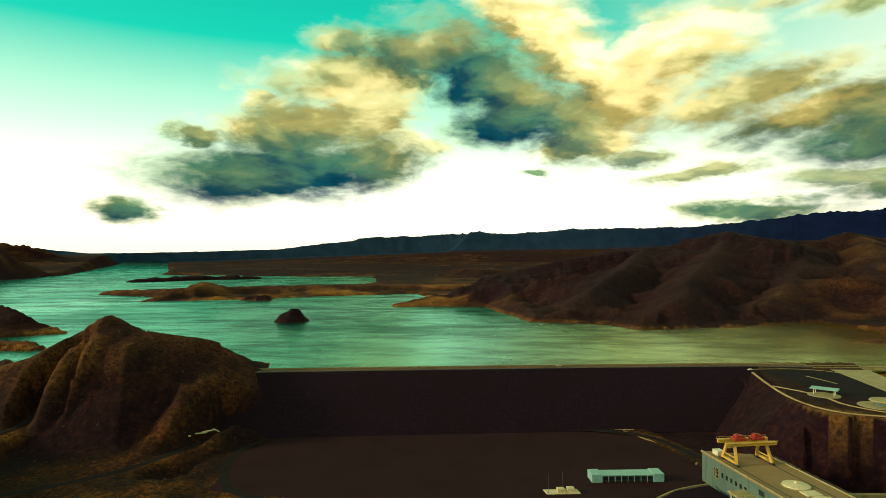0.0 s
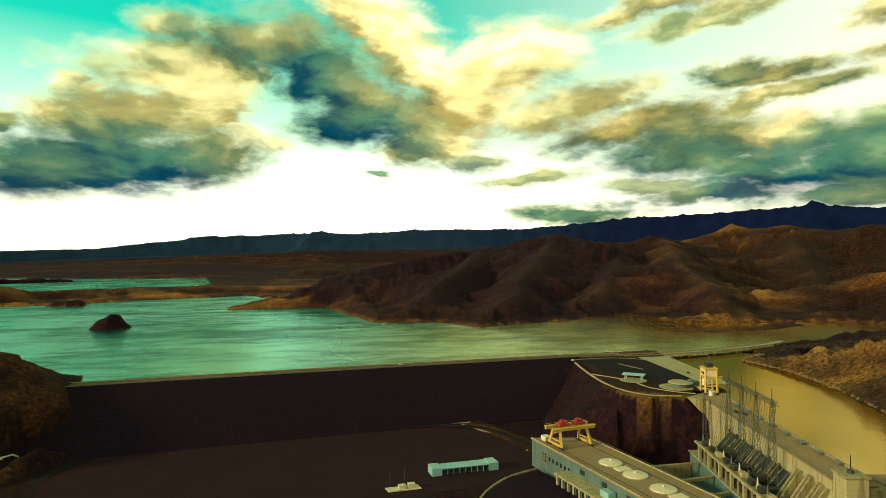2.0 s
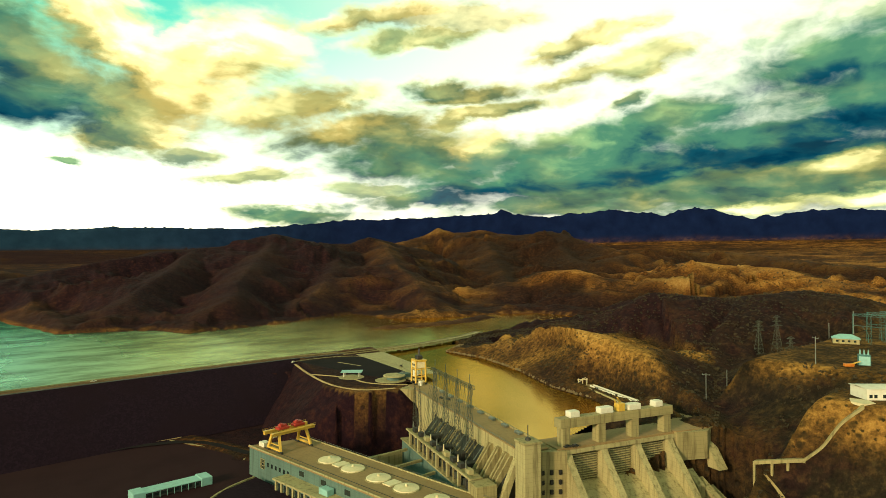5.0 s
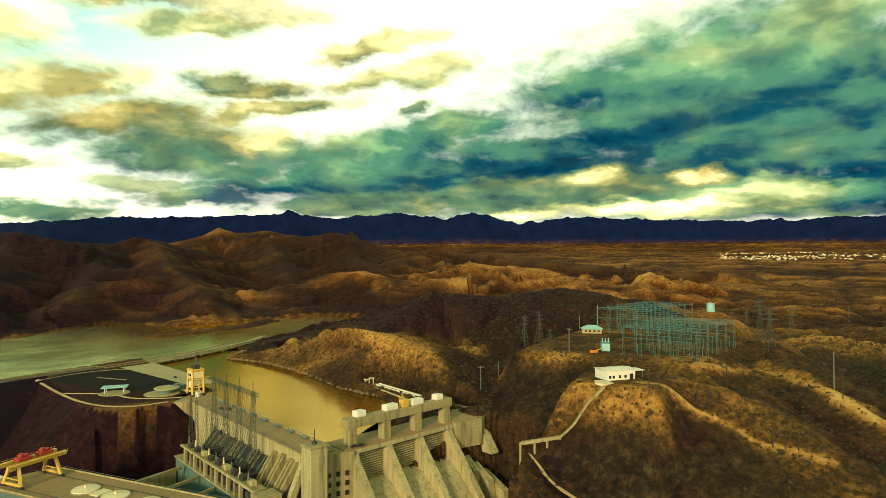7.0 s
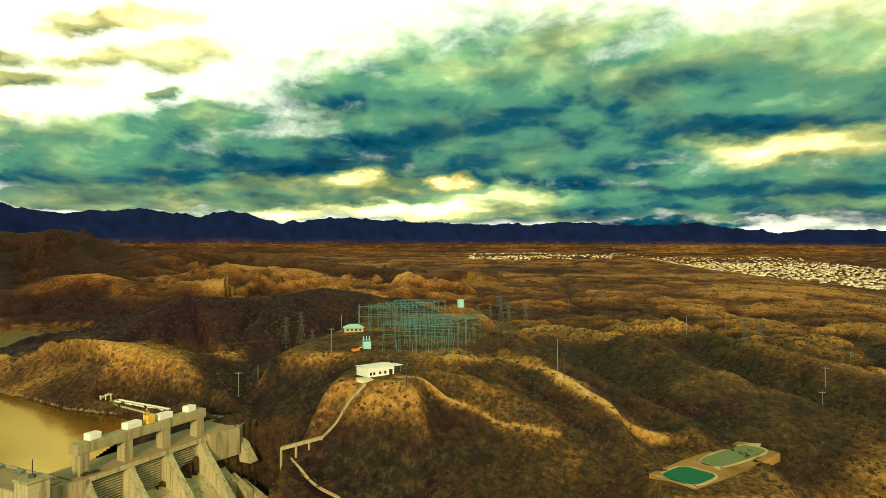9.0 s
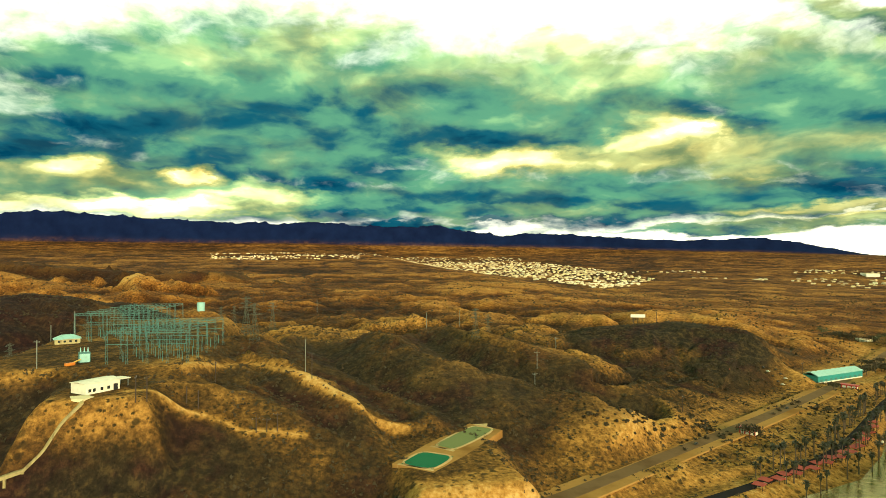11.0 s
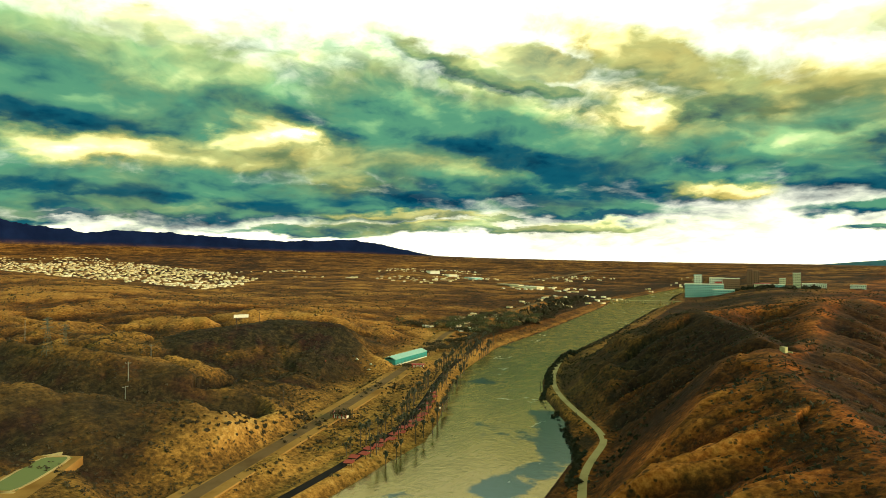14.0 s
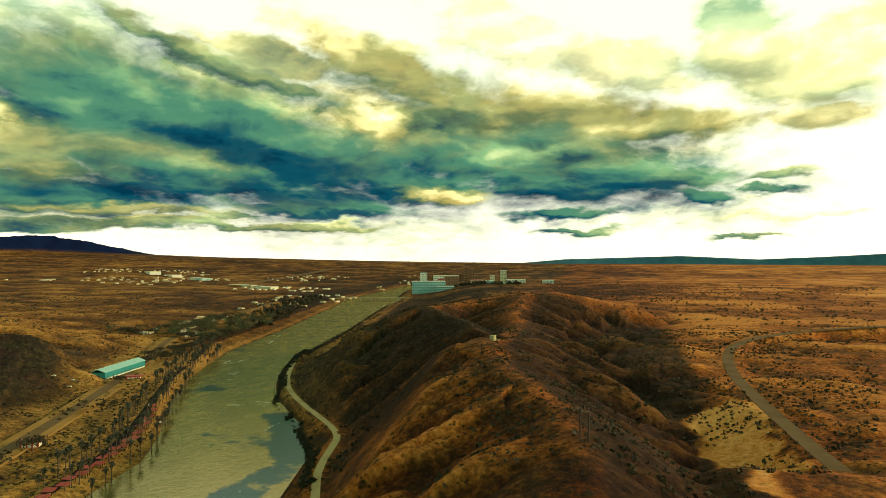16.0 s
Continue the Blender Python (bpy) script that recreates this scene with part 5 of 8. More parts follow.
def strip(pts, width, bm=None, thick=0.3, lift=0.15, smooth=4):
    """A road-like band along points x, y, z."""
    bm = bm or bmesh.new()
    pts = [Vector(p) for p in pts]
    fine = []
    for a, b in zip(pts[:-1], pts[1:]):
        fine += [a.lerp(b, i / smooth) for i in range(smooth)]
    fine.append(pts[-1])
    for _ in range(4):
        fine = [fine[0], *[(a + b * 2 + c) / 4 for a, b, c in zip(fine, fine[1:], fine[2:])], fine[-1]]
    rows = []
    for i, p in enumerate(fine):
        d = fine[min(i + 1, len(fine) - 1)] - fine[max(i - 1, 0)]
        s = Vector((d.y, -d.x, 0)).normalized() * width / 2
        up = Vector((0, 0, lift))
        rows.append([bm.verts.new(p - s + up), bm.verts.new(p + s + up), bm.verts.new(p + s * 1.05 - Vector((0, 0, thick))), bm.verts.new(p - s * 1.05 - Vector((0, 0, thick)))])
    for a, b in zip(rows[:-1], rows[1:]):
        for i in range(4):
            bm.faces.new((a[i], a[(i + 1) % 4], b[(i + 1) % 4], b[i]))
    bm.faces.new(rows[0][::-1])
    bm.faces.new(rows[-1])
    return bm


def heading(x, y, z, bearing):
    """A frame whose y axis points along the compass bearing and whose x axis points to its right."""
    return pose(x, y, z, 0, 0, -bearing)


def lattice_mast(h, base, top, w, bm=None, bays=6):
    """A tapered four-legged lattice mast."""
    bm = bm or bmesh.new()
    at = lambda i, f: Vector(((-1, 1, 1, -1)[i] * (base + (top - base) * f) / 2, (-1, -1, 1, 1)[i] * (base + (top - base) * f) / 2, h * f))
    for i in range(4):
        bar(at(i, 0), at(i, 1), w, bm)
        for k in range(bays):
            f0, f1 = k / bays, (k + 1) / bays
            j = (i + 1) % 4
            bar(at(i, f0), at(j, f1), w * 0.6, bm)
            bar(at(i, f1), at(j, f1), w * 0.6, bm)
    return bm


# ---- roads ----
for line, width, mat, name, label in ((HIGHWAY, 11, ASPHALT_OLD, "highway", "worn grey asphalt highway beside the river"), (PALM_ROAD, 7, ASPHALT, "park_road", "dark asphalt park road lined with palms"),
                                      (BANK_ROAD, 5.5, DIRT_ROAD, "bank_road", "pale dirt road along the river bank"), (TERRACE_ROAD, 6, ASPHALT, "terrace_road", "dark asphalt service road below the dam"),
                                      (HILL_ROAD, 7, ASPHALT, "hill_road", "asphalt road round the dark hill"), (WEST_ROAD, 9, ASPHALT_OLD, "desert_road", "two-lane asphalt road curving over the desert")):
    tagged(part(name, strip(line, width), mat), label, "road", kind="structure")
tagged(part("road_shoulder", strip([(x, y, z - 0.12) for x, y, z in HIGHWAY[1:8]], 27, thick=0.6), SAND), "wide pale sandy shoulder along the highway", "road", kind="structure")
oval = [(-125, 516, 5), (-146, 490, 5), (-154, 455, 5), (-150, 420, 5), (-138, 390, 5), (-118, 371, 5), (-75, 364, 5), (20, 362, 5), (90, 366, 5)]
tagged(part("oval_road", strip(oval, 6), ASPHALT), "dark asphalt road round the gravel field", "road", kind="structure")

# ---- the dam ----
dam = thing("dam", Matrix(), "dark rockfill embankment dam with a straight crest road", "dam")
CREST = [(-185, 556), (-45, 566), (110, 576), (290, 584), (345, 578)]


def dam_section(offsets):
    """Rows of the embankment: for each crest point, offsets (south, z)."""
    bm = bmesh.new()
    n = 60
    rows = []
    xs = [p[0] for p in CREST]
    for i in range(n + 1):
        x = xs[0] + (xs[-1] - xs[0]) * i / n
        y = float(np.interp(x, xs, [p[1] for p in CREST]))
        rows.append([bm.verts.new((x, y + dy, z)) for dy, z in offsets])
    for a, b in zip(rows[:-1], rows[1:]):
        for i in range(len(offsets) - 1):
            bm.faces.new((a[i], b[i], b[i + 1], a[i + 1]))
    return bm


part("fill", dam_section([(75, 20), (18, 43.5), (9, 47), (-7, 47), (-9, 46.2), (-30, 31.5), (-52, 15.5), (-62, 7.5), (-66, 4)]), ROCKFILL, dam, "dark brown rockfill slope")
part("crest_road", dam_section([(6, 47.02), (6, 47.2), (-5, 47.2), (-5, 47.02)]), ASPHALT_OLD, dam, "grey crest road")
part("parapet", dam_section([(8.2, 46.9), (8.2, 48.0), (7.4, 48.0), (7.4, 46.9)]), CONCRETE, dam, "low pale parapet on the water side")
part("guard_rail", dam_section([(-6.1, 46.9), (-6.1, 47.7), (-6.4, 47.7), (-6.4, 46.9)]), STEEL, dam, "low steel guard rail")
part("berm", strip([(-128, 512, 6.1), (0, 514.5, 6.1), (159, 515.5, 6.1)], 3, thick=1.5), DIRT_ROAD, dam, "pale gravel berm at the toe")
bm = bmesh.new()
prism([(-146, 385), (-150, 455), (-125, 508), (150, 511), (172, 455), (180, 430), (165, 375), (70, 368), (-75, 370), (-118, 376)], 4.5, 5.06, bm)
tagged(part("gravel_field", bm, GRAVEL), "dark gravel field below the dam", "ground", kind="structure")
tagged(part("terrace_kerb", strip([(150, 514, 5.4), (166, 478, 5.4), (186, 444, 5.4), (176, 430, 5.4)], 1.2, thick=0.4), CONCRETE), "thin pale kerb beside the gravel field", "kerb", kind="structure")
tagged(part("gravel_mound", prism([(100, 300), (112, 345), (140, 372), (163, 380), (172, 330), (182, 290)], [3] * 6, [9, 9.5, 9, 8.6, 9.5, 10]), make_rockfill()), "low grey gravel mound beside the powerhouse", "ground", kind="structure")
tagged(part("mound_kerb", strip([(95, 300, 9.6), (110, 346, 9.7), (139, 374, 9.2), (164, 383, 9)], 1.2, thick=0.8), CONCRETE), "pale kerb round the gravel mound", "kerb", kind="structure")

# ---- the intake wall: frame with y north along the deck, x towards the forebay ----
INTAKE = heading(244, 225, 0, 18)
intake = thing("intake_structure", INTAKE, "pale concrete intake wall with sloping penstock slabs", "dam")
part("body", block(0, 16, 0, 190, 0, 46.2), CONCRETE_PALE, intake)
part("deck", block(-0.8, 16.8, -1, 194, 46.2, 47, bevel=0.15), DECK, intake, "tan concrete deck")
part("parapet", block(15.9, 16.7, 2, 165, 47, 48.2), CONCRETE, intake, "low parapet on the water side")
for i in range(9):
    part("gate_hoist", block(13, 15.5, 8 + i * 17, 14 + i * 17, 47, 48.4, bevel=0.2), STEEL, intake, "low grey gate hoist")
rail = bmesh.new()
for i in range(56):
    bar((-0.4, i * 3, 47), (-0.4, i * 3, 48.1), 0.12, rail)
bar((-0.4, 0, 48.1), (-0.4, 165, 48.1), 0.14, rail)
bar((-0.4, 0, 47.6), (-0.4, 165, 47.6), 0.1, rail)
part("railing", rail, STEEL, intake, "thin steel railing")
part("slope", profile([(-3, 0), (-19, 0), (-19, 19), (-15, 19), (-1, 36), (0, 36), (0, 0)], 0, 1, None), STEEL_DARK, intake).matrix_basis = Matrix(((0, 1, 0, 0), (118, 0, 0, 4), (0, 0, 1, 0), (0, 0, 0, 1)))


def slab(y, thick, foot, head, mat, name="penstock_rib", label=""):
    """A sloping slab against the intake wall, from foot (x, z) up to head (x, z)."""
    f = [(foot[0], foot[1] - 1.6), (foot[0], foot[1] + 1.6), (head[0] - 0.8, head[1] + 1.4), (-0.2, head[1] + 1.4), (-0.2, head[1] - 2), (foot[0] + 3, foot[1] - 1.6)]
    b = bmesh.new()
    lo = [b.verts.new((px, y, pz)) for px, pz in f]
    hi = [b.verts.new((px, y + thick, pz)) for px, pz in f]
    b.faces.new(lo)
    b.faces.new(hi[::-1])
    for q in range(len(f)):
        b.faces.new((lo[q], hi[q], hi[(q + 1) % len(f)], lo[(q + 1) % len(f)]))
    return part(name, b, mat, intake, label)


slab(1.0, 3.6, (-13, 16), (-1, 41), CONCRETE_PALE, "end_slab", "pale sloping end slab")
for y, th, top in ((8.5, 1.2, 40), (12.5, 1.0, 40.5), (15.2, 1.4, 40.5), (21.5, 1.2, 41), (24.4, 1.6, 41), (32.0, 1.2, 40.5), (35.4, 1.4, 40)):
    slab(y, th, (-16, 19.5), (-1, top), CONCRETE)
for y, th, z in ((10, 2.0, 24), (18, 3, 27), (27, 4.4, 26), (38, 5, 30), (46, 4, 28), (54, 6, 31), (64, 4, 27), (72, 6, 30), (84, 5, 28), (95, 6, 31), (106, 5, 29)):
    b = block(-14, -3, y, y + th, 18, z, bevel=0.3)
    part("penstock_housing", b, STEEL_DARK, intake, "dark steel penstock housing")
r8 = np.random.default_rng(12)
for i in range(26):
    y = 42 + i * 2.9 + r8.random() * 1.5
    z1 = 33 + 5 * r8.random()
    part("cable_run", bar((-15 + 2 * r8.random(), y, 22), (-1.4, y + 1.5 * r8.random(), z1), 0.55), CONCRETE if i % 3 else STEEL, intake)
for i in range(7):
    y = 46 + i * 11
    part("stair", bar((-3, y, 24), (-1.2, y + 9, 38), 1.1, None, 0.35), STEEL_DARK, intake, "steel stair on the wall")
part("tower", block(-4, 6, -11, -1.2, -2, 53, bevel=0.3), CONCRETE_PALE, intake, "square concrete end tower")
part("tower_cap", block(-4.6, 6.6, -11.6, -0.8, 53, 54.2, bevel=0.2), CONCRETE, intake)
t = bmesh.new()
bar((1, -6, 54), (1, -6, 62), 0.35, t)
disc(1, -6, 1.6, 1.2, 54.2, 55.6, 10, t)
part("beacon", t, STEEL_DARK, intake, "dark mast on the tower")
part("north_wall", prism([(-4, 166), (-0.2, 166), (-0.2, 200), (-30, 186)], 8, 46.9), CONCRETE, intake, "pale wing wall against the rock")
# transformer gallery
part("gallery_base", block(-24, -15, 10, 128, -2, 21), CONCRETE_GREY, intake, "teal-grey gallery wall")
part("gallery_ledge", block(-24.8, -14, 9, 129, 21, 21.8), CONCRETE_PALE, intake)
part("gallery_beam", block(-24.5, -23.0, 12, 118, 30.2, 31.4), CONCRETE_PALE, intake, "pale top beam")
part("gallery_shelf", block(-23.0, -16.5, 12, 118, 30.4, 30.9), CONCRETE, intake, "gallery roof slab")
post = part("gallery_post", block(-24.6, -22.8, 27, 28.6, 21.8, 30.2), CONCRETE_PALE, intake)
for i in range(1, 6):
    shared("gallery_post", post, intake, Matrix.Translation((0, i * 16.6, 0)))
mid = part("gallery_mullion", block(-24.2, -23.4, 35.4, 36.0, 21.8, 30.2), CONCRETE, intake)
for i in range(1, 5):
    shared("gallery_mullion", mid, intake, Matrix.Translation((0, i * 16.6, 0)))
for i in range(9):
    part("roof_unit", block(-22.4, -19.0, 18 + i * 11, 22.5 + i * 11, 30.9, 33.6, bevel=0.2), STEEL_DARK if i % 3 else CONCRETE_PALE, intake)
    part("roof_bushing", disc(-20.5, 25.5 + i * 11, 0.7, 0.3, 30.9, 36.5, 8), CREAM if i % 2 else STEEL, intake, "ceramic bushing")
part("gallery_house", block(-25, -13, 2, 13, 10, 30, bevel=0.2), CONCRETE, intake, "concrete end house")
# shade behind the transformers, put in as a near-black sheet
part("gallery_back", block(-15.2, -14.6, 12, 126, 21.8, 27), DARK, intake, "near-black sheet painted as the shade in the gallery")


def transformer(m):
    o = thing("transformer", m, "dark steel power transformer with bushings on the gallery", "transformer", "transformers on the gallery")
    part("tank", block(-2, 2, -3, 3, 0, 4.6, bevel=0.2), STEEL_DARK, o)
    for s in (-1, 1):
        fin = part("radiator_fin", block(-1.6, 1.6, s * 3.2 - 0.08, s * 3.2 + 0.08, 0.6, 4.0), STEEL, o)
        for i in range(1, 5):
            shared("radiator_fin", fin, o, Matrix.Translation((0, 0.36 * s * i, 0)))
    for i in range(3):
        part("bushing", disc(-0.6, -1.8 + i * 1.8, 0.35, 0.16, 4.6, 7.8, 8), CREAM, o, "pale ceramic bushing")
    part("conservator", bar((0.9, -2.4, 5.6), (0.9, 2.4, 5.6), 1.1, sides=10), STEEL, o)
    return o


first = transformer(INTAKE @ pose(-19.8, 20, 21.8))
for i in range(1, 9):
    copy_thing(first, INTAKE @ pose(-19.8, 20 + i * 11.4, 21.8))


def gantry_mast(m):
    o = thing("line_tower", m, "slender dark steel lattice line tower on the intake", "tower", "line towers on the intake")
    part("lattice", lattice_mast(48, 4.0, 1.2, 0.22, bays=11), LINE_STEEL, o)
    part("spike", bar((0, 0, 48), (0, 0, 54), 0.3), LINE_STEEL, o)
    return o


first = gantry_mast(INTAKE @ pose(-8, 47.5, 26))
for i in range(1, 4):
    copy_thing(first, INTAKE @ pose(-8, 47.5 + i * 19, 26))
copy_thing(first, INTAKE @ pose(-13, 122, 22) @ Matrix.Scale(0.72, 4))
copy_thing(first, INTAKE @ pose(-13, 132, 22) @ Matrix.Scale(0.72, 4))
truss = thing("line_gantry", INTAKE, "long dark lattice beam between the line towers", "gantry")
t = bmesh.new()
for dx, dz in ((-9, 71.5), (-7, 71.5), (-9, 73.5), (-7, 73.5)):
    bar((dx, 42, dz), (dx, 112, dz), 0.26, t)
for i in range(23):
    y = 42 + i * 3
    bar((-9, y, 71.5), (-7, y + 3, 73.5), 0.16, t)
    bar((-9, y, 73.5), (-9, y + 3, 71.5), 0.16, t)
    bar((-7, y, 71.5), (-7, y + 3, 73.5), 0.16, t)
part("beam", t, LINE_STEEL, truss)
for i in range(12):
    part("insulator", disc(-8, 44 + i * 5.8, 0.25, 0.25, 68, 71.5, 6), LINE_STEEL, truss)
wire = part("conductor", bar((-8, 44, 68), (-15, 45, 31), 0.13), LINE_STEEL, truss, "thin drop wire")
for i in range(1, 24):
    shared("conductor", wire, truss, Matrix.Translation((0, i * 2.9, 0)))


def portal_crane(m, span, depth, h, name, label):
    """A portal crane: two pairs of legs, girders, trolleys, walkway. x across the rails, y along them."""
    o = thing(name, m, label, "crane")
    for sx in (-1, 1):
        for sy in (-1, 1):
            b = bmesh.new()
            bar((sx * span / 2, sy * depth * 0.5, 1.2), (sx * (span / 2 - 1.2), sy * depth * 0.25, h), 1.5, b)
            part("leg", b, YELLOW, o)
            part("bogie", block(sx * span / 2 - 0.8, sx * span / 2 + 0.8, sy * depth * 0.5 - 2, sy * depth * 0.5 + 2, 0, 1.3, bevel=0.2), STEEL_DARK, o)
        part("sill", block(sx * span / 2 - 0.6, sx * span / 2 + 0.6, -depth / 2, depth / 2, 1.3, 2.5), YELLOW, o)
        b = bmesh.new()
        bar((sx * (span / 2 - 0.6), -depth * 0.4, h * 0.4), (sx * (span / 2 - 0.6), depth * 0.4, h * 0.4), 0.6, b)
        part("brace", b, YELLOW, o)
    for sy in (-1, 1):
        part("girder", block(-span * 0.72, span * 0.72, sy * depth * 0.28 - 0.8, sy * depth * 0.28 + 0.8, h, h + 2.2, bevel=0.1), YELLOW, o)
    r = bmesh.new()
    for sy in (-1, 1):
        y = sy * (depth * 0.28 + 1.4)
        block(-span * 0.72, span * 0.72, y - 0.5, y + 0.5, h + 1.9, h + 2.1, r)
        bar((-span * 0.72, y, h + 3.2), (span * 0.72, y, h + 3.2), 0.1, r)
        for i in range(18):
            bar((-span * 0.72 + i * span * 1.44 / 17, y, h + 2), (-span * 0.72 + i * span * 1.44 / 17, y, h + 3.2), 0.1, r)
    part("walkway", r, YELLOW, o)
    return o


ROOF_Z = 24.0
PH = heading(168, 398, 0, 173)     # y south along the powerhouse, x west; the roof runs from x = -36 to 0
crane = portal_crane(PH @ pose(-16, 21, ROOF_Z), 23, 15, 11, "gantry_crane", "yellow gantry crane with red trolleys on the powerhouse roof")
for i, x in enumerate((-6.5, 5.5)):
    b = block(x - 4, x + 4, -2.6, 2.6, 13.4, 15.2, bevel=0.3)
    block(x - 2.5, x + 2.5, -1.8, 1.8, 15.2, 16.6, b, 0.2)
    disc(x + 1, 0, 1.2, 1.2, 16.4, 17.2, 10, b)
    part("trolley", b, RED, crane, "red trolley")
part("cab", block(7, 10, -6, -3.5, 7.5, 10.6, bevel=0.2), WHITE, crane, "white operator cab")

hoist = thing("intake_crane", INTAKE @ pose(9.6, 186, 47), "tall yellow gate crane with a dark hoist on the intake", "crane")
for sx in (-1, 1):
    for sy in (-1, 1):
        part("leg", bar((sx * 4.4, sy * 5, 1.2), (sx * 4.0, sy * 4.4, 19), 1.2), YELLOW, hoist)
        part("bogie", block(sx * 4.4 - 0.8, sx * 4.4 + 0.8, sy * 5 - 1.6, sy * 5 + 1.6, 0, 1.3, bevel=0.2), STEEL_DARK, hoist)
for z in (6.2, 12.4, 18.6):
    b = bmesh.new()
    for s in (-1, 1):
        bar((s * 4.2, -5, z), (s * 4.2, 5, z), 0.8, b)
        bar((-4.4, s * 4.6, z), (4.4, s * 4.6, z), 0.8, b)
    part("frame_ring", b, YELLOW, hoist)
part("machinery_house", block(-4.4, 4.4, -4.8, 4.8, 13.2, 18, bevel=0.2), CREAM, hoist, "cream machinery house")
part("machinery_roof", block(-5, 5, -5.6, 5.6, 19, 19.8, bevel=0.2), YELLOW, hoist)
part("cab", block(-5.6, -2, -4.6, -1, 7, 11.5, bevel=0.2), WHITE, hoist, "white operator cab")
for y in (-2.4, 0.6):
    part("window", block(-4.6, -4.36, y, y + 1.8, 14.6, 16.6), GLASS, hoist)
part("hoist_drum", block(-2.4, 2.4, -3, 3, 19.8, 23, bevel=0.4), STEEL_DARK, hoist, "dark hoist drum")
t = bmesh.new()
bar((0, 0, 22), (0.4, 0.6, 28), 1.4, t)
bar((0.4, 0.6, 28), (0.4, 0.6, 33), 0.3, t)
part("mast", t, STEEL_DARK, hoist, "dark hoist mast")
part("walkway", block(5.2, 9.5, -3, -1.6, 12.4, 13), YELLOW, hoist)
part("tank", disc(-1.6, -8.6, 1.6, 1.6, 0.05, 3.4, 12), WHITE, hoist, "white round tank")

# ---- the powerhouse ----
powerhouse = thing("powerhouse", PH, "long teal-grey concrete powerhouse with a flat roof", "powerhouse")
part("wall", prism([(0, -2), (-36, 12), (-36, 215), (0, 215)], -3, 23.2), CONCRETE_GREY, powerhouse)
part("roof", prism([(0.6, -2.8), (-36.6, 11.6), (-36.6, 215), (0.6, 215)], 23.2, ROOF_Z), DECK, powerhouse, "brown roof deck")
part("roof_edge", block(0.0, 0.7, -2, 215, ROOF_Z, ROOF_Z + 0.7), CONCRETE_PALE, powerhouse, "pale roof edge")
part("roof_edge", block(-36.7, -36.0, 12, 215, ROOF_Z, ROOF_Z + 0.7), CONCRETE_PALE, powerhouse)
b = bmesh.new()
for x in (-4.5, -27.5):
    block(x - 0.2, x + 0.2, 4, 210, ROOF_Z, ROOF_Z + 0.16, b)
part("crane_rail", b, STEEL_DARK, powerhouse)
for i in range(7):
    y = 62 + i * 23
    hatch = disc(-18, y, 7.2, 6.9, ROOF_Z, ROOF_Z + 0.9, 32)
    disc(-18, y, 6.6, 2.2, ROOF_Z + 0.9, ROOF_Z + 1.6, 32, hatch)
    h = part("hatch", hatch, CREAM, powerhouse, "round cream generator hatch cover")
    part("vent", disc(-18, y, 0.9, 0.7, ROOF_Z + 1.6, ROOF_Z + 2.8, 10), CREAM, h)
    part("hatch_rim", disc(-18, y, 7.9, 7.6, ROOF_Z, ROOF_Z + 0.35, 32), CONCRETE, powerhouse)
    if i % 2 == 0:
        part("hatch_slab", block(-22.5, -13.5, y + 8.2, y + 15, ROOF_Z, ROOF_Z + 0.7, bevel=0.1), CREAM, powerhouse, "square cream hatch slab")
for i in range(6):
    part("window", block(-0.3, 0.12, 20 + i * 4.6, 22 + i * 4.6, 15, 17.6), GLASS, powerhouse)
w = part("large_window", block(-0.3, 0.1, 12, 17, 12.5, 19), GLASS, powerhouse)
b = bmesh.new()
for i in range(4):
    block(0.1, 0.3, 12 + i * 1.6, 12.25 + i * 1.6, 12.5, 19, b)
    block(0.1, 0.3, 12, 17, 12.5 + i * 2.1, 12.7 + i * 2.1, b)
part("glazing_bar", b, CONCRETE_PALE, w)
for y in (56, 78, 100):
    part("window", block(-0.3, 0.12, y, y + 5, 18, 21), GLASS, powerhouse)
part("annex", block(0, 9, 44, 150, -3, 15), CONCRETE_GREY, powerhouse, "lower front annex")
part("annex_roof", block(-0.2, 10.4, 43, 151, 15, 16), CONCRETE_PALE, powerhouse, "dark ledge roof")
for i in range(10):
    part("column", block(9, 10, 45 + i * 6, 46.6 + i * 6, -3, 15), CONCRETE_PALE, powerhouse)
    part("window", block(8.6, 9.1, 47.2 + i * 6, 50.4 + i * 6, 4, 13.6), GLASS, powerhouse)
part("air_handler", block(1, 6, 84, 92, 16, 19.5, bevel=0.2), AQUA, powerhouse, "pale blue air handling unit")
part("roof_hut", block(-9, -4, 3, 9, ROOF_Z, ROOF_Z + 3, bevel=0.2), WHITE, powerhouse, "small white roof hut")
b = bmesh.new()
for i in range(30):
    bar((-36, 14 + i * 6.5, ROOF_Z + 0.6), (-36, 14 + i * 6.5, ROOF_Z + 1.8), 0.14, b)
bar((-36, 14, ROOF_Z + 1.8), (-36, 202, ROOF_Z + 1.8), 0.12, b)
part("railing", b, STEEL, powerhouse)
tailrace = thing("tailrace_struts", Matrix(), "concrete struts across the dark pit behind the powerhouse", "strut")
for i, (a, c) in enumerate((((206, 336), (252, 337)), ((208, 312), (246, 313)), ((210, 288), (238, 290)), ((212, 262), (232, 264)))):
    part("strut", bar((a[0], a[1], 19.5), (c[0], c[1], 19.5), 1.7), CONCRETE, tailrace)
part("cross_wall", prism([(214, 352), (258, 350), (258, 354), (214, 356)], -3, 14), CONCRETE, tailrace)
part("cross_wall", prism([(212, 298), (242, 300), (242, 303), (212, 301)], -3, 12), CONCRETE, tailrace)

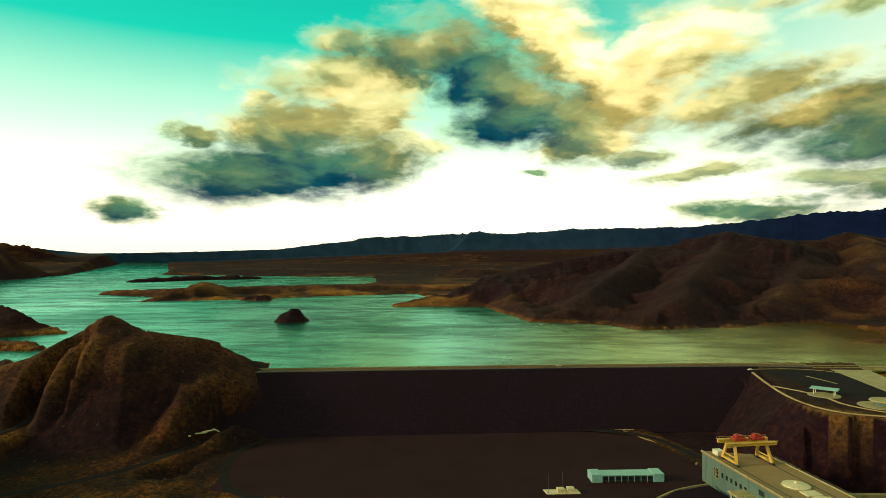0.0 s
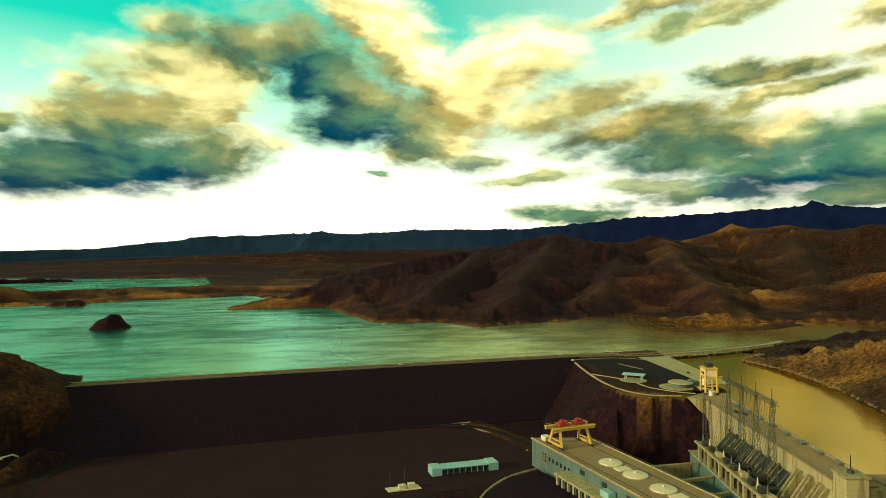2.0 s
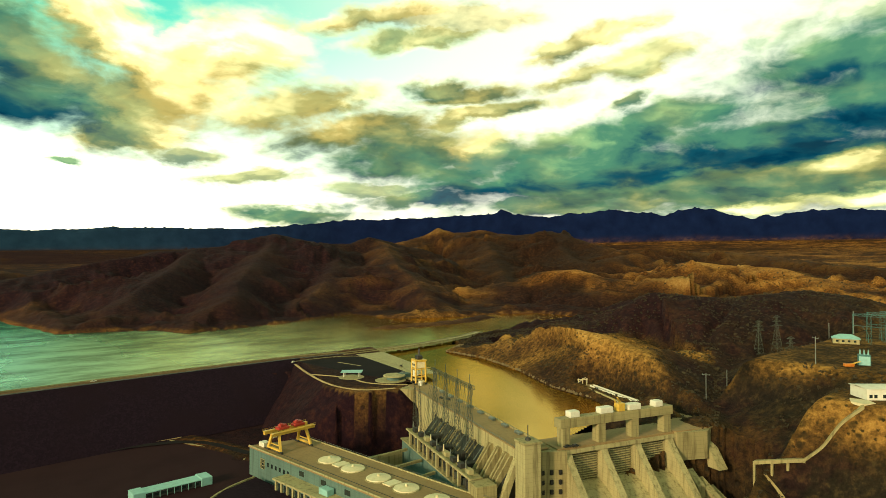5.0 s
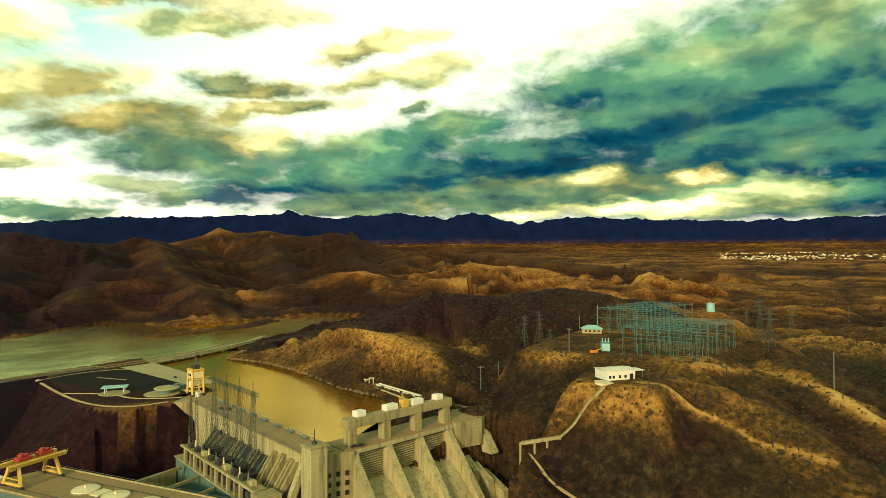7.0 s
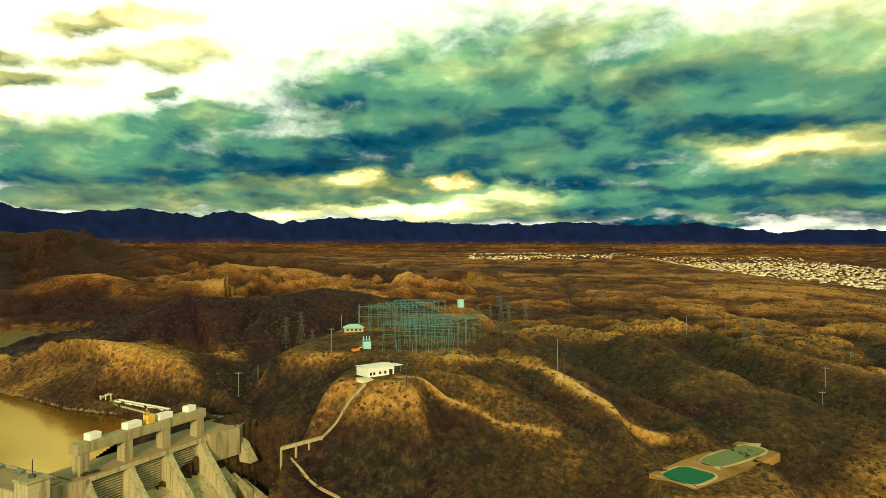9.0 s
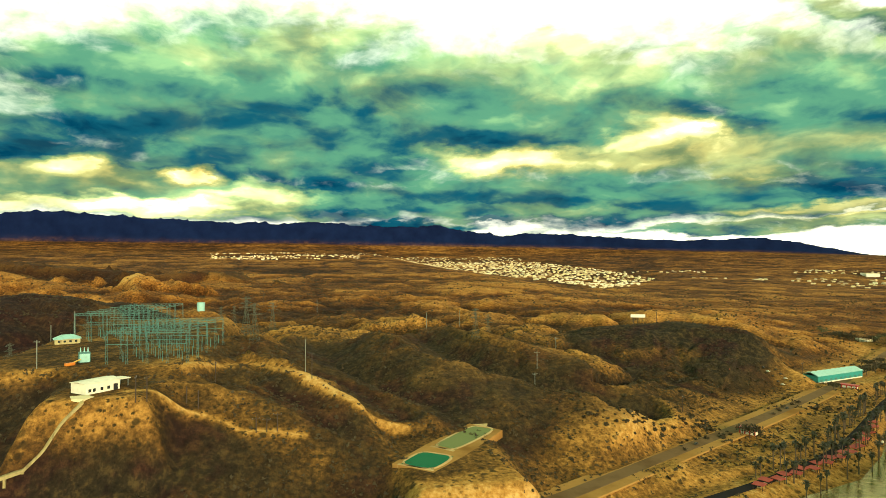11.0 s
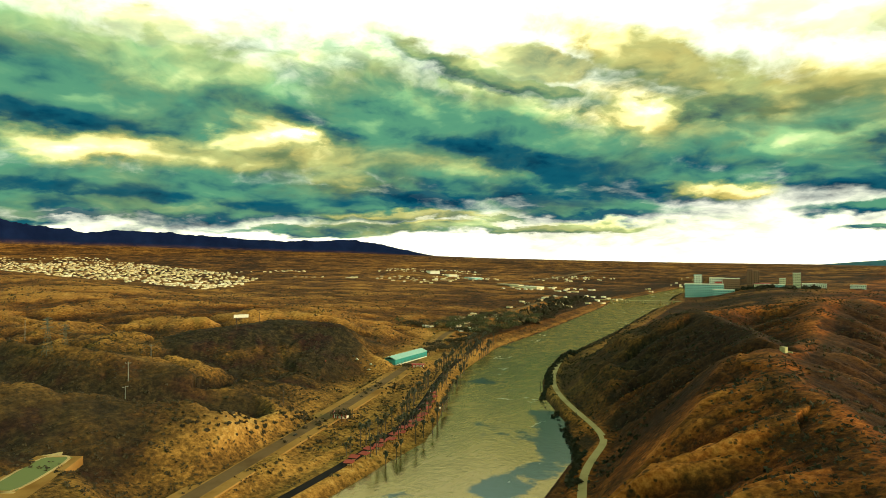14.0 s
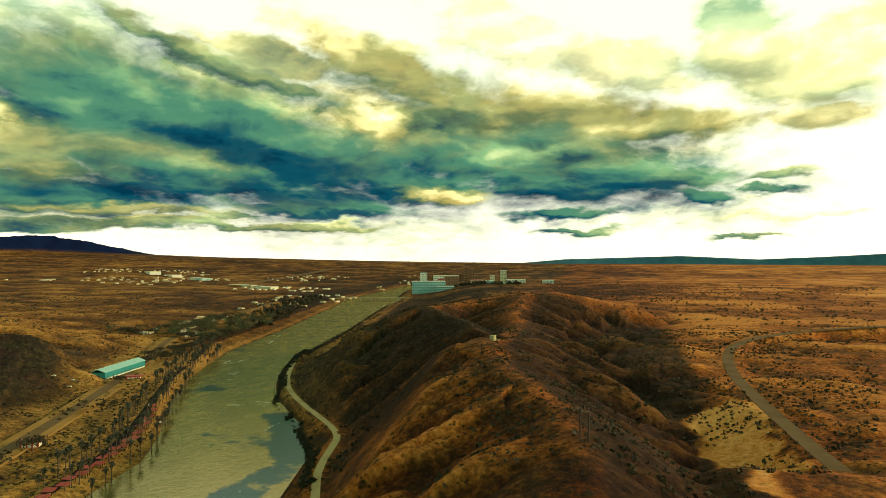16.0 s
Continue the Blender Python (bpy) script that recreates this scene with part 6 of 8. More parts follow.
# ---- the spillway: y axis downstream (towards bearing 196), x to its right, from the east end ----
SP = heading(338, 196, 0, 196)
spill = thing("spillway", SP, "pale concrete spillway with three ribbed gates and tall piers", "dam")
BAY = 24.0
for i in range(4):
    x = i * BAY
    f = [(-16, 0), (-16, 46), (3, 46), (6, 40), (34, 6), (34, -3), (-16, -3)]
    part("pier", profile(f, x - 2.2, x + 2.2), CONCRETE_PALE, spill, "sloping concrete pier")
    part("pillar", block(x - 2.6, x + 2.6, -3, 2.5, 46, 57, bevel=0.15), CONCRETE, spill)
for i in range(3):
    x0, x1 = i * BAY + 2.2, (i + 1) * BAY - 2.2
    part("gate", profile([(-1.4, 26), (0.2, 26), (1.0, 34), (0.2, 42), (-1.4, 42)], x0, x1), GATE, spill, "dark steel gate skin")
    rib = part("gate_rib", block(x0, x1, 0.6, 1.9, 26.4, 26.9), CONCRETE_PALE, spill)
    for j in range(1, 12):
        shared("gate_rib", rib, spill, Matrix.Translation((0, 0.0, j * 1.32)))
    part("chute", profile([(-16, -3), (-16, 27), (-4, 27), (3, 26.4), (9, 24), (16, 18.5), (26, 9), (34, 1), (44, -3)], x0, x1), CONCRETE_PALE, spill, "smooth pale spillway chute")
    part("back_wall", block(x0, x1, -12, -10, 20, 44), CONCRETE, spill)
part("deck", block(-6, 3 * BAY + 6, -16, 3.4, 44.6, 46.6, bevel=0.15), DECK, spill, "road deck over the gates")
part("ledge", block(-4, 3 * BAY + 4, 3.0, 4.6, 43.2, 45.4, bevel=0.1), CONCRETE_PALE, spill)
part("hoist_beam", block(-4, 3 * BAY + 4, -3.4, 2.9, 57, 62, bevel=0.2), CONCRETE, spill, "long concrete hoist beam on pillars")
for x, wd in ((6, 6), (24, 9), (44, 9), (66, 6.5)):
    part("hoist_housing", block(x - wd / 2, x + wd / 2, -2.6, 2.2, 62, 65.4, bevel=0.35), WHITE, spill, "white hoist housing")
part("hoist_crane", block(31, 36, -2, 2, 62, 66.5, bevel=0.3), YELLOW, spill, "yellow hoist")
t = bmesh.new()
bar((31.5, -1.5, 66), (36, 1, 70), 0.7, t)
bar((35, -1.5, 66), (38, 1, 69), 0.7, t)
part("hoist_arm", t, YELLOW, spill)
part("west_wall", prism([(74, -14), (92, -14), (92, 0), (74, 6)], -3, 45.8), CONCRETE, spill, "concrete wall beside the gates")
for i in range(3):
    for j in range(4):
        # a near-black block stands in for the shade inside each hole
        b = block(77 + i * 4.6, 78.6 + i * 4.6, 2.6, 6.6 - (77 + i * 4.6 - 74) * 0.333 + 0.05, 18 + j * 5.2, 20.4 + j * 5.2)
        part("drain_hole", b, DARK, spill, "square drain opening, its shade painted near-black")
part("east_block", prism([(-4, -16), (-30, -16), (-34, 4), (-24, 10), (-4, 6)], 30, 46.4), CONCRETE, spill, "stepped concrete abutment")
part("east_deck", prism([(-4, -15), (-40, -20), (-37, 6), (-4, 5)], 46.4, 47), DECK, spill)
for i in range(4):
    part("abutment_step", profile([(6 + i * 2, -3), (6 + i * 2, 30 - i * 5), (10 + i * 7, 24 - i * 6), (12 + i * 7, -3)], -8 - i * 6, -3 - i * 6), CONCRETE_PALE, spill)
part("buttress", profile([(0, 24), (0, 44), (9, 34), (16, 24)], -34, -27), CONCRETE_PALE, spill, "sloping buttress")
part("buttress", profile([(0, 26), (0, 42), (9, 31)], -25.5, -20), CONCRETE_PALE, spill)
wing = thing("wing_deck", Matrix(), "long concrete deck with pale pipes beside the forebay", "deck")
part("slab", prism([(366, 183), (377, 182), (384, 215), (418, 306), (404, 308), (372, 240)], 38, 46.8), DECK, wing)
for k, off in enumerate((0, 5)):
    part("pipe", bar((407 + off * 0.9, 300, 47.6), (373 + off * 0.9, 214, 47.6), 1.3, sides=8), WHITE, wing, "pale pipe")
part("parapet", bar((404, 307, 47.5), (372, 241, 47.5), 1.0), CONCRETE_PALE, wing)
valve = thing("valve_frame", heading(409, 309, 46, 20), "small yellowish pipe frame at the end of the wing deck", "frame")
t = bmesh.new()
for x in (-4, 0, 4):
    bar((x, 0, 0), (x, 0, 6), 0.5, t)
bar((-5, 0, 5), (5, 0, 5), 0.6, t)
bar((-4, 0, 3), (4, 2, 6), 0.4, t)
part("post", t, CREAM, valve)

# ---- plateau at the east end of the dam ----
def ground_z(x, y):
    return float(heights([(x, y)])[0])


tagged(part("plateau_road", strip([(275, 548, 47), (262, 500, 47), (250, 440, 47), (258, 405, 47), (285, 396, 47)], 2.2, thick=0.1, lift=0.25), DIRT_ROAD), "pale path round the edge of the plateau", "path", kind="structure")
tagged(part("plateau_loop", strip([(262, 490, 47), (282, 455, 47), (276, 430, 47), (290, 408, 47), (300, 400, 47)], 2.0, thick=0.1, lift=0.26), DIRT_ROAD), "pale curving footpath on the plateau", "path", kind="structure")
tagged(part("parking_lot", prism([(285, 560), (350, 552), (356, 470), (330, 436), (300, 440), (290, 490)], 46.6, 47.12), ASPHALT), "dark asphalt car park on the plateau", "road", kind="structure")
tagged(part("parking_kerb", strip([(283, 562, 47), (318, 566, 47), (352, 552, 47), (352, 500, 47), (337, 446, 47)], 1.2, thick=0.1, lift=0.3), CONCRETE), "pale kerb round the car park", "kerb", kind="structure")
tagged(part("parking_island", strip([(312, 530, 47), (318, 498, 47)], 1.6, thick=0.1, lift=0.3, smooth=3), CONCRETE), "pale kerbed island in the car park", "kerb", kind="structure")
tagged(part("paved_apron", prism([(352, 560), (384, 556), (352, 424), (330, 430)], 46.6, 47.2), CONCRETE_PALE), "pale concrete apron beside the forebay", "pavement", kind="structure")

shelter = thing("shade_shelter", heading(284, 459, 47, 40), "shade shelter with a flat pale blue roof", "shelter")
part("roof", block(-9, 9, -5, 5, 4.2, 4.9, bevel=0.15), AQUA, shelter)
for sx in (-1, 1):
    for sy in (-1, 1):
        part("post", bar((sx * 6.5, sy * 3.5, 0), (sx * 6.5, sy * 3.5, 4.2), 0.5), WHITE, shelter)
part("bench", block(-4, 4, -0.6, 0.6, 0, 0.5, bevel=0.1), CONCRETE, shelter)
part("floor", disc(0, -3, 11, 11, 0.05, 0.3, 20), CONCRETE_PALE, shelter, "pale rounded floor")
kiosk = thing("round_pavilion", heading(304, 424, 47, 0), "low round concrete pavilion with a flat roof", "pavilion")
part("floor", disc(-4, 0, 13, 13, 0.05, 0.35, 28), CONCRETE_PALE, kiosk)
part("drum", disc(0, 0, 6.5, 6.5, 0.3, 3.4, 24), CONCRETE_GREY, kiosk)
part("roof", disc(0, 0, 9.5, 9.0, 3.4, 4.2, 28), CONCRETE_PALE, kiosk)
part("side_room", block(6, 15, -3, 4, 0.1, 4.4, bevel=0.1), CONCRETE_GREY, kiosk)
part("roof_vent", block(8, 11, -1, 2, 4.4, 5.4, bevel=0.1), STEEL, kiosk)
part("wall", prism([(9, -4), (11, -4), (14, -26), (12, -26)], -1, 1.6), CONCRETE_PALE, kiosk, "low pale wall")

bridge = thing("approach_bridge", Matrix(), "long pale road bridge over the forebay inlet", "bridge")
BR = [(340, 573, 46.6), (400, 572, 46.4), (470, 582, 46.2), (548, 602, 46.2), (590, 622, 46.4)]
part("deck", strip(BR, 11, thick=1.6, lift=0.4), CONCRETE_PALE, bridge)
for side in (-1, 1):
    rail = strip([(x + side * 0.9, y - side * 5.2, z + 1.2) for x, y, z in BR], 0.4, thick=0.8, lift=0.3)
    part("parapet", rail, CONCRETE, bridge)
for x, y in ((420, 575), (455, 580), (490, 587), (525, 596)):
    part("pier", block(x - 1.2, x + 1.2, y - 4.5, y + 4.5, 38, 44.8, bevel=0.3), CONCRETE, bridge)

# riprap along the forebay and lake shores
rng = np.random.default_rng(5)


def boulders(line, width, count, size, z0, name, label):
    me = bmesh.new()
    line = [Vector((*p, 0)) for p in line]
    legs = [(b - a).length for a, b in zip(line[:-1], line[1:])]
    verts, faces = [], []
    for _ in range(count):
        k = rng.choice(len(legs), p=np.array(legs) / sum(legs))
        p = line[k].lerp(line[k + 1], rng.random())
        d = (line[k + 1] - line[k]).normalized()
        p = p + Vector((d.y, -d.x, 0)) * (rng.random() * width)
        s = size * (0.5 + rng.random())
        o = len(verts)
        for q in ((-1, 0, 0), (0, -1, 0), (1, 0, 0), (0, 1, 0), (0, 0, 0.8), (0, 0, -0.8)):
            verts.append((p.x + s * q[0] * (0.6 + 0.6 * rng.random()), p.y + s * q[1] * (0.6 + 0.6 * rng.random()), z0 + rng.random() * 0.8 + s * q[2]))
        faces += [(o, o + 1, o + 4), (o + 1, o + 2, o + 4), (o + 2, o + 3, o + 4), (o + 3, o, o + 4), (o + 1, o, o + 5), (o + 2, o + 1, o + 5), (o + 3, o + 2, o + 5), (o, o + 3, o + 5)]
    me.free()
    data = bpy.data.meshes.new(name)
    data.from_pydata(verts, [], faces)
    data.materials.append(RIPRAP)
    tagged(new(name, data), label, "rocks", kind="stuff")


boulders([(386, 283), (394, 327), (429, 398), (452, 470), (453, 532), (500, 560)], 5, 700, 1.3, 43.6, "riprap", "pale riprap rocks along the forebay bank")
boulders([(-165, 573), (118, 591), (307, 596)], 4, 600, 1.1, 43.4, "riprap", "rocks along the water side of the dam")

# ---- below the dam ----
shed = thing("trailer_office", heading(97, 401, 5, 88), "long low trailer office with pale blue ends and roof", "building")
part("body", block(-4.5, 4.5, 2, 42, 0.3, 4.2, bevel=0.1), STEEL_DARK, shed)
part("roof", profile([(-1, 4.2), (-1, 4.7), (45, 4.7), (45, 4.2)], -5.2, 5.2), AQUA, shed, "pale blue roof")
for y in (-2, 38):
    part("end_room", block(-5.4, 5.4, y, y + 7, 0.1, 5.4, bevel=0.2), AQUA, shed)
for i in range(8):
    part("window", block(4.3, 4.62, 6 + i * 4, 8.6 + i * 4, 1.6, 3.2), GLASS, shed)
    part("post", block(4.9, 5.2, 4.6 + i * 4.2, 4.9 + i * 4.2, 0.2, 4.3), AQUA, shed)
station = thing("gauge_station", heading(62, 380, 5.05, 88), "pale fenced equipment pad with two small cabinets and masts", "station")
part("pad", prism([(-3.5, 0), (3.5, 1), (3.5, 22), (-3.5, 21)], 0, 0.5), CREAM, station)
for y, h in ((8, 2.6), (14, 3.0)):
    part("cabinet", block(-2, 2, y, y + 4.5, 0.5, h, bevel=0.15), CREAM, station)
for y in (2, 11):
    part("mast", bar((2.6, y, 0.5), (2.6, y, 13), 0.2), STEEL, station)
pipes = thing("pipe_rack", heading(-190, 477, ground_z(-190, 477), 55), "stack of pale pipes and fittings beside the service road", "pipes")
for i, (x, y, a) in enumerate(((0, -6, 0), (1.6, 2, 12), (-1.4, 8, -10), (3, -10, 30), (0.4, 14, 80))):
    d = Vector((math.sin(radians(a)), math.cos(radians(a)), 0)) * 4.5
    part("pipe", bar(Vector((x, y, 0.7)) - d, Vector((x, y, 0.7)) + d, 1.1, sides=8), CREAM, pipes)


# ---- poles and towers ----
def utility_pole(m, h, arm, mat, label):
    o = thing("utility_pole", m, label, "pole", "utility poles")
    part("shaft", bar((0, 0, -1), (0, 0, h), 0.65, sides=6), mat, o)
    for k in range(arm):
        part("crossarm", bar((-2.4, 0, h - 1 - 1.8 * k), (2.4, 0, h - 1 - 1.8 * k), 0.35), mat, o)
        for x in (-2.2, 0, 2.2):
            part("insulator", disc(x, 0, 0.16, 0.1, h - 0.8 - 1.8 * k, h - 0.2 - 1.8 * k, 6), STEEL, o)
    return o


PALE_POLE = "tall pale steel line pole on the hillside"
DARK_POLE = "dark weathered wooden line pole on the hillside"
for i, (x, y, h, arm, pale) in enumerate(((421, 212, 18, 1, 1), (461, 216, 12, 0, 1), (628, 201, 24, 0, 1), (653, 189, 21, 0, 1), (453, -17, 23, 0, 1), (441, -21, 18, 1, 0), (445, 43, 14, 1, 0),
                                          (365, 76, 14, 1, 0), (368, 71, 14, 1, 0), (399, 55, 10, 0, 0), (396, 48, 11, 0, 0), (377, 14, 9, 1, 0), (378, 8, 8, 1, 0), (380, 2, 11, 1, 0), (447, 151, 18, 1, 1))):
    utility_pole(heading(x, y, ground_z(x, y), 60 + 17 * i), h, arm, STEEL if pale else WOOD, PALE_POLE if pale else DARK_POLE)
for i, (x, y, h, arm, pale) in enumerate(((767, -180, 20, 0, 1), (855, -250, 24, 0, 1), (527, -226, 14, 1, 1), (545, -236, 16, 1, 1), (640, -300, 18, 1, 1), (1232, 33, 26, 1, 0), (1152, -64, 24, 0, 1), (11, -237, 13, 1, 0),
                                          (8, -240, 13, 1, 0), (690, -430, 15, 1, 0), (715, -452, 15, 1, 0), (700, -470, 15, 1, 0), (455, -330, 14, 1, 0), (560, -560, 13, 1, 0), (250, -520, 12, 0, 0), (366, -621, 8, 0, 0))):
    utility_pole(heading(x, y, max(ground_z(x, y), 0.0), 25 + 31 * i), h, arm, STEEL if pale else WOOD, PALE_POLE if pale else DARK_POLE)


def transmission_tower(m):
    o = thing("transmission_tower", m, "grey steel lattice transmission tower with three crossarms", "tower", "transmission towers")
    part("body", lattice_mast(24, 7.0, 1.8, 0.22, bays=6), LINE_STEEL, o)
    part("head", lattice_mast(10, 1.8, 1.2, 0.2, bays=3), LINE_STEEL, o).matrix_basis = pose(0, 0, 24)
    for z, w in ((25, 7), (29, 5.5), (33, 4.5)):
        b = bmesh.new()
        bar((-w, 0, z), (w, 0, z), 0.35, b)
        bar((-w, 0, z), (0, 0, z + 2), 0.25, b)
        bar((w, 0, z), (0, 0, z + 2), 0.25, b)
        part("crossarm", b, LINE_STEEL, o)
    return o


first = None
for x, y, a in ((598, 250, 20), (611, 239, 20), (560, 208, 20), (555, 22, 60), (900, 80, 40), (890, 62, 40), (790, 10, 70), (575, 30, 60), (640, -205, 70), (700, -240, 70)):
    m = heading(x, y, ground_z(x, y) - 0.5, a)
    first = copy_thing(first, m) if first else transmission_tower(m)

# ---- switchyard and the white building on the hill ----
def rack(m, cols, rows, px, py, h, label):
    o = thing("switchyard_rack", m, label, "switchgear", "switchyard racks")
    gear = None
    for j in range(rows):
        for i in range(cols):
            b = bmesh.new()
            x, y = i * px, j * py
            for dx in (-0.7, 0.7):
                bar((x + dx, y, 0), (x + dx * 0.5, y, h), 0.16, b)
            for k in range(6):
                bar((x - 0.65, y, h * k / 6), (x + 0.65, y, h * (k + 1) / 6), 0.12, b)
            part("column", b, TEAL, o)
        b = bmesh.new()
        for z in (h, h - 1.6):
            bar((0, y, z), ((cols - 1) * px, y, z), 0.22, b)
        n = (cols - 1) * 5
        for k in range(n):
            bar(((cols - 1) * px * k / n, y, h - 1.6 * (k % 2)), ((cols - 1) * px * (k + 1) / n, y, h - 1.6 * ((k + 1) % 2)), 0.2, b)
        bar((0, y, h * 0.6), ((cols - 1) * px, y, h * 0.6), 0.3, b)
        part("beam", b, TEAL, o)
        for k in range(cols - 1):
            m0 = Matrix.Translation((px * (k + 0.5), y + py * 0.45, 0))
            if gear is None:
                s = disc(0, 0, 0.3, 0.22, 0, h * 0.3, 6)
                bar((0, 0, h * 0.3), (0, -py * 0.45, h * 0.6), 0.14, s)
                gear = part("switch", s, TEAL, o)
                gear.matrix_basis = m0
            else:
                shared("switch", gear, o, m0)
    wire = part("bus_wire", bar((0, 0, h - 0.8), (0, (rows - 1) * py, h - 0.8), 0.14), TEAL, o)
    for i in range(1, (cols - 1) * 2 + 1):
        shared("bus_wire", wire, o, Matrix.Translation((px * i / 2, 0, 0)))
    return o


rack(heading(452, 112, 80, 100), 5, 5, 13, 22, 22, "dense teal-grey steel switchyard racks with bus wires")
rack(heading(580, 168, 80, 100), 5, 6, 13, 22, 24, "tall teal-grey steel switchyard racks on a graded yard")
control = thing("control_house", heading(575, 172, 80, 70), "low control house with a pale teal hip roof", "building")
part("wall", block(-9, 9, -6, 6, 0, 4), CONCRETE_PALE, control)
part("roof", prism([(-10, -7), (10, -7), (10, 7), (-10, 7)], 4, 4.2), AQUA, control)
hip = bmesh.new()
base = [hip.verts.new(p) for p in ((-10, -7, 4.2), (10, -7, 4.2), (10, 7, 4.2), (-10, 7, 4.2))]
ridge = [hip.verts.new(p) for p in ((-4, 0, 7.4), (4, 0, 7.4))]
for f in ((base[0], base[1], ridge[1], ridge[0]), (base[2], base[3], ridge[0], ridge[1]), (base[1], base[2], ridge[1]), (base[3], base[0], ridge[0])):
    hip.faces.new(f)
part("hip_roof", hip, AQUA, control)
for x in (-6, -2, 2, 6):
    part("window", block(x - 0.9, x + 0.9, -6.1, -5.9, 1.4, 3), GLASS, control)
block_house = thing("transformer_bank", heading(466, 129, 80, 70), "teal steel transformer bank on the yard", "transformer")
part("tank", block(-3.5, 3.5, -3, 3, 0, 7, bevel=0.3), TEAL, block_house)
for x in (-2.2, 0, 2.2):
    part("bushing", disc(x, 0, 0.5, 0.25, 7, 10, 8), AQUA, block_house)
for s in (-1, 1):
    part("radiator", block(-3, 3, s * 3.6 - 0.5, s * 3.6 + 0.5, 0.6, 6), AQUA, block_house)
heap = thing("orange_equipment", heading(450, 133, ground_z(450, 133), 40), "orange construction equipment on the yard", "equipment")
part("body", block(-3, 3, -1.4, 1.4, 0.5, 2.4, bevel=0.3), plain("orange_paint", (0.62, 0.20, 0.02), 0.5), heap)
part("boom", bar((2, 0, 2.2), (8, 1, 3.4), 0.6), YELLOW, heap)

white = thing("white_warehouse", heading(390, 102, 75, 42), "white metal warehouse with a side canopy on the hilltop", "building")
part("wall", block(-10, 10, -7, 7, 0, 5.6, bevel=0.1), WHITE, white)
part("roof", profile([(-7.5, 5.6), (0, 6.4), (7.5, 5.6), (7.5, 5.9), (0, 6.8), (-7.5, 5.9)], -10.6, 10.6), WHITE, white)
for x in (-8, -5.5, -1, 3):
    part("window", block(x - 0.8, x + 0.8, -7.12, -6.9, 1.2, 3), GLASS, white)
part("door", block(6, 8.6, -7.12, -6.9, 0, 3.6), DARK, white)
part("canopy", block(10.4, 19, -4, 5, 4.4, 4.8), WHITE, white)
for x, y in ((18, -3), (18, 4)):
    part("canopy_post", bar((x, y, 0), (x, y, 4.4), 0.4), STEEL, white)
tagged(part("warehouse_pad", prism([(368, 108), (376, 111), (378, 103), (372, 98), (366, 102)], 66, 75.3), CREAM), "pale concrete pad before the warehouse", "pavement", kind="structure")

flume = thing("drain_flume", Matrix(), "pale concrete drain flume down the hillside", "flume")
line = []
for x, y in ((366, 102), (364, 104), (361, 110), (358.5, 113.5), (356, 117), (354.5, 121), (353, 125)):
    line.append((x, y, ground_z(x, y) + 0.8))
low_end = [(x, y, max(line[-1][2] - drop, ground_z(x, y) + 0.6)) for x, y, drop in ((353, 125, 0), (350.4, 132, 1.6), (347.8, 139, 3.2), (345, 147, 5))]
part("channel", strip(line, 2.2, thick=1.2, lift=0.5), CONCRETE, flume)
part("trough", strip(low_end, 2.2, thick=1.4, lift=0.5), CONCRETE, flume, "raised concrete trough on legs")
for x, y, z in low_end:
    part("leg", block(x - 0.6, x + 0.6, y - 0.6, y + 0.6, min(z - 2, ground_z(x, y) - 0.5), z), CONCRETE, flume)
tagged(part("ravine_track", strip([(x, y, ground_z(x, y)) for x, y in ((345, 142), (340, 133), (333, 126), (331, 117), (329, 107), (322, 94))], 2.4), DIRT_ROAD), "pale dirt track in the ravine", "road", kind="structure")
water_tank = thing("water_tank", heading(1060, 125, ground_z(1060, 125) + 4, 0), "round pale green water tank on a hill", "tank")
part("shell", disc(0, 0, 6, 6, -8, 9, 24), AQUA, water_tank)
part("roof", disc(0, 0, 6.2, 0.5, 9, 10.4, 24), AQUA, water_tank)

# ---- ponds ----
POND = [[(349, -67), (335, -82), (353, -99), (367, -83)], [(378, -94), (366, -104), (401, -142), (414, -130)]]
POND_RIM = [(351, -62), (330, -81), (354, -107), (399, -147), (421, -130), (381, -89)]
tagged(part("pond_bank", prism(POND_RIM, 27, 32.05), SAND), "pale graded earth round the settling ponds", "bank", kind="structure")
for q in POND:
    c = np.mean(q, 0)
    wide = [(c[0] + (x - c[0]) * 1.12, c[1] + (y - c[1]) * 1.12) for x, y in q]
    tagged(part("pond_kerb", strip([(x, y, 32.2) for x, y in [*wide, wide[0], wide[1]]], 1.6, thick=2, smooth=6), DIRT_ROAD), "pale earth bank round a pond", "bank", kind="structure")
pond_mats = [make_water("pond_water", (0.010, 0.13, 0.06), 0.3, 0.15, 0.05, 0.15), make_water("pale_pond_water", (0.16, 0.19, 0.07), 0.3, 0.15, 0.05, 0.15)]
for q, pond_mat, lab in zip(POND, pond_mats, ("green settling pond water", "pale green settling pond water")):
    tagged(part("water_pond", prism(q, 31.0, 32.35), pond_mat), lab, "water", kind="structure")
tagged(part("gate_pad", prism([(405, -136), (432, -150), (446, -160), (450, -152), (430, -140), (412, -124)], 26, 31.8), DIRT_ROAD), "pale graded strip beside the ponds", "ground", kind="structure")

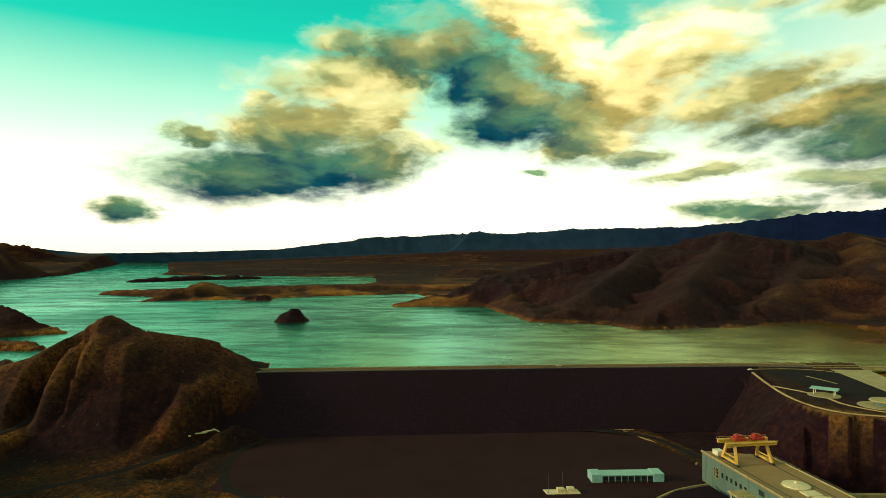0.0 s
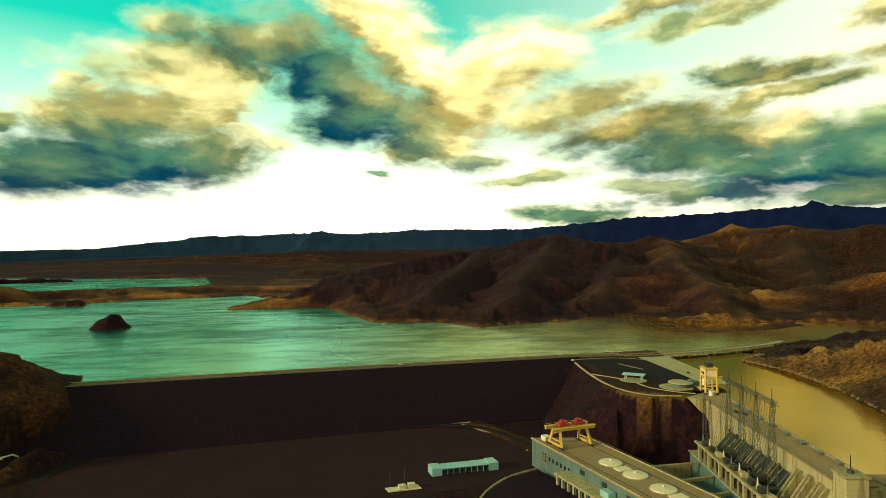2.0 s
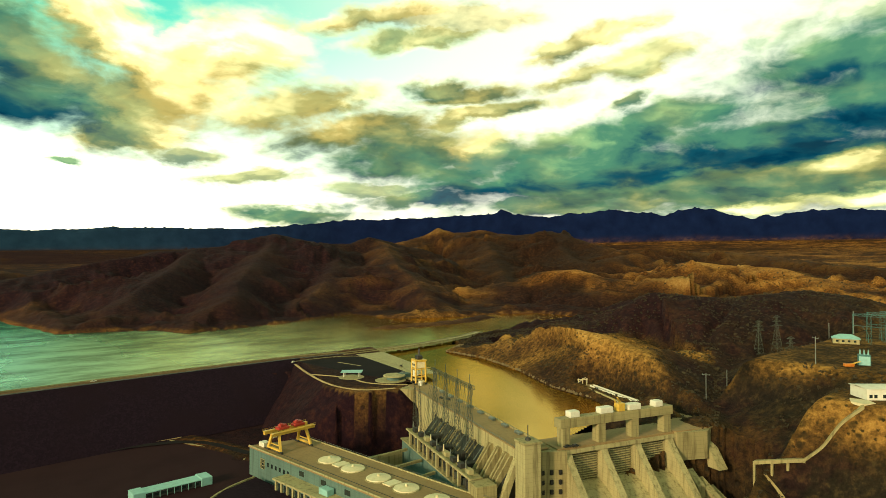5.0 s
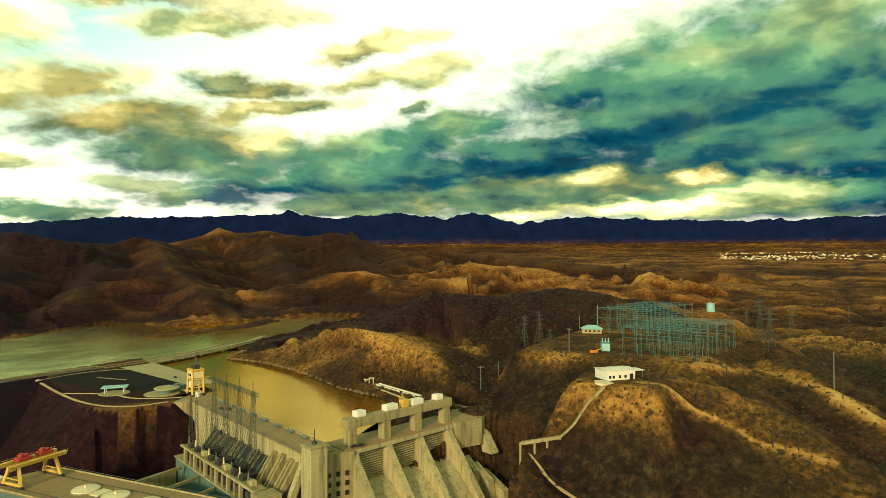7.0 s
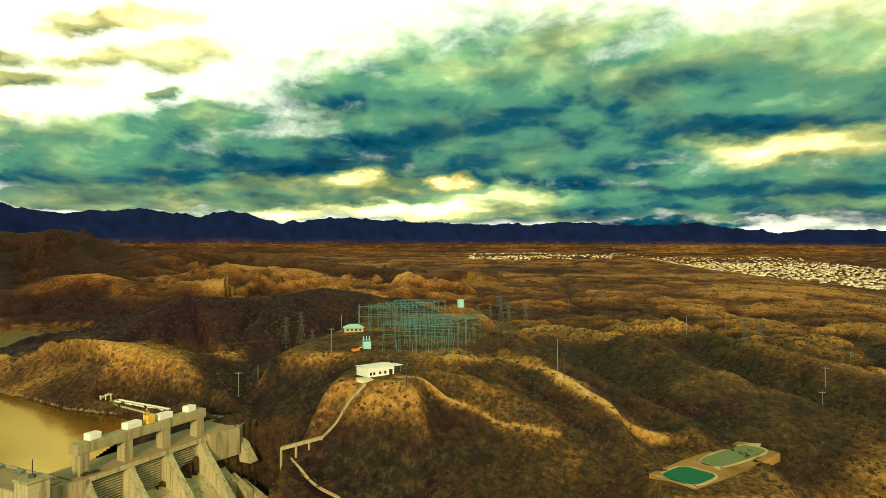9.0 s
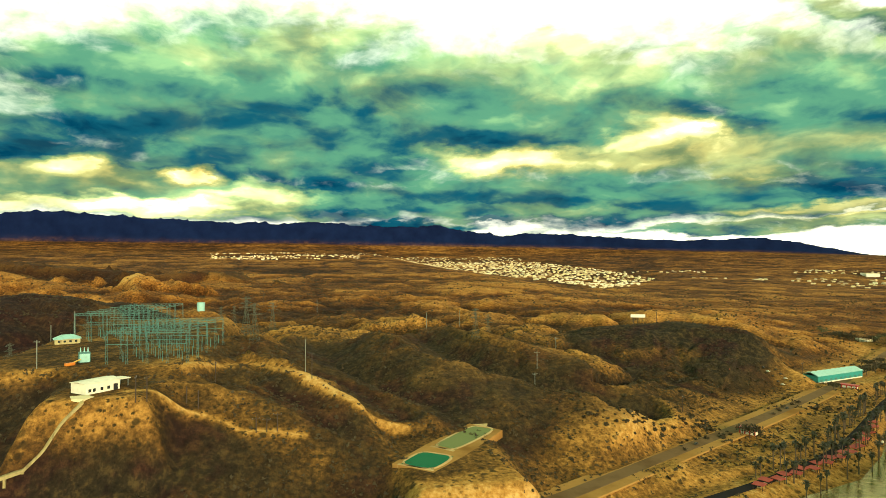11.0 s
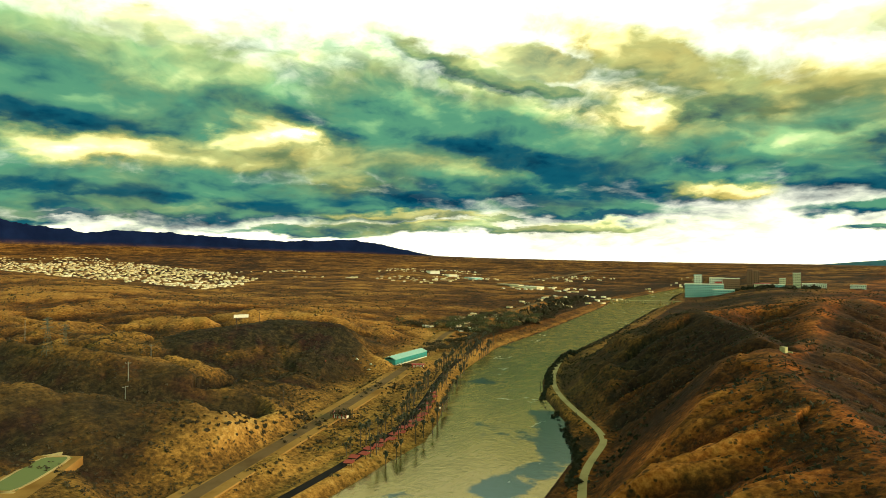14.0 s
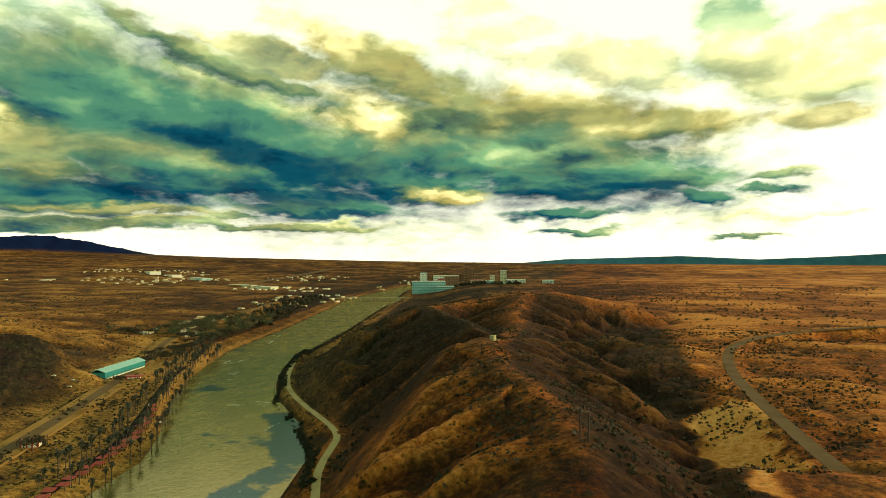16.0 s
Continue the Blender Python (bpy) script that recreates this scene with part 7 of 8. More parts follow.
# ---- along the highway ----
hall = thing("long_hall", heading(562, -572, 10, 168), "long teal metal hall with a pale ridged roof", "building")
part("wall", block(-9, 9, 0, 84, 0, 8), plain("hall_steel", (0.02, 0.26, 0.26), 0.5, vary=0.2), hall)
part("roof", profile([(0, 0)] * 0 or [(-9.6, 8), (0, 11.5), (9.6, 8), (9.6, 8.5), (0, 12.1), (-9.6, 8.5)], 0, 85), AQUA, hall).matrix_basis = Matrix(((0, 1, 0, 0), (1, 0, 0, -0.5), (0, 0, 1, 0), (0, 0, 0, 1)))
part("plinth", block(9.0, 9.2, 1, 83, 0, 1.6), WHITE, hall, "white band at the foot of the wall")
for i in range(9):
    part("bay_door", block(8.8, 9.12, 4 + i * 9, 8 + i * 9, 0, 4.2), TEAL, hall)
    part("roof_light", block(-6, -3, 4 + i * 9, 8 + i * 9, 9.9, 10.7), WHITE, hall)


def ticket_kiosk(m, w):
    o = thing("kiosk", m, "small white kiosk with a red roof beside the highway", "kiosk", "roadside kiosks")
    part("wall", block(-w, w, -3, 3, 0, 4), WHITE, o)
    part("roof", prism([(-w - 1.5, -4), (w + 1.5, -4), (w + 1.5, 4), (-w - 1.5, 4)], 4, 5), RED, o)
    for i in range(4):
        x = -w + 0.4 + i * (2 * w - 0.8) / 3
        part("column", block(x - 0.5, x + 0.5, -3.3, -3.0, 0, 4), RED, o)
    return o


ticket_kiosk(heading(413, -360, 9.8, 150), 6)
ticket_kiosk(heading(524, -585, 9.8, 150), 7)
sign = thing("billboard", heading(705, -446, ground_z(705, -446), 120), "white billboard on thin posts", "sign")
part("board", block(-9, 9, -0.3, 0.3, 9, 13), WHITE, sign)
for x in (-6, 0, 6):
    part("post", bar((x, 0, -1), (x, 0, 9), 0.5), WOOD, sign)
hut = thing("relay_hut", heading(88, -472, ground_z(88, -472), 20) @ Matrix.Scale(0.62, 4), "small pale relay hut on the ridge", "hut")
part("wall", block(-3, 3, -3, 3, -1, 5.5, bevel=0.1), CONCRETE_PALE, hut)
part("pad", block(-7, 5, -5, -3.4, -1, 0.5), CONCRETE_PALE, hut)
fence_row = thing("orange_barrier", heading(566, -470, ground_z(566, -470), 100), "row of orange barriers at the foot of the dark hill", "barrier")
for i in range(5):
    part("panel", block(-0.2, 0.2, i * 4, i * 4 + 3.2, 0, 1.6), RED, fence_row)


def car(m, mat, label):
    o = thing("car", m, label, "car", "parked cars")
    b = block(-0.9, 0.9, -2.2, 2.2, 0.35, 1.0, bevel=0.12)
    block(-0.78, 0.78, -1.3, 1.2, 1.0, 1.55, b, 0.2)
    part("body", b, mat, o)
    part("windows", block(-0.8, 0.8, -1.15, 1.05, 1.05, 1.42), GLASS, o)
    for sx in (-1, 1):
        for y in (-1.4, 1.4):
            part("wheel", bar((sx * 0.7, y, 0.34), (sx * 0.95, y, 0.34), 0.68, sides=10), STEEL_DARK, o)
    return o


w1 = car(heading(277, 556, 47.25, 70), WHITE, "white car parked on the plateau")
d1 = car(heading(345, 470, 47.25, 20), STEEL_DARK, "dark car parked beside the apron")
copy_thing(d1, INTAKE @ pose(6, 128, 47.05))
copy_thing(d1, INTAKE @ pose(9, 122, 47.05))
copy_thing(w1, heading(108, 577, 47.3, 85))
copy_thing(d1, heading(268, 213, 46.7, 106))
copy_thing(d1, heading(272, 211, 46.7, 106))
for i in range(9):
    x, y = 548 + (i % 5) * 7 + 3 * (i // 5), -522 - (i // 5) * 13
    copy_thing(d1 if i % 3 else w1, heading(x, y, ground_z(x, y) + 0.05, 80 + 20 * (i % 3)))
for i, (x, y) in enumerate(((386, -462), (390, -468), (395, -474), (430, -500), (492, -612))):
    copy_thing(w1 if i % 2 else d1, heading(x, y, ground_z(x, y) + 0.3, 140))
for x, y in ((398, -300), (470, -452), (590, -672)):
    copy_thing(d1, heading(x, y, 10.35, 152))

# ---- palms and trees ----
PALM_LEAF = plain("palm_leaf", (0.032, 0.034, 0.013), 0.7, vary=0.4, scale=0.5)
LEAF = plain("tree_leaf", (0.06, 0.068, 0.018), 0.75, vary=0.5, scale=0.6)
LEAF_DRY = plain("dry_leaf", (0.22, 0.12, 0.025), 0.75, vary=0.4, scale=0.6)
SCRUB = plain("scrub_leaf", (0.048, 0.036, 0.013), 0.85, vary=0.5, scale=0.2)
BARK = plain("bark", (0.10, 0.07, 0.045), 0.9, vary=0.3)


def palm(m, h, seed):
    g = np.random.default_rng(seed)
    o = thing("palm_tree", m, "tall fan palm with a shaggy dark crown", "tree", "palms along the park road")
    t = bmesh.new()
    disc(0, 0, 0.42, 0.28, -0.5, h * 0.5, 7, t)
    disc(0, 0, 0.28, 0.24, h * 0.5, h, 7, t)
    part("trunk", t, BARK, o)
    c = bmesh.new()
    for i in range(34):
        a, up = g.random() * math.tau, 1.1 - 1.9 * (i / 34) + 0.2 * g.random()
        d = Vector((math.cos(a), math.sin(a), 0))
        s = Vector((-d.y, d.x, 0)) * (0.35 + 0.25 * g.random())
        p0 = Vector((0, 0, h))
        length = 2.4 + g.random() * 0.9
        p1 = p0 + (d * math.cos(up) + Vector((0, 0, math.sin(up)))) * length * 0.55
        p2 = p1 + (d * math.cos(up - 0.9) + Vector((0, 0, math.sin(up - 0.9)))) * length * 0.5
        v = [c.verts.new(q) for q in (p0, p1 - s, p2, p1 + s)]
        c.faces.new(v)
    for i in range(10):
        a = g.random() * math.tau
        d = Vector((math.cos(a), math.sin(a), 0)) * 0.7
        v = [c.verts.new(q) for q in (Vector((0, 0, h - 0.2)), Vector((0, 0, h - 1)) + d, Vector((0, 0, h - 3.2 - g.random())) + d * 0.9)]
        c.faces.new(v)
    part("crown", c, PALM_LEAF, o)
    return o


def tree(m, h, wide, mat, label, seed, group="park trees"):
    g = np.random.default_rng(seed)
    o = thing("tree", m, label, "tree", group)
    t = bmesh.new()
    disc(0, 0, 0.35, 0.22, -0.5, h * 0.4, 7, t)
    limbs = []
    for i in range(5):
        a = math.tau * (i + g.random() * 0.6) / 5
        e = Vector((math.cos(a) * wide * 0.5, math.sin(a) * wide * 0.5, h * (0.62 + 0.2 * g.random())))
        bar((0, 0, h * 0.36), e, 0.24, t, sides=5)
        limbs.append(e)
    part("trunk", t, BARK, o)
    c = bmesh.new()
    limbs.append(Vector((0, 0, h * 0.8)))
    for i in range(240):
        b = limbs[i % len(limbs)]
        q = Vector(g.normal(size=3))
        q = b + Vector((q.x * wide * 0.20, q.y * wide * 0.20, q.z * h * 0.12))
        n = Vector(g.normal(size=3)).normalized()
        u = n.orthogonal().normalized() * (0.5 + 0.7 * g.random())
        w = n.cross(u).normalized() * (0.5 + 0.6 * g.random())
        v = [c.verts.new(p) for p in (q - u, q - w * 0.8, q + u, q + w)]
        c.faces.new(v)
    part("crown", c, mat, o)
    return o


palms = [palm(heading(300 - 20, -300, -60, 0), h, 30 + i) for i, h in enumerate((9, 11, 13))]
g = np.random.default_rng(8)
pr = [Vector(p) for p in PALM_ROAD[1:7]]
spots = []
for k, (a, b) in enumerate(zip(pr[:-1], pr[1:])):
    d = (b - a)
    n = Vector((d.y, -d.x, 0)).normalized()
    count = int(d.length / 7.5)
    for i in range(count):
        for side in (-8, 9, 22):
            if g.random() < (0.78 if side < 20 else 0.4):
                p = a + d * ((i + g.random() * 0.6) / count) + n * (side + 4 * (g.random() - 0.5))
                spots.append((p.x, p.y))
zs = heights(spots)
for i, ((x, y), z) in enumerate(zip(spots, zs)):
    if i < 3:
        palms[i].matrix_world = heading(x, y, float(z), 40 * i)
    else:
        copy_thing(palms[i % 3], heading(x, y, float(z), 57 * i) @ Matrix.Scale(1.0 + 0.4 * g.random(), 4))

kinds = [tree(heading(0, -300, -80, 0), 12, 12, LEAF, "rounded green tree in the riverside park", 60), tree(heading(0, -300, -80, 0), 9, 10, SCRUB, "dark bushy tree near the river", 61),
         tree(heading(0, -300, -80, 0), 13, 12, LEAF_DRY, "yellowing autumn tree in the park", 62)]
tree_spots = []
for i in range(210):
    u, v = g.random(), g.random()
    x, y = 690 + 190 * u + 60 * v - 40, -905 - 380 * v + 30 * u
    tree_spots.append((x, y, 0 if g.random() < 0.5 else (1 if g.random() < 0.75 else 2)))
for i in range(70):
    u = g.random()
    a = (np.interp(u, [0, 0.4, 0.7, 1], [560, 640, 700, 900]), np.interp(u, [0, 0.4, 0.7, 1], [-690, -880, -1150, -1850]))
    tree_spots.append((a[0] + g.normal() * 10 + 14, a[1] + g.normal() * 12, 1))
for i in range(7):
    u = g.random()
    tree_spots.append((np.interp(u, [0, 0.3, 0.6, 1], [345, 440, 540, 640]) + g.normal() * 5 + 22, np.interp(u, [0, 0.3, 0.6, 1], [-280, -445, -640, -830]) + g.normal() * 6, 1))
zs = heights([s[:2] for s in tree_spots])
used = set()
for i, ((x, y, kind), z) in enumerate(zip(tree_spots, zs)):
    m = heading(x, y, float(max(z, 0.6)), 71 * i)
    if kind not in used:
        kinds[kind].matrix_world = m
        used.add(kind)
    else:
        copy_thing(kinds[kind], m @ Matrix.Scale(0.7 + 0.6 * g.random(), 4))

AWNING = plain("red_awning", (0.36, 0.05, 0.03), 0.7, vary=0.3)
ramada = None
for i in range(22):
    u = i / 21
    x = np.interp(u, [0, 0.3, 0.6, 1], [316, 334, 356, 410]) + 3 * (i % 2)
    y = np.interp(u, [0, 0.3, 0.6, 1], [-288, -350, -408, -492])
    m = heading(x + 6, y, ground_z(x + 6, y), 150 + 9 * (i % 4))
    if ramada is None:
        ramada = thing("picnic_ramada", m, "small picnic ramada with a faded red roof", "shelter", "riverside ramadas")
        part("roof", prism([(-3.4, -3), (3.4, -3), (3.4, 3), (-3.4, 3)], [2.6] * 4, [2.8, 2.8, 3.4, 3.4]), AWNING, ramada)
        for sx in (-1, 1):
            for sy in (-1, 1):
                part("post", bar((sx * 2.8, sy * 2.4, -0.5), (sx * 2.8, sy * 2.4, 2.7), 0.25), WOOD, ramada)
        part("table", block(-1.2, 1.2, -0.5, 0.5, 0.3, 0.8), CONCRETE, ramada)
    else:
        copy_thing(ramada, m)

# ---- houses and the far town ----
def small_house(m, w, d, h, wall, roof, label, group):
    o = thing("house", m, label, "house", group)
    part("wall", block(-w / 2, w / 2, -d / 2, d / 2, -2, h), wall, o)
    part("roof", profile([(-d / 2 - 0.6, h), (0, h + 1.8), (d / 2 + 0.6, h)], -w / 2 - 0.6, w / 2 + 0.6), roof, o)
    part("door", block(-0.6, 0.6, -d / 2 - 0.08, -d / 2 + 0.1, 0, 2.1), DARK, o)
    for x in (-w * 0.3, w * 0.3):
        part("window", block(x - 1, x + 1, -d / 2 - 0.08, -d / 2 + 0.1, 1, 2.2), GLASS, o)
    return o


ROOF_PALE = plain("pale_roof", (0.72, 0.62, 0.38), 0.8, vary=0.2)
ROOF_TAN = plain("tan_roof", (0.40, 0.26, 0.12), 0.8, vary=0.2)


def squeezed(x, y, z):
    a = [float(q) for q in squeeze(np.array(x, float), np.array(y, float), np.array(z, float))]
    return a, math.hypot(a[0], a[1]) / math.hypot(x, y)


homes = [small_house(Matrix(), 15, 9, 3.6, WHITE, ROOF_PALE, "cream house with a pale roof in the town", "town houses"), small_house(Matrix(), 12, 9, 3.8, CREAM, WHITE, "white stucco house in the town", "town houses"),
         small_house(Matrix(), 17, 10, 3.8, CREAM, ROOF_TAN, "tan-roofed house in the town", "town houses")]
TOWN = [(4600, -900), (3600, -1000), (2768, -1130), (1955, -1120), (2080, -1300), (2653, -1768), (3600, -2000), (4875, -2094), (4900, -1300)]
spots = []
while len(spots) < 1150:
    x, y = g.uniform(1900, 4900), g.uniform(-2150, -850)
    x, y = round(x / 30) * 30 + g.normal() * 5, round(y / 34) * 34 + g.normal() * 5
    if inside(np.array([x]), np.array([y]), TOWN)[0] > 0 and g.random() < 1.15 - x / 6500:
        spots.append((x, y))
while len(spots) < 1400:
    b, r = g.uniform(84, 97), g.uniform(3300, 5200)
    x, y = r * math.sin(radians(b)), r * math.cos(radians(b))
    if r > 3700 + (b - 84) * 25 and bumps(np.array([x / 260]), np.array([y / 260]), 5)[0] > -0.15:
        spots.append((x, y))
while len(spots) < 1620:
    b, r = g.uniform(97, 112), g.uniform(4800, 6500)
    spots.append((r * math.sin(radians(b)), r * math.cos(radians(b))))
while len(spots) < 1670:
    u, v = g.random(), g.random()
    spots.append((705 + 150 * u + 60 * v, -930 - 330 * v))
while len(spots) < 1960:
    x, y = g.uniform(800, 3300), g.uniform(-3900, -1500)
    if x > 560 - y * 0.15 and bumps(np.array([x / 330]), np.array([y / 330]), 9)[0] > 0.1:
        spots.append((x, y))
zs = heights(spots)
order = sorted(range(len(spots)), key=lambda i: math.hypot(*spots[i]))
verts, faces = [], []
for rank, i in enumerate(order):
    x, y = spots[i]
    (sx, sy, sz), f = squeezed(x, y, float(zs[i]))
    turn = (12 + (i % 3) * 90 + 8 * g.random())
    if rank < 210:
        m = heading(sx, sy, sz, turn) @ Matrix.Scale(f, 4)
        if rank < 3:
            homes[rank].matrix_world = m
        else:
            copy_thing(homes[int(g.integers(0, 3))], m)
    else:
        w, d, h = f * g.uniform(3.5, 8.5), f * g.uniform(3, 5.5), f * g.uniform(2.6, 4.6)
        c, s = math.cos(radians(turn)), math.sin(radians(turn))
        o = len(verts)
        for px, py, pz in ((-w, -d, -2), (w, -d, -2), (w, d, -2), (-w, d, -2), (-w, -d, h), (w, -d, h), (w, d, h), (-w, d, h), (-w, 0, h + 2 * f), (w, 0, h + 2 * f)):
            verts.append((sx + px * c - py * s, sy + px * s + py * c, sz + pz))
        faces += [tuple(o + q for q in fc) for fc in ((0, 1, 5, 4), (1, 2, 6, 9, 5), (2, 3, 7, 6), (3, 0, 4, 8, 7), (4, 5, 9, 8), (6, 7, 8, 9))]
data = bpy.data.meshes.new("far_houses")
data.from_pydata(verts, [], faces)


def make_town():
    k = material("town_walls")
    rnd = k.add("ShaderNodeNewGeometry").outputs["Random Per Island"]
    c = k.ramp(rnd, [(0.0, (0.80, 0.70, 0.42)), (0.35, (0.62, 0.48, 0.25)), (0.7, (0.30, 0.19, 0.09)), (1.0, (0.82, 0.76, 0.55))])
    return finish(k, c, 0.8)


data.materials.append(make_town())
tagged(new("far_houses", data), "far pale houses of the desert town", "houses", kind="stuff")


def long_building(name, x, y, bearing, w, d, h, wall, roof, label):
    (sx, sy, sz), f = squeezed(x, y, ground_z(x, y))
    o = thing(name, heading(sx, sy, sz, bearing) @ Matrix.Scale(f, 4), label, "building")
    part("wall", block(-w / 2, w / 2, -d / 2, d / 2, -3, h), wall, o)
    part("roof", block(-w / 2 - 1, w / 2 + 1, -d / 2 - 1, d / 2 + 1, h, h + 1), roof, o)
    n = max(3, int(w / 12))
    for i in range(n):
        x0 = -w / 2 + (i + 0.25) * w / n
        part("bay", block(x0, x0 + w / n * 0.5, -d / 2 - 0.2, -d / 2 + 0.2, 0, h * 0.7), GLASS, o)
    return o


long_building("hangar", 2614, -3063, 40, 180, 60, 14, WHITE, ROOF_PALE, "long white airport hangar")
long_building("hangar", 2250, -2800, 40, 130, 50, 11, WHITE, ROOF_PALE, "low white airport hangar")
long_building("hangar", 1980, -2650, 30, 150, 40, 10, AQUA, WHITE, "pale airport terminal building")
long_building("warehouse", 1400, -2300, 20, 120, 40, 8, CREAM, WHITE, "low cream warehouse near the river")
long_building("warehouse", 1560, -2380, 20, 160, 30, 7, CREAM, ROOF_PALE, "long low pale warehouse")
runway = [squeezed(x, y, ground_z(x, y) + 1.5)[0] for x, y in ((1580, -2300), (1700, -2800), (1850, -3400), (2050, -4300))]
tagged(part("runway", strip(runway, 55, smooth=8), ASPHALT_OLD), "long grey runway on the plain", "runway", kind="structure")


# ---- casino hotels by the river ----
def tower_block(x, y, bearing, w, d, h, wall, label, floors, cols, crown=None, name="hotel_tower"):
    z = ground_z(x, y)
    o = thing(name, heading(x, y, z, bearing), label, "hotel", "riverside hotels")
    part("wall", block(-w / 2, w / 2, -d / 2, d / 2, -6, h, bevel=0.3), wall, o)
    part("parapet", block(-w / 2 - 0.5, w / 2 + 0.5, -d / 2 - 0.5, d / 2 + 0.5, h, h + 2), crown or wall, o)
    pane = None
    for i in range(floors):
        for j in range(cols):
            if pane is None:
                pane = part("window", block(-w / cols * 0.26, w / cols * 0.26, -0.3, 0.3, 0, h / floors * 0.36), GLASS, o)
                pane.matrix_basis = pose(-w / 2 + w / cols * 0.5, d / 2 + 0.05, h / floors * 0.3)
            else:
                shared("window", pane, o, pose(-w / 2 + (j + 0.5) * w / cols, d / 2 + 0.05, h * (i + 0.3) / floors))
    return o


BROWN = plain("brown_cladding", (0.26, 0.12, 0.05), 0.6, vary=0.2)
tower_block(682, -2301, -16, 128, 40, 43, AQUA, "wide teal glass hotel block by the river", 7, 18, WHITE)
tower_block(722, -2362, -17, 28, 28, 76, WHITE, "tall white hotel tower by the river", 10, 5, AQUA)
tower_block(655, -2361, -16, 50, 28, 58, WHITE, "white slab hotel with a dark facade", 8, 8, CREAM)
tower_block(607, -2363, -14, 56, 30, 46, BROWN, "brown hotel block framed in white", 6, 9, WHITE)
tower_block(558, -2416, -13, 17, 20, 68, BROWN, "slender brown hotel tower", 10, 3, BROWN)
tower_block(535, -2411, -12, 18, 20, 58, BROWN, "stepped brown hotel tower", 8, 3, BROWN)
tower_block(449, -2398, -11, 20, 20, 30, CREAM, "small cream hotel tower by the river", 5, 4, WHITE)
tower_block(407, -2406, -10, 24, 22, 50, CREAM, "tall cream hotel tower by the river", 9, 4, WHITE)
tower_block(355, -2404, -8, 72, 24, 13, WHITE, "low white hotel wing beside a tower", 3, 12, WHITE, "hotel_wing")
tower_block(616, -2299, -15, 70, 30, 14, AQUA, "low teal casino hall", 2, 9, WHITE, "casino_hall")
tower_block(503, -2347, -12, 50, 36, 14, CREAM, "low cream casino hall", 2, 7, RED, "casino_hall")
tower_block(232, -2409, -6, 44, 24, 10, WHITE, "low white riverside motel", 2, 8, WHITE, "motel")
tower_block(464, -2344, -11, 60, 30, 9, AQUA, "low pale casino hall", 2, 8, WHITE, "casino_hall")
sign = thing("casino_sign", heading(636, -2309, ground_z(636, -2309) + 12, -15), "bright red casino sign on a roof", "sign")
part("panel", block(-12, 12, -1, 1, 28, 34), RED, sign)
part("post", block(-1, 1, -1, 1, -12, 28), STEEL, sign)
river_bridge = thing("river_bridge", Matrix(), "low road bridge over the river far downstream", "bridge")
part("deck", strip([(912, -1932, 9.5), (850, -1956, 9.5), (780, -1983, 9.5), (672, -2024, 9.5)], 12, thick=1.6), CONCRETE, river_bridge)
for u in (0.15, 0.35, 0.55, 0.75, 0.92):
    x, y = 912 - 240 * u, -1932 - 92 * u
    part("pier", block(x - 2, x + 2, y - 5, y + 5, -3, 8.4), CONCRETE, river_bridge)

# ---- scrub ----
def scrub(name, spots, size, mat, label, leaves=7):
    """Low desert bushes, each a clump of small leaves."""
    q = np.random.default_rng(len(spots))
    z = heights(spots)
    n = len(spots)
    p = np.column_stack([np.array(spots), z])[:, None, :]
    s = (size * (0.45 + 0.9 * q.random(n)))[:, None, None]
    mid = p + s * (q.random((n, leaves, 3)) * (1.3, 1.3, 0.7) - (0.65, 0.65, 0.0))
    a = q.normal(size=(n, leaves, 3)) * s * 0.34
    b = q.normal(size=(n, leaves, 3)) * s * 0.34
    v = np.stack([mid - a, mid - b, mid + a, mid + b], 2).reshape(-1, 3)
    x, y, zz = squeeze(v[:, 0], v[:, 1], v[:, 2])
    f = np.arange(len(v)).reshape(-1, 4)
    return tagged(sheet(name, np.column_stack([x, y, zz]), f, mat), label, "scrub", kind="stuff")


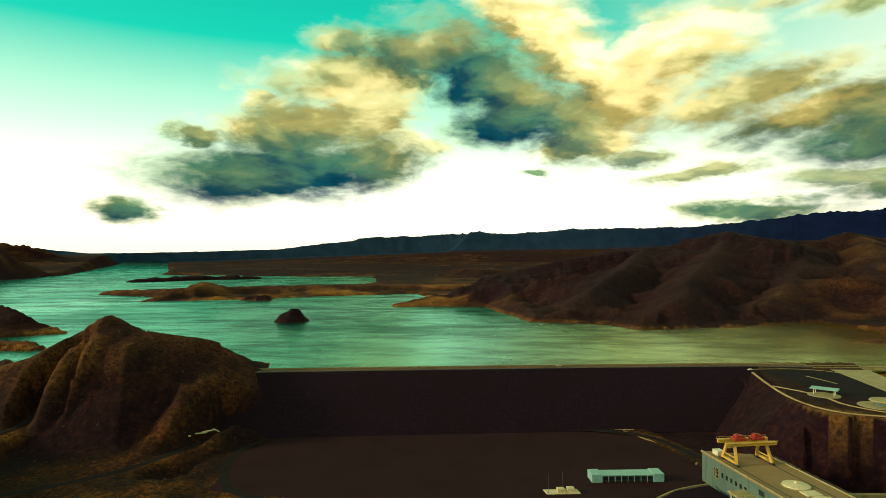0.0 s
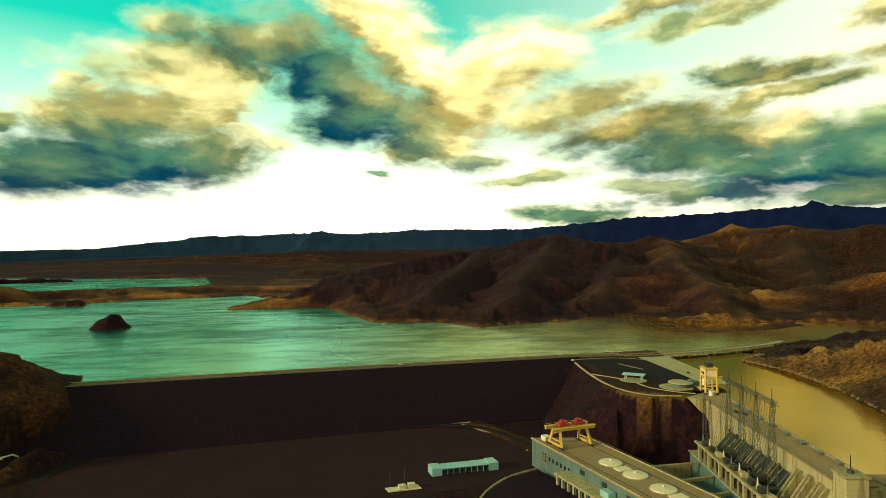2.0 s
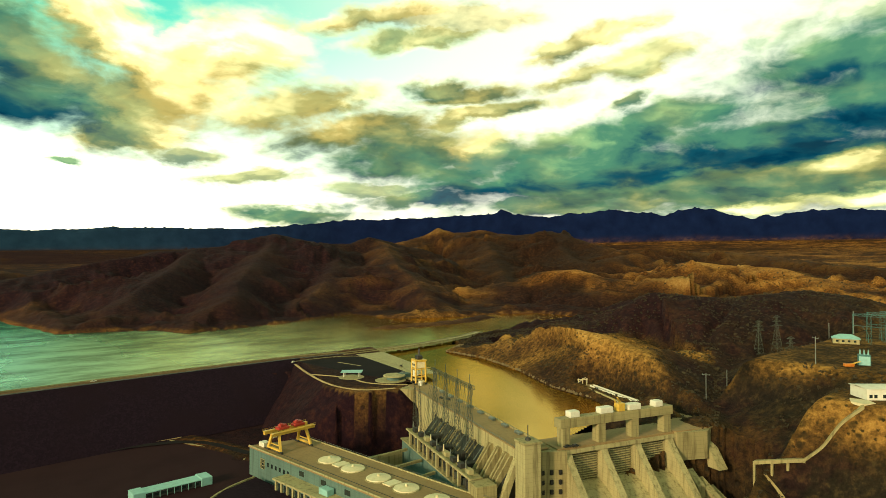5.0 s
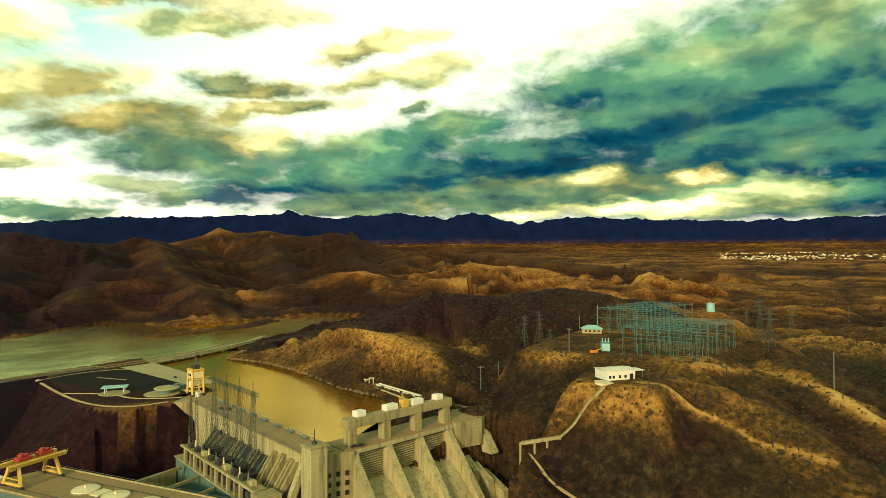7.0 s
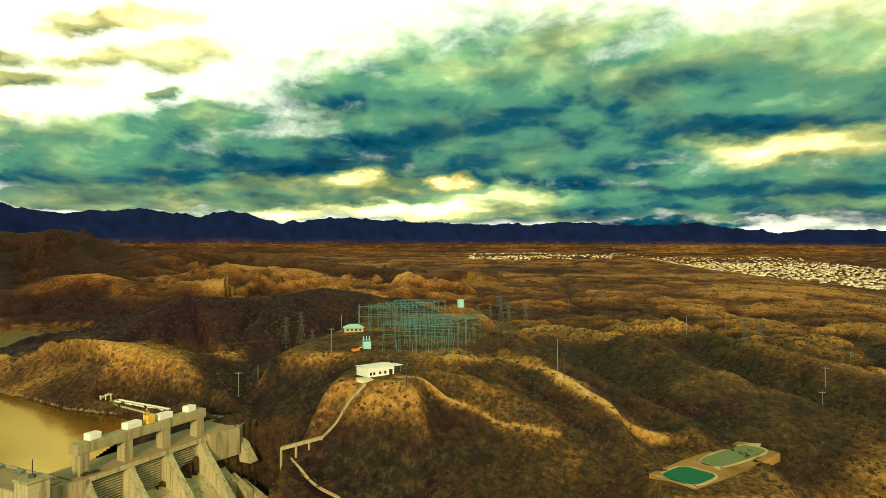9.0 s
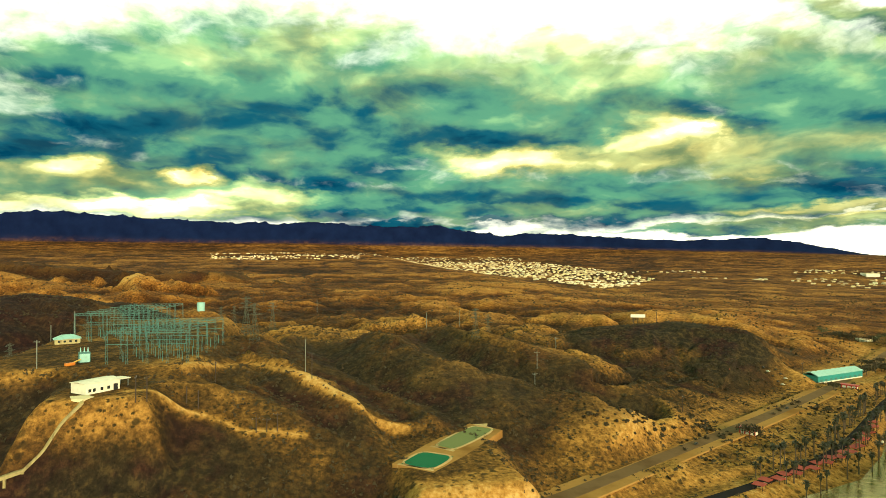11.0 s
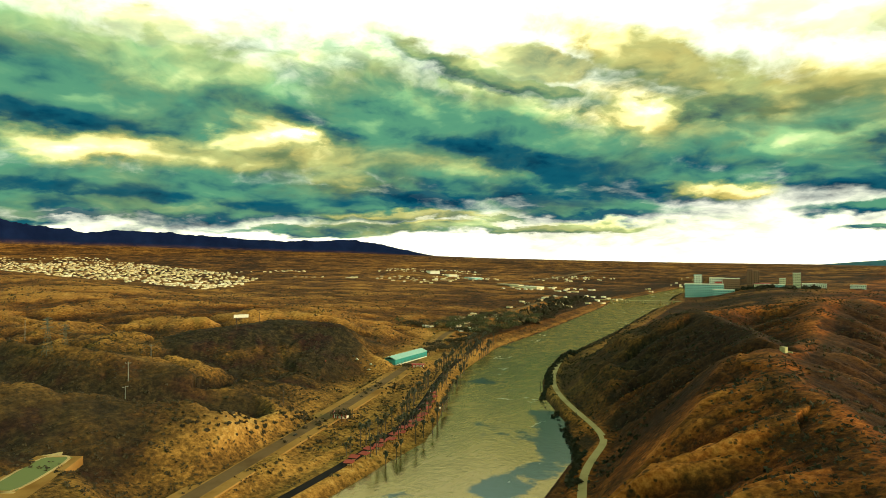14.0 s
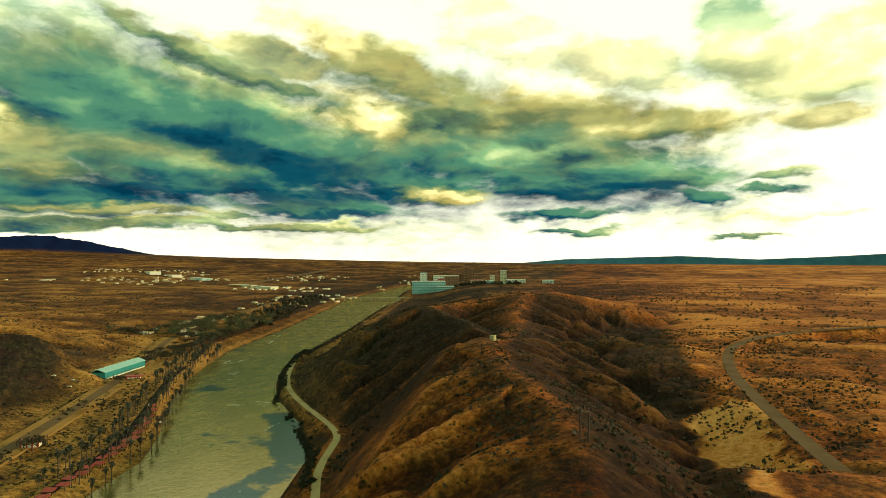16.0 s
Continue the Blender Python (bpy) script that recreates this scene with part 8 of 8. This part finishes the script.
def scatter(count, b0, b1, r0, r1, seed, keep):
    q = np.random.default_rng(seed)
    b, r = np.radians(q.uniform(b0, b1, count)), np.sqrt(q.uniform(r0 * r0, r1 * r1, count))
    x, y = r * np.sin(b), r * np.cos(b)
    d, v = along(x, y, RIVER_LINE)
    ok = (d - v[..., 0] > 9) & (inside(x, y, LAKE_SHORE) < -3) & (inside(x, y, FOREBAY_SHORE) < -3) & (inside(x, y, PLATEAU) < 0)
    for line, width in ROADS:
        ok &= along(x, y, line)[0] > width * 0.7
    for cx, cy, px, py, pz in YARDS:
        ok &= (np.abs(x - cx) > px) | (np.abs(y - cy) > py)
    ok &= keep(x, y)
    return np.column_stack([x, y])[ok]


def wild(x, y):
    return ~((y > 230) & (y < 600) & (x > -150) & (x < 330)) & (bumps(x / 45, y / 45, 3) + 0.5 * bumps(x / 14, y / 14, 8) > -0.25)


scrub("desert_scrub", scatter(46000, 40, 200, 230, 900, 1, wild), 1.25, SCRUB, "dark desert scrub scattered over the slopes")
scrub("desert_scrub", scatter(20000, 60, 200, 900, 2400, 2, wild), 2.6, SCRUB, "far dark scrub on the plain", 4)
scrub("desert_scrub", scatter(1500, -42, -8, 300, 760, 4, wild), 1.0, SCRUB, "scattered scrub on the dark hill")
q = np.random.default_rng(12)
bank = []
right = [(190, -351), (222, -424), (268, -484), (336, -560), (352, -604), (402, -696), (446, -830), (506, -1125), (690, -1872), (880, -2640)]
for a, b in zip(right[:-1], right[1:]):
    a, b = np.array(a, float), np.array(b, float)
    length = float(np.hypot(*(b - a)))
    n = np.array([b[1] - a[1], a[0] - b[0]]) / length
    for _ in range(int(length * (0.8 if a[1] > -900 else 0.3))):
        bank.append(a + (b - a) * q.random() + n * (1.5 + abs(q.normal()) * 3.5))
scrub("bank_thicket", np.array(bank), 2.2, SCRUB, "dense dark green thicket along the river bank", 22)
grove = [(330 + 420 * q.random(), -2300 - 60 * q.random()) for _ in range(70)]
for _ in range(170):
    u = q.random()
    grove.append((np.interp(u, [0, 0.35, 0.7, 1], [665, 780, 900, 960]) + abs(q.normal()) * 45 + 6, -1080 - 900 * u + q.normal() * 20))
scrub("far_grove", np.array(grove), 9.0, SCRUB, "dark green trees along the far river bank", 26)
wash = []
for cx, cy, rx, ry, k in ((430, -330, 40, 22, 60), (480, -260, 30, 60, 70), (560, -430, 50, 30, 60), (470, -480, 20, 60, 50), (410, -250, 16, 50, 60), (180, -420, 14, 40, 40), (560, -900, 30, 90, 80)):
    wash += [(cx + q.normal() * rx * 0.5, cy + q.normal() * ry * 0.5) for _ in range(k)]
scrub("wash_bushes", np.array(wash), 1.8, SCRUB, "dark green bushes in the dry washes", 16)
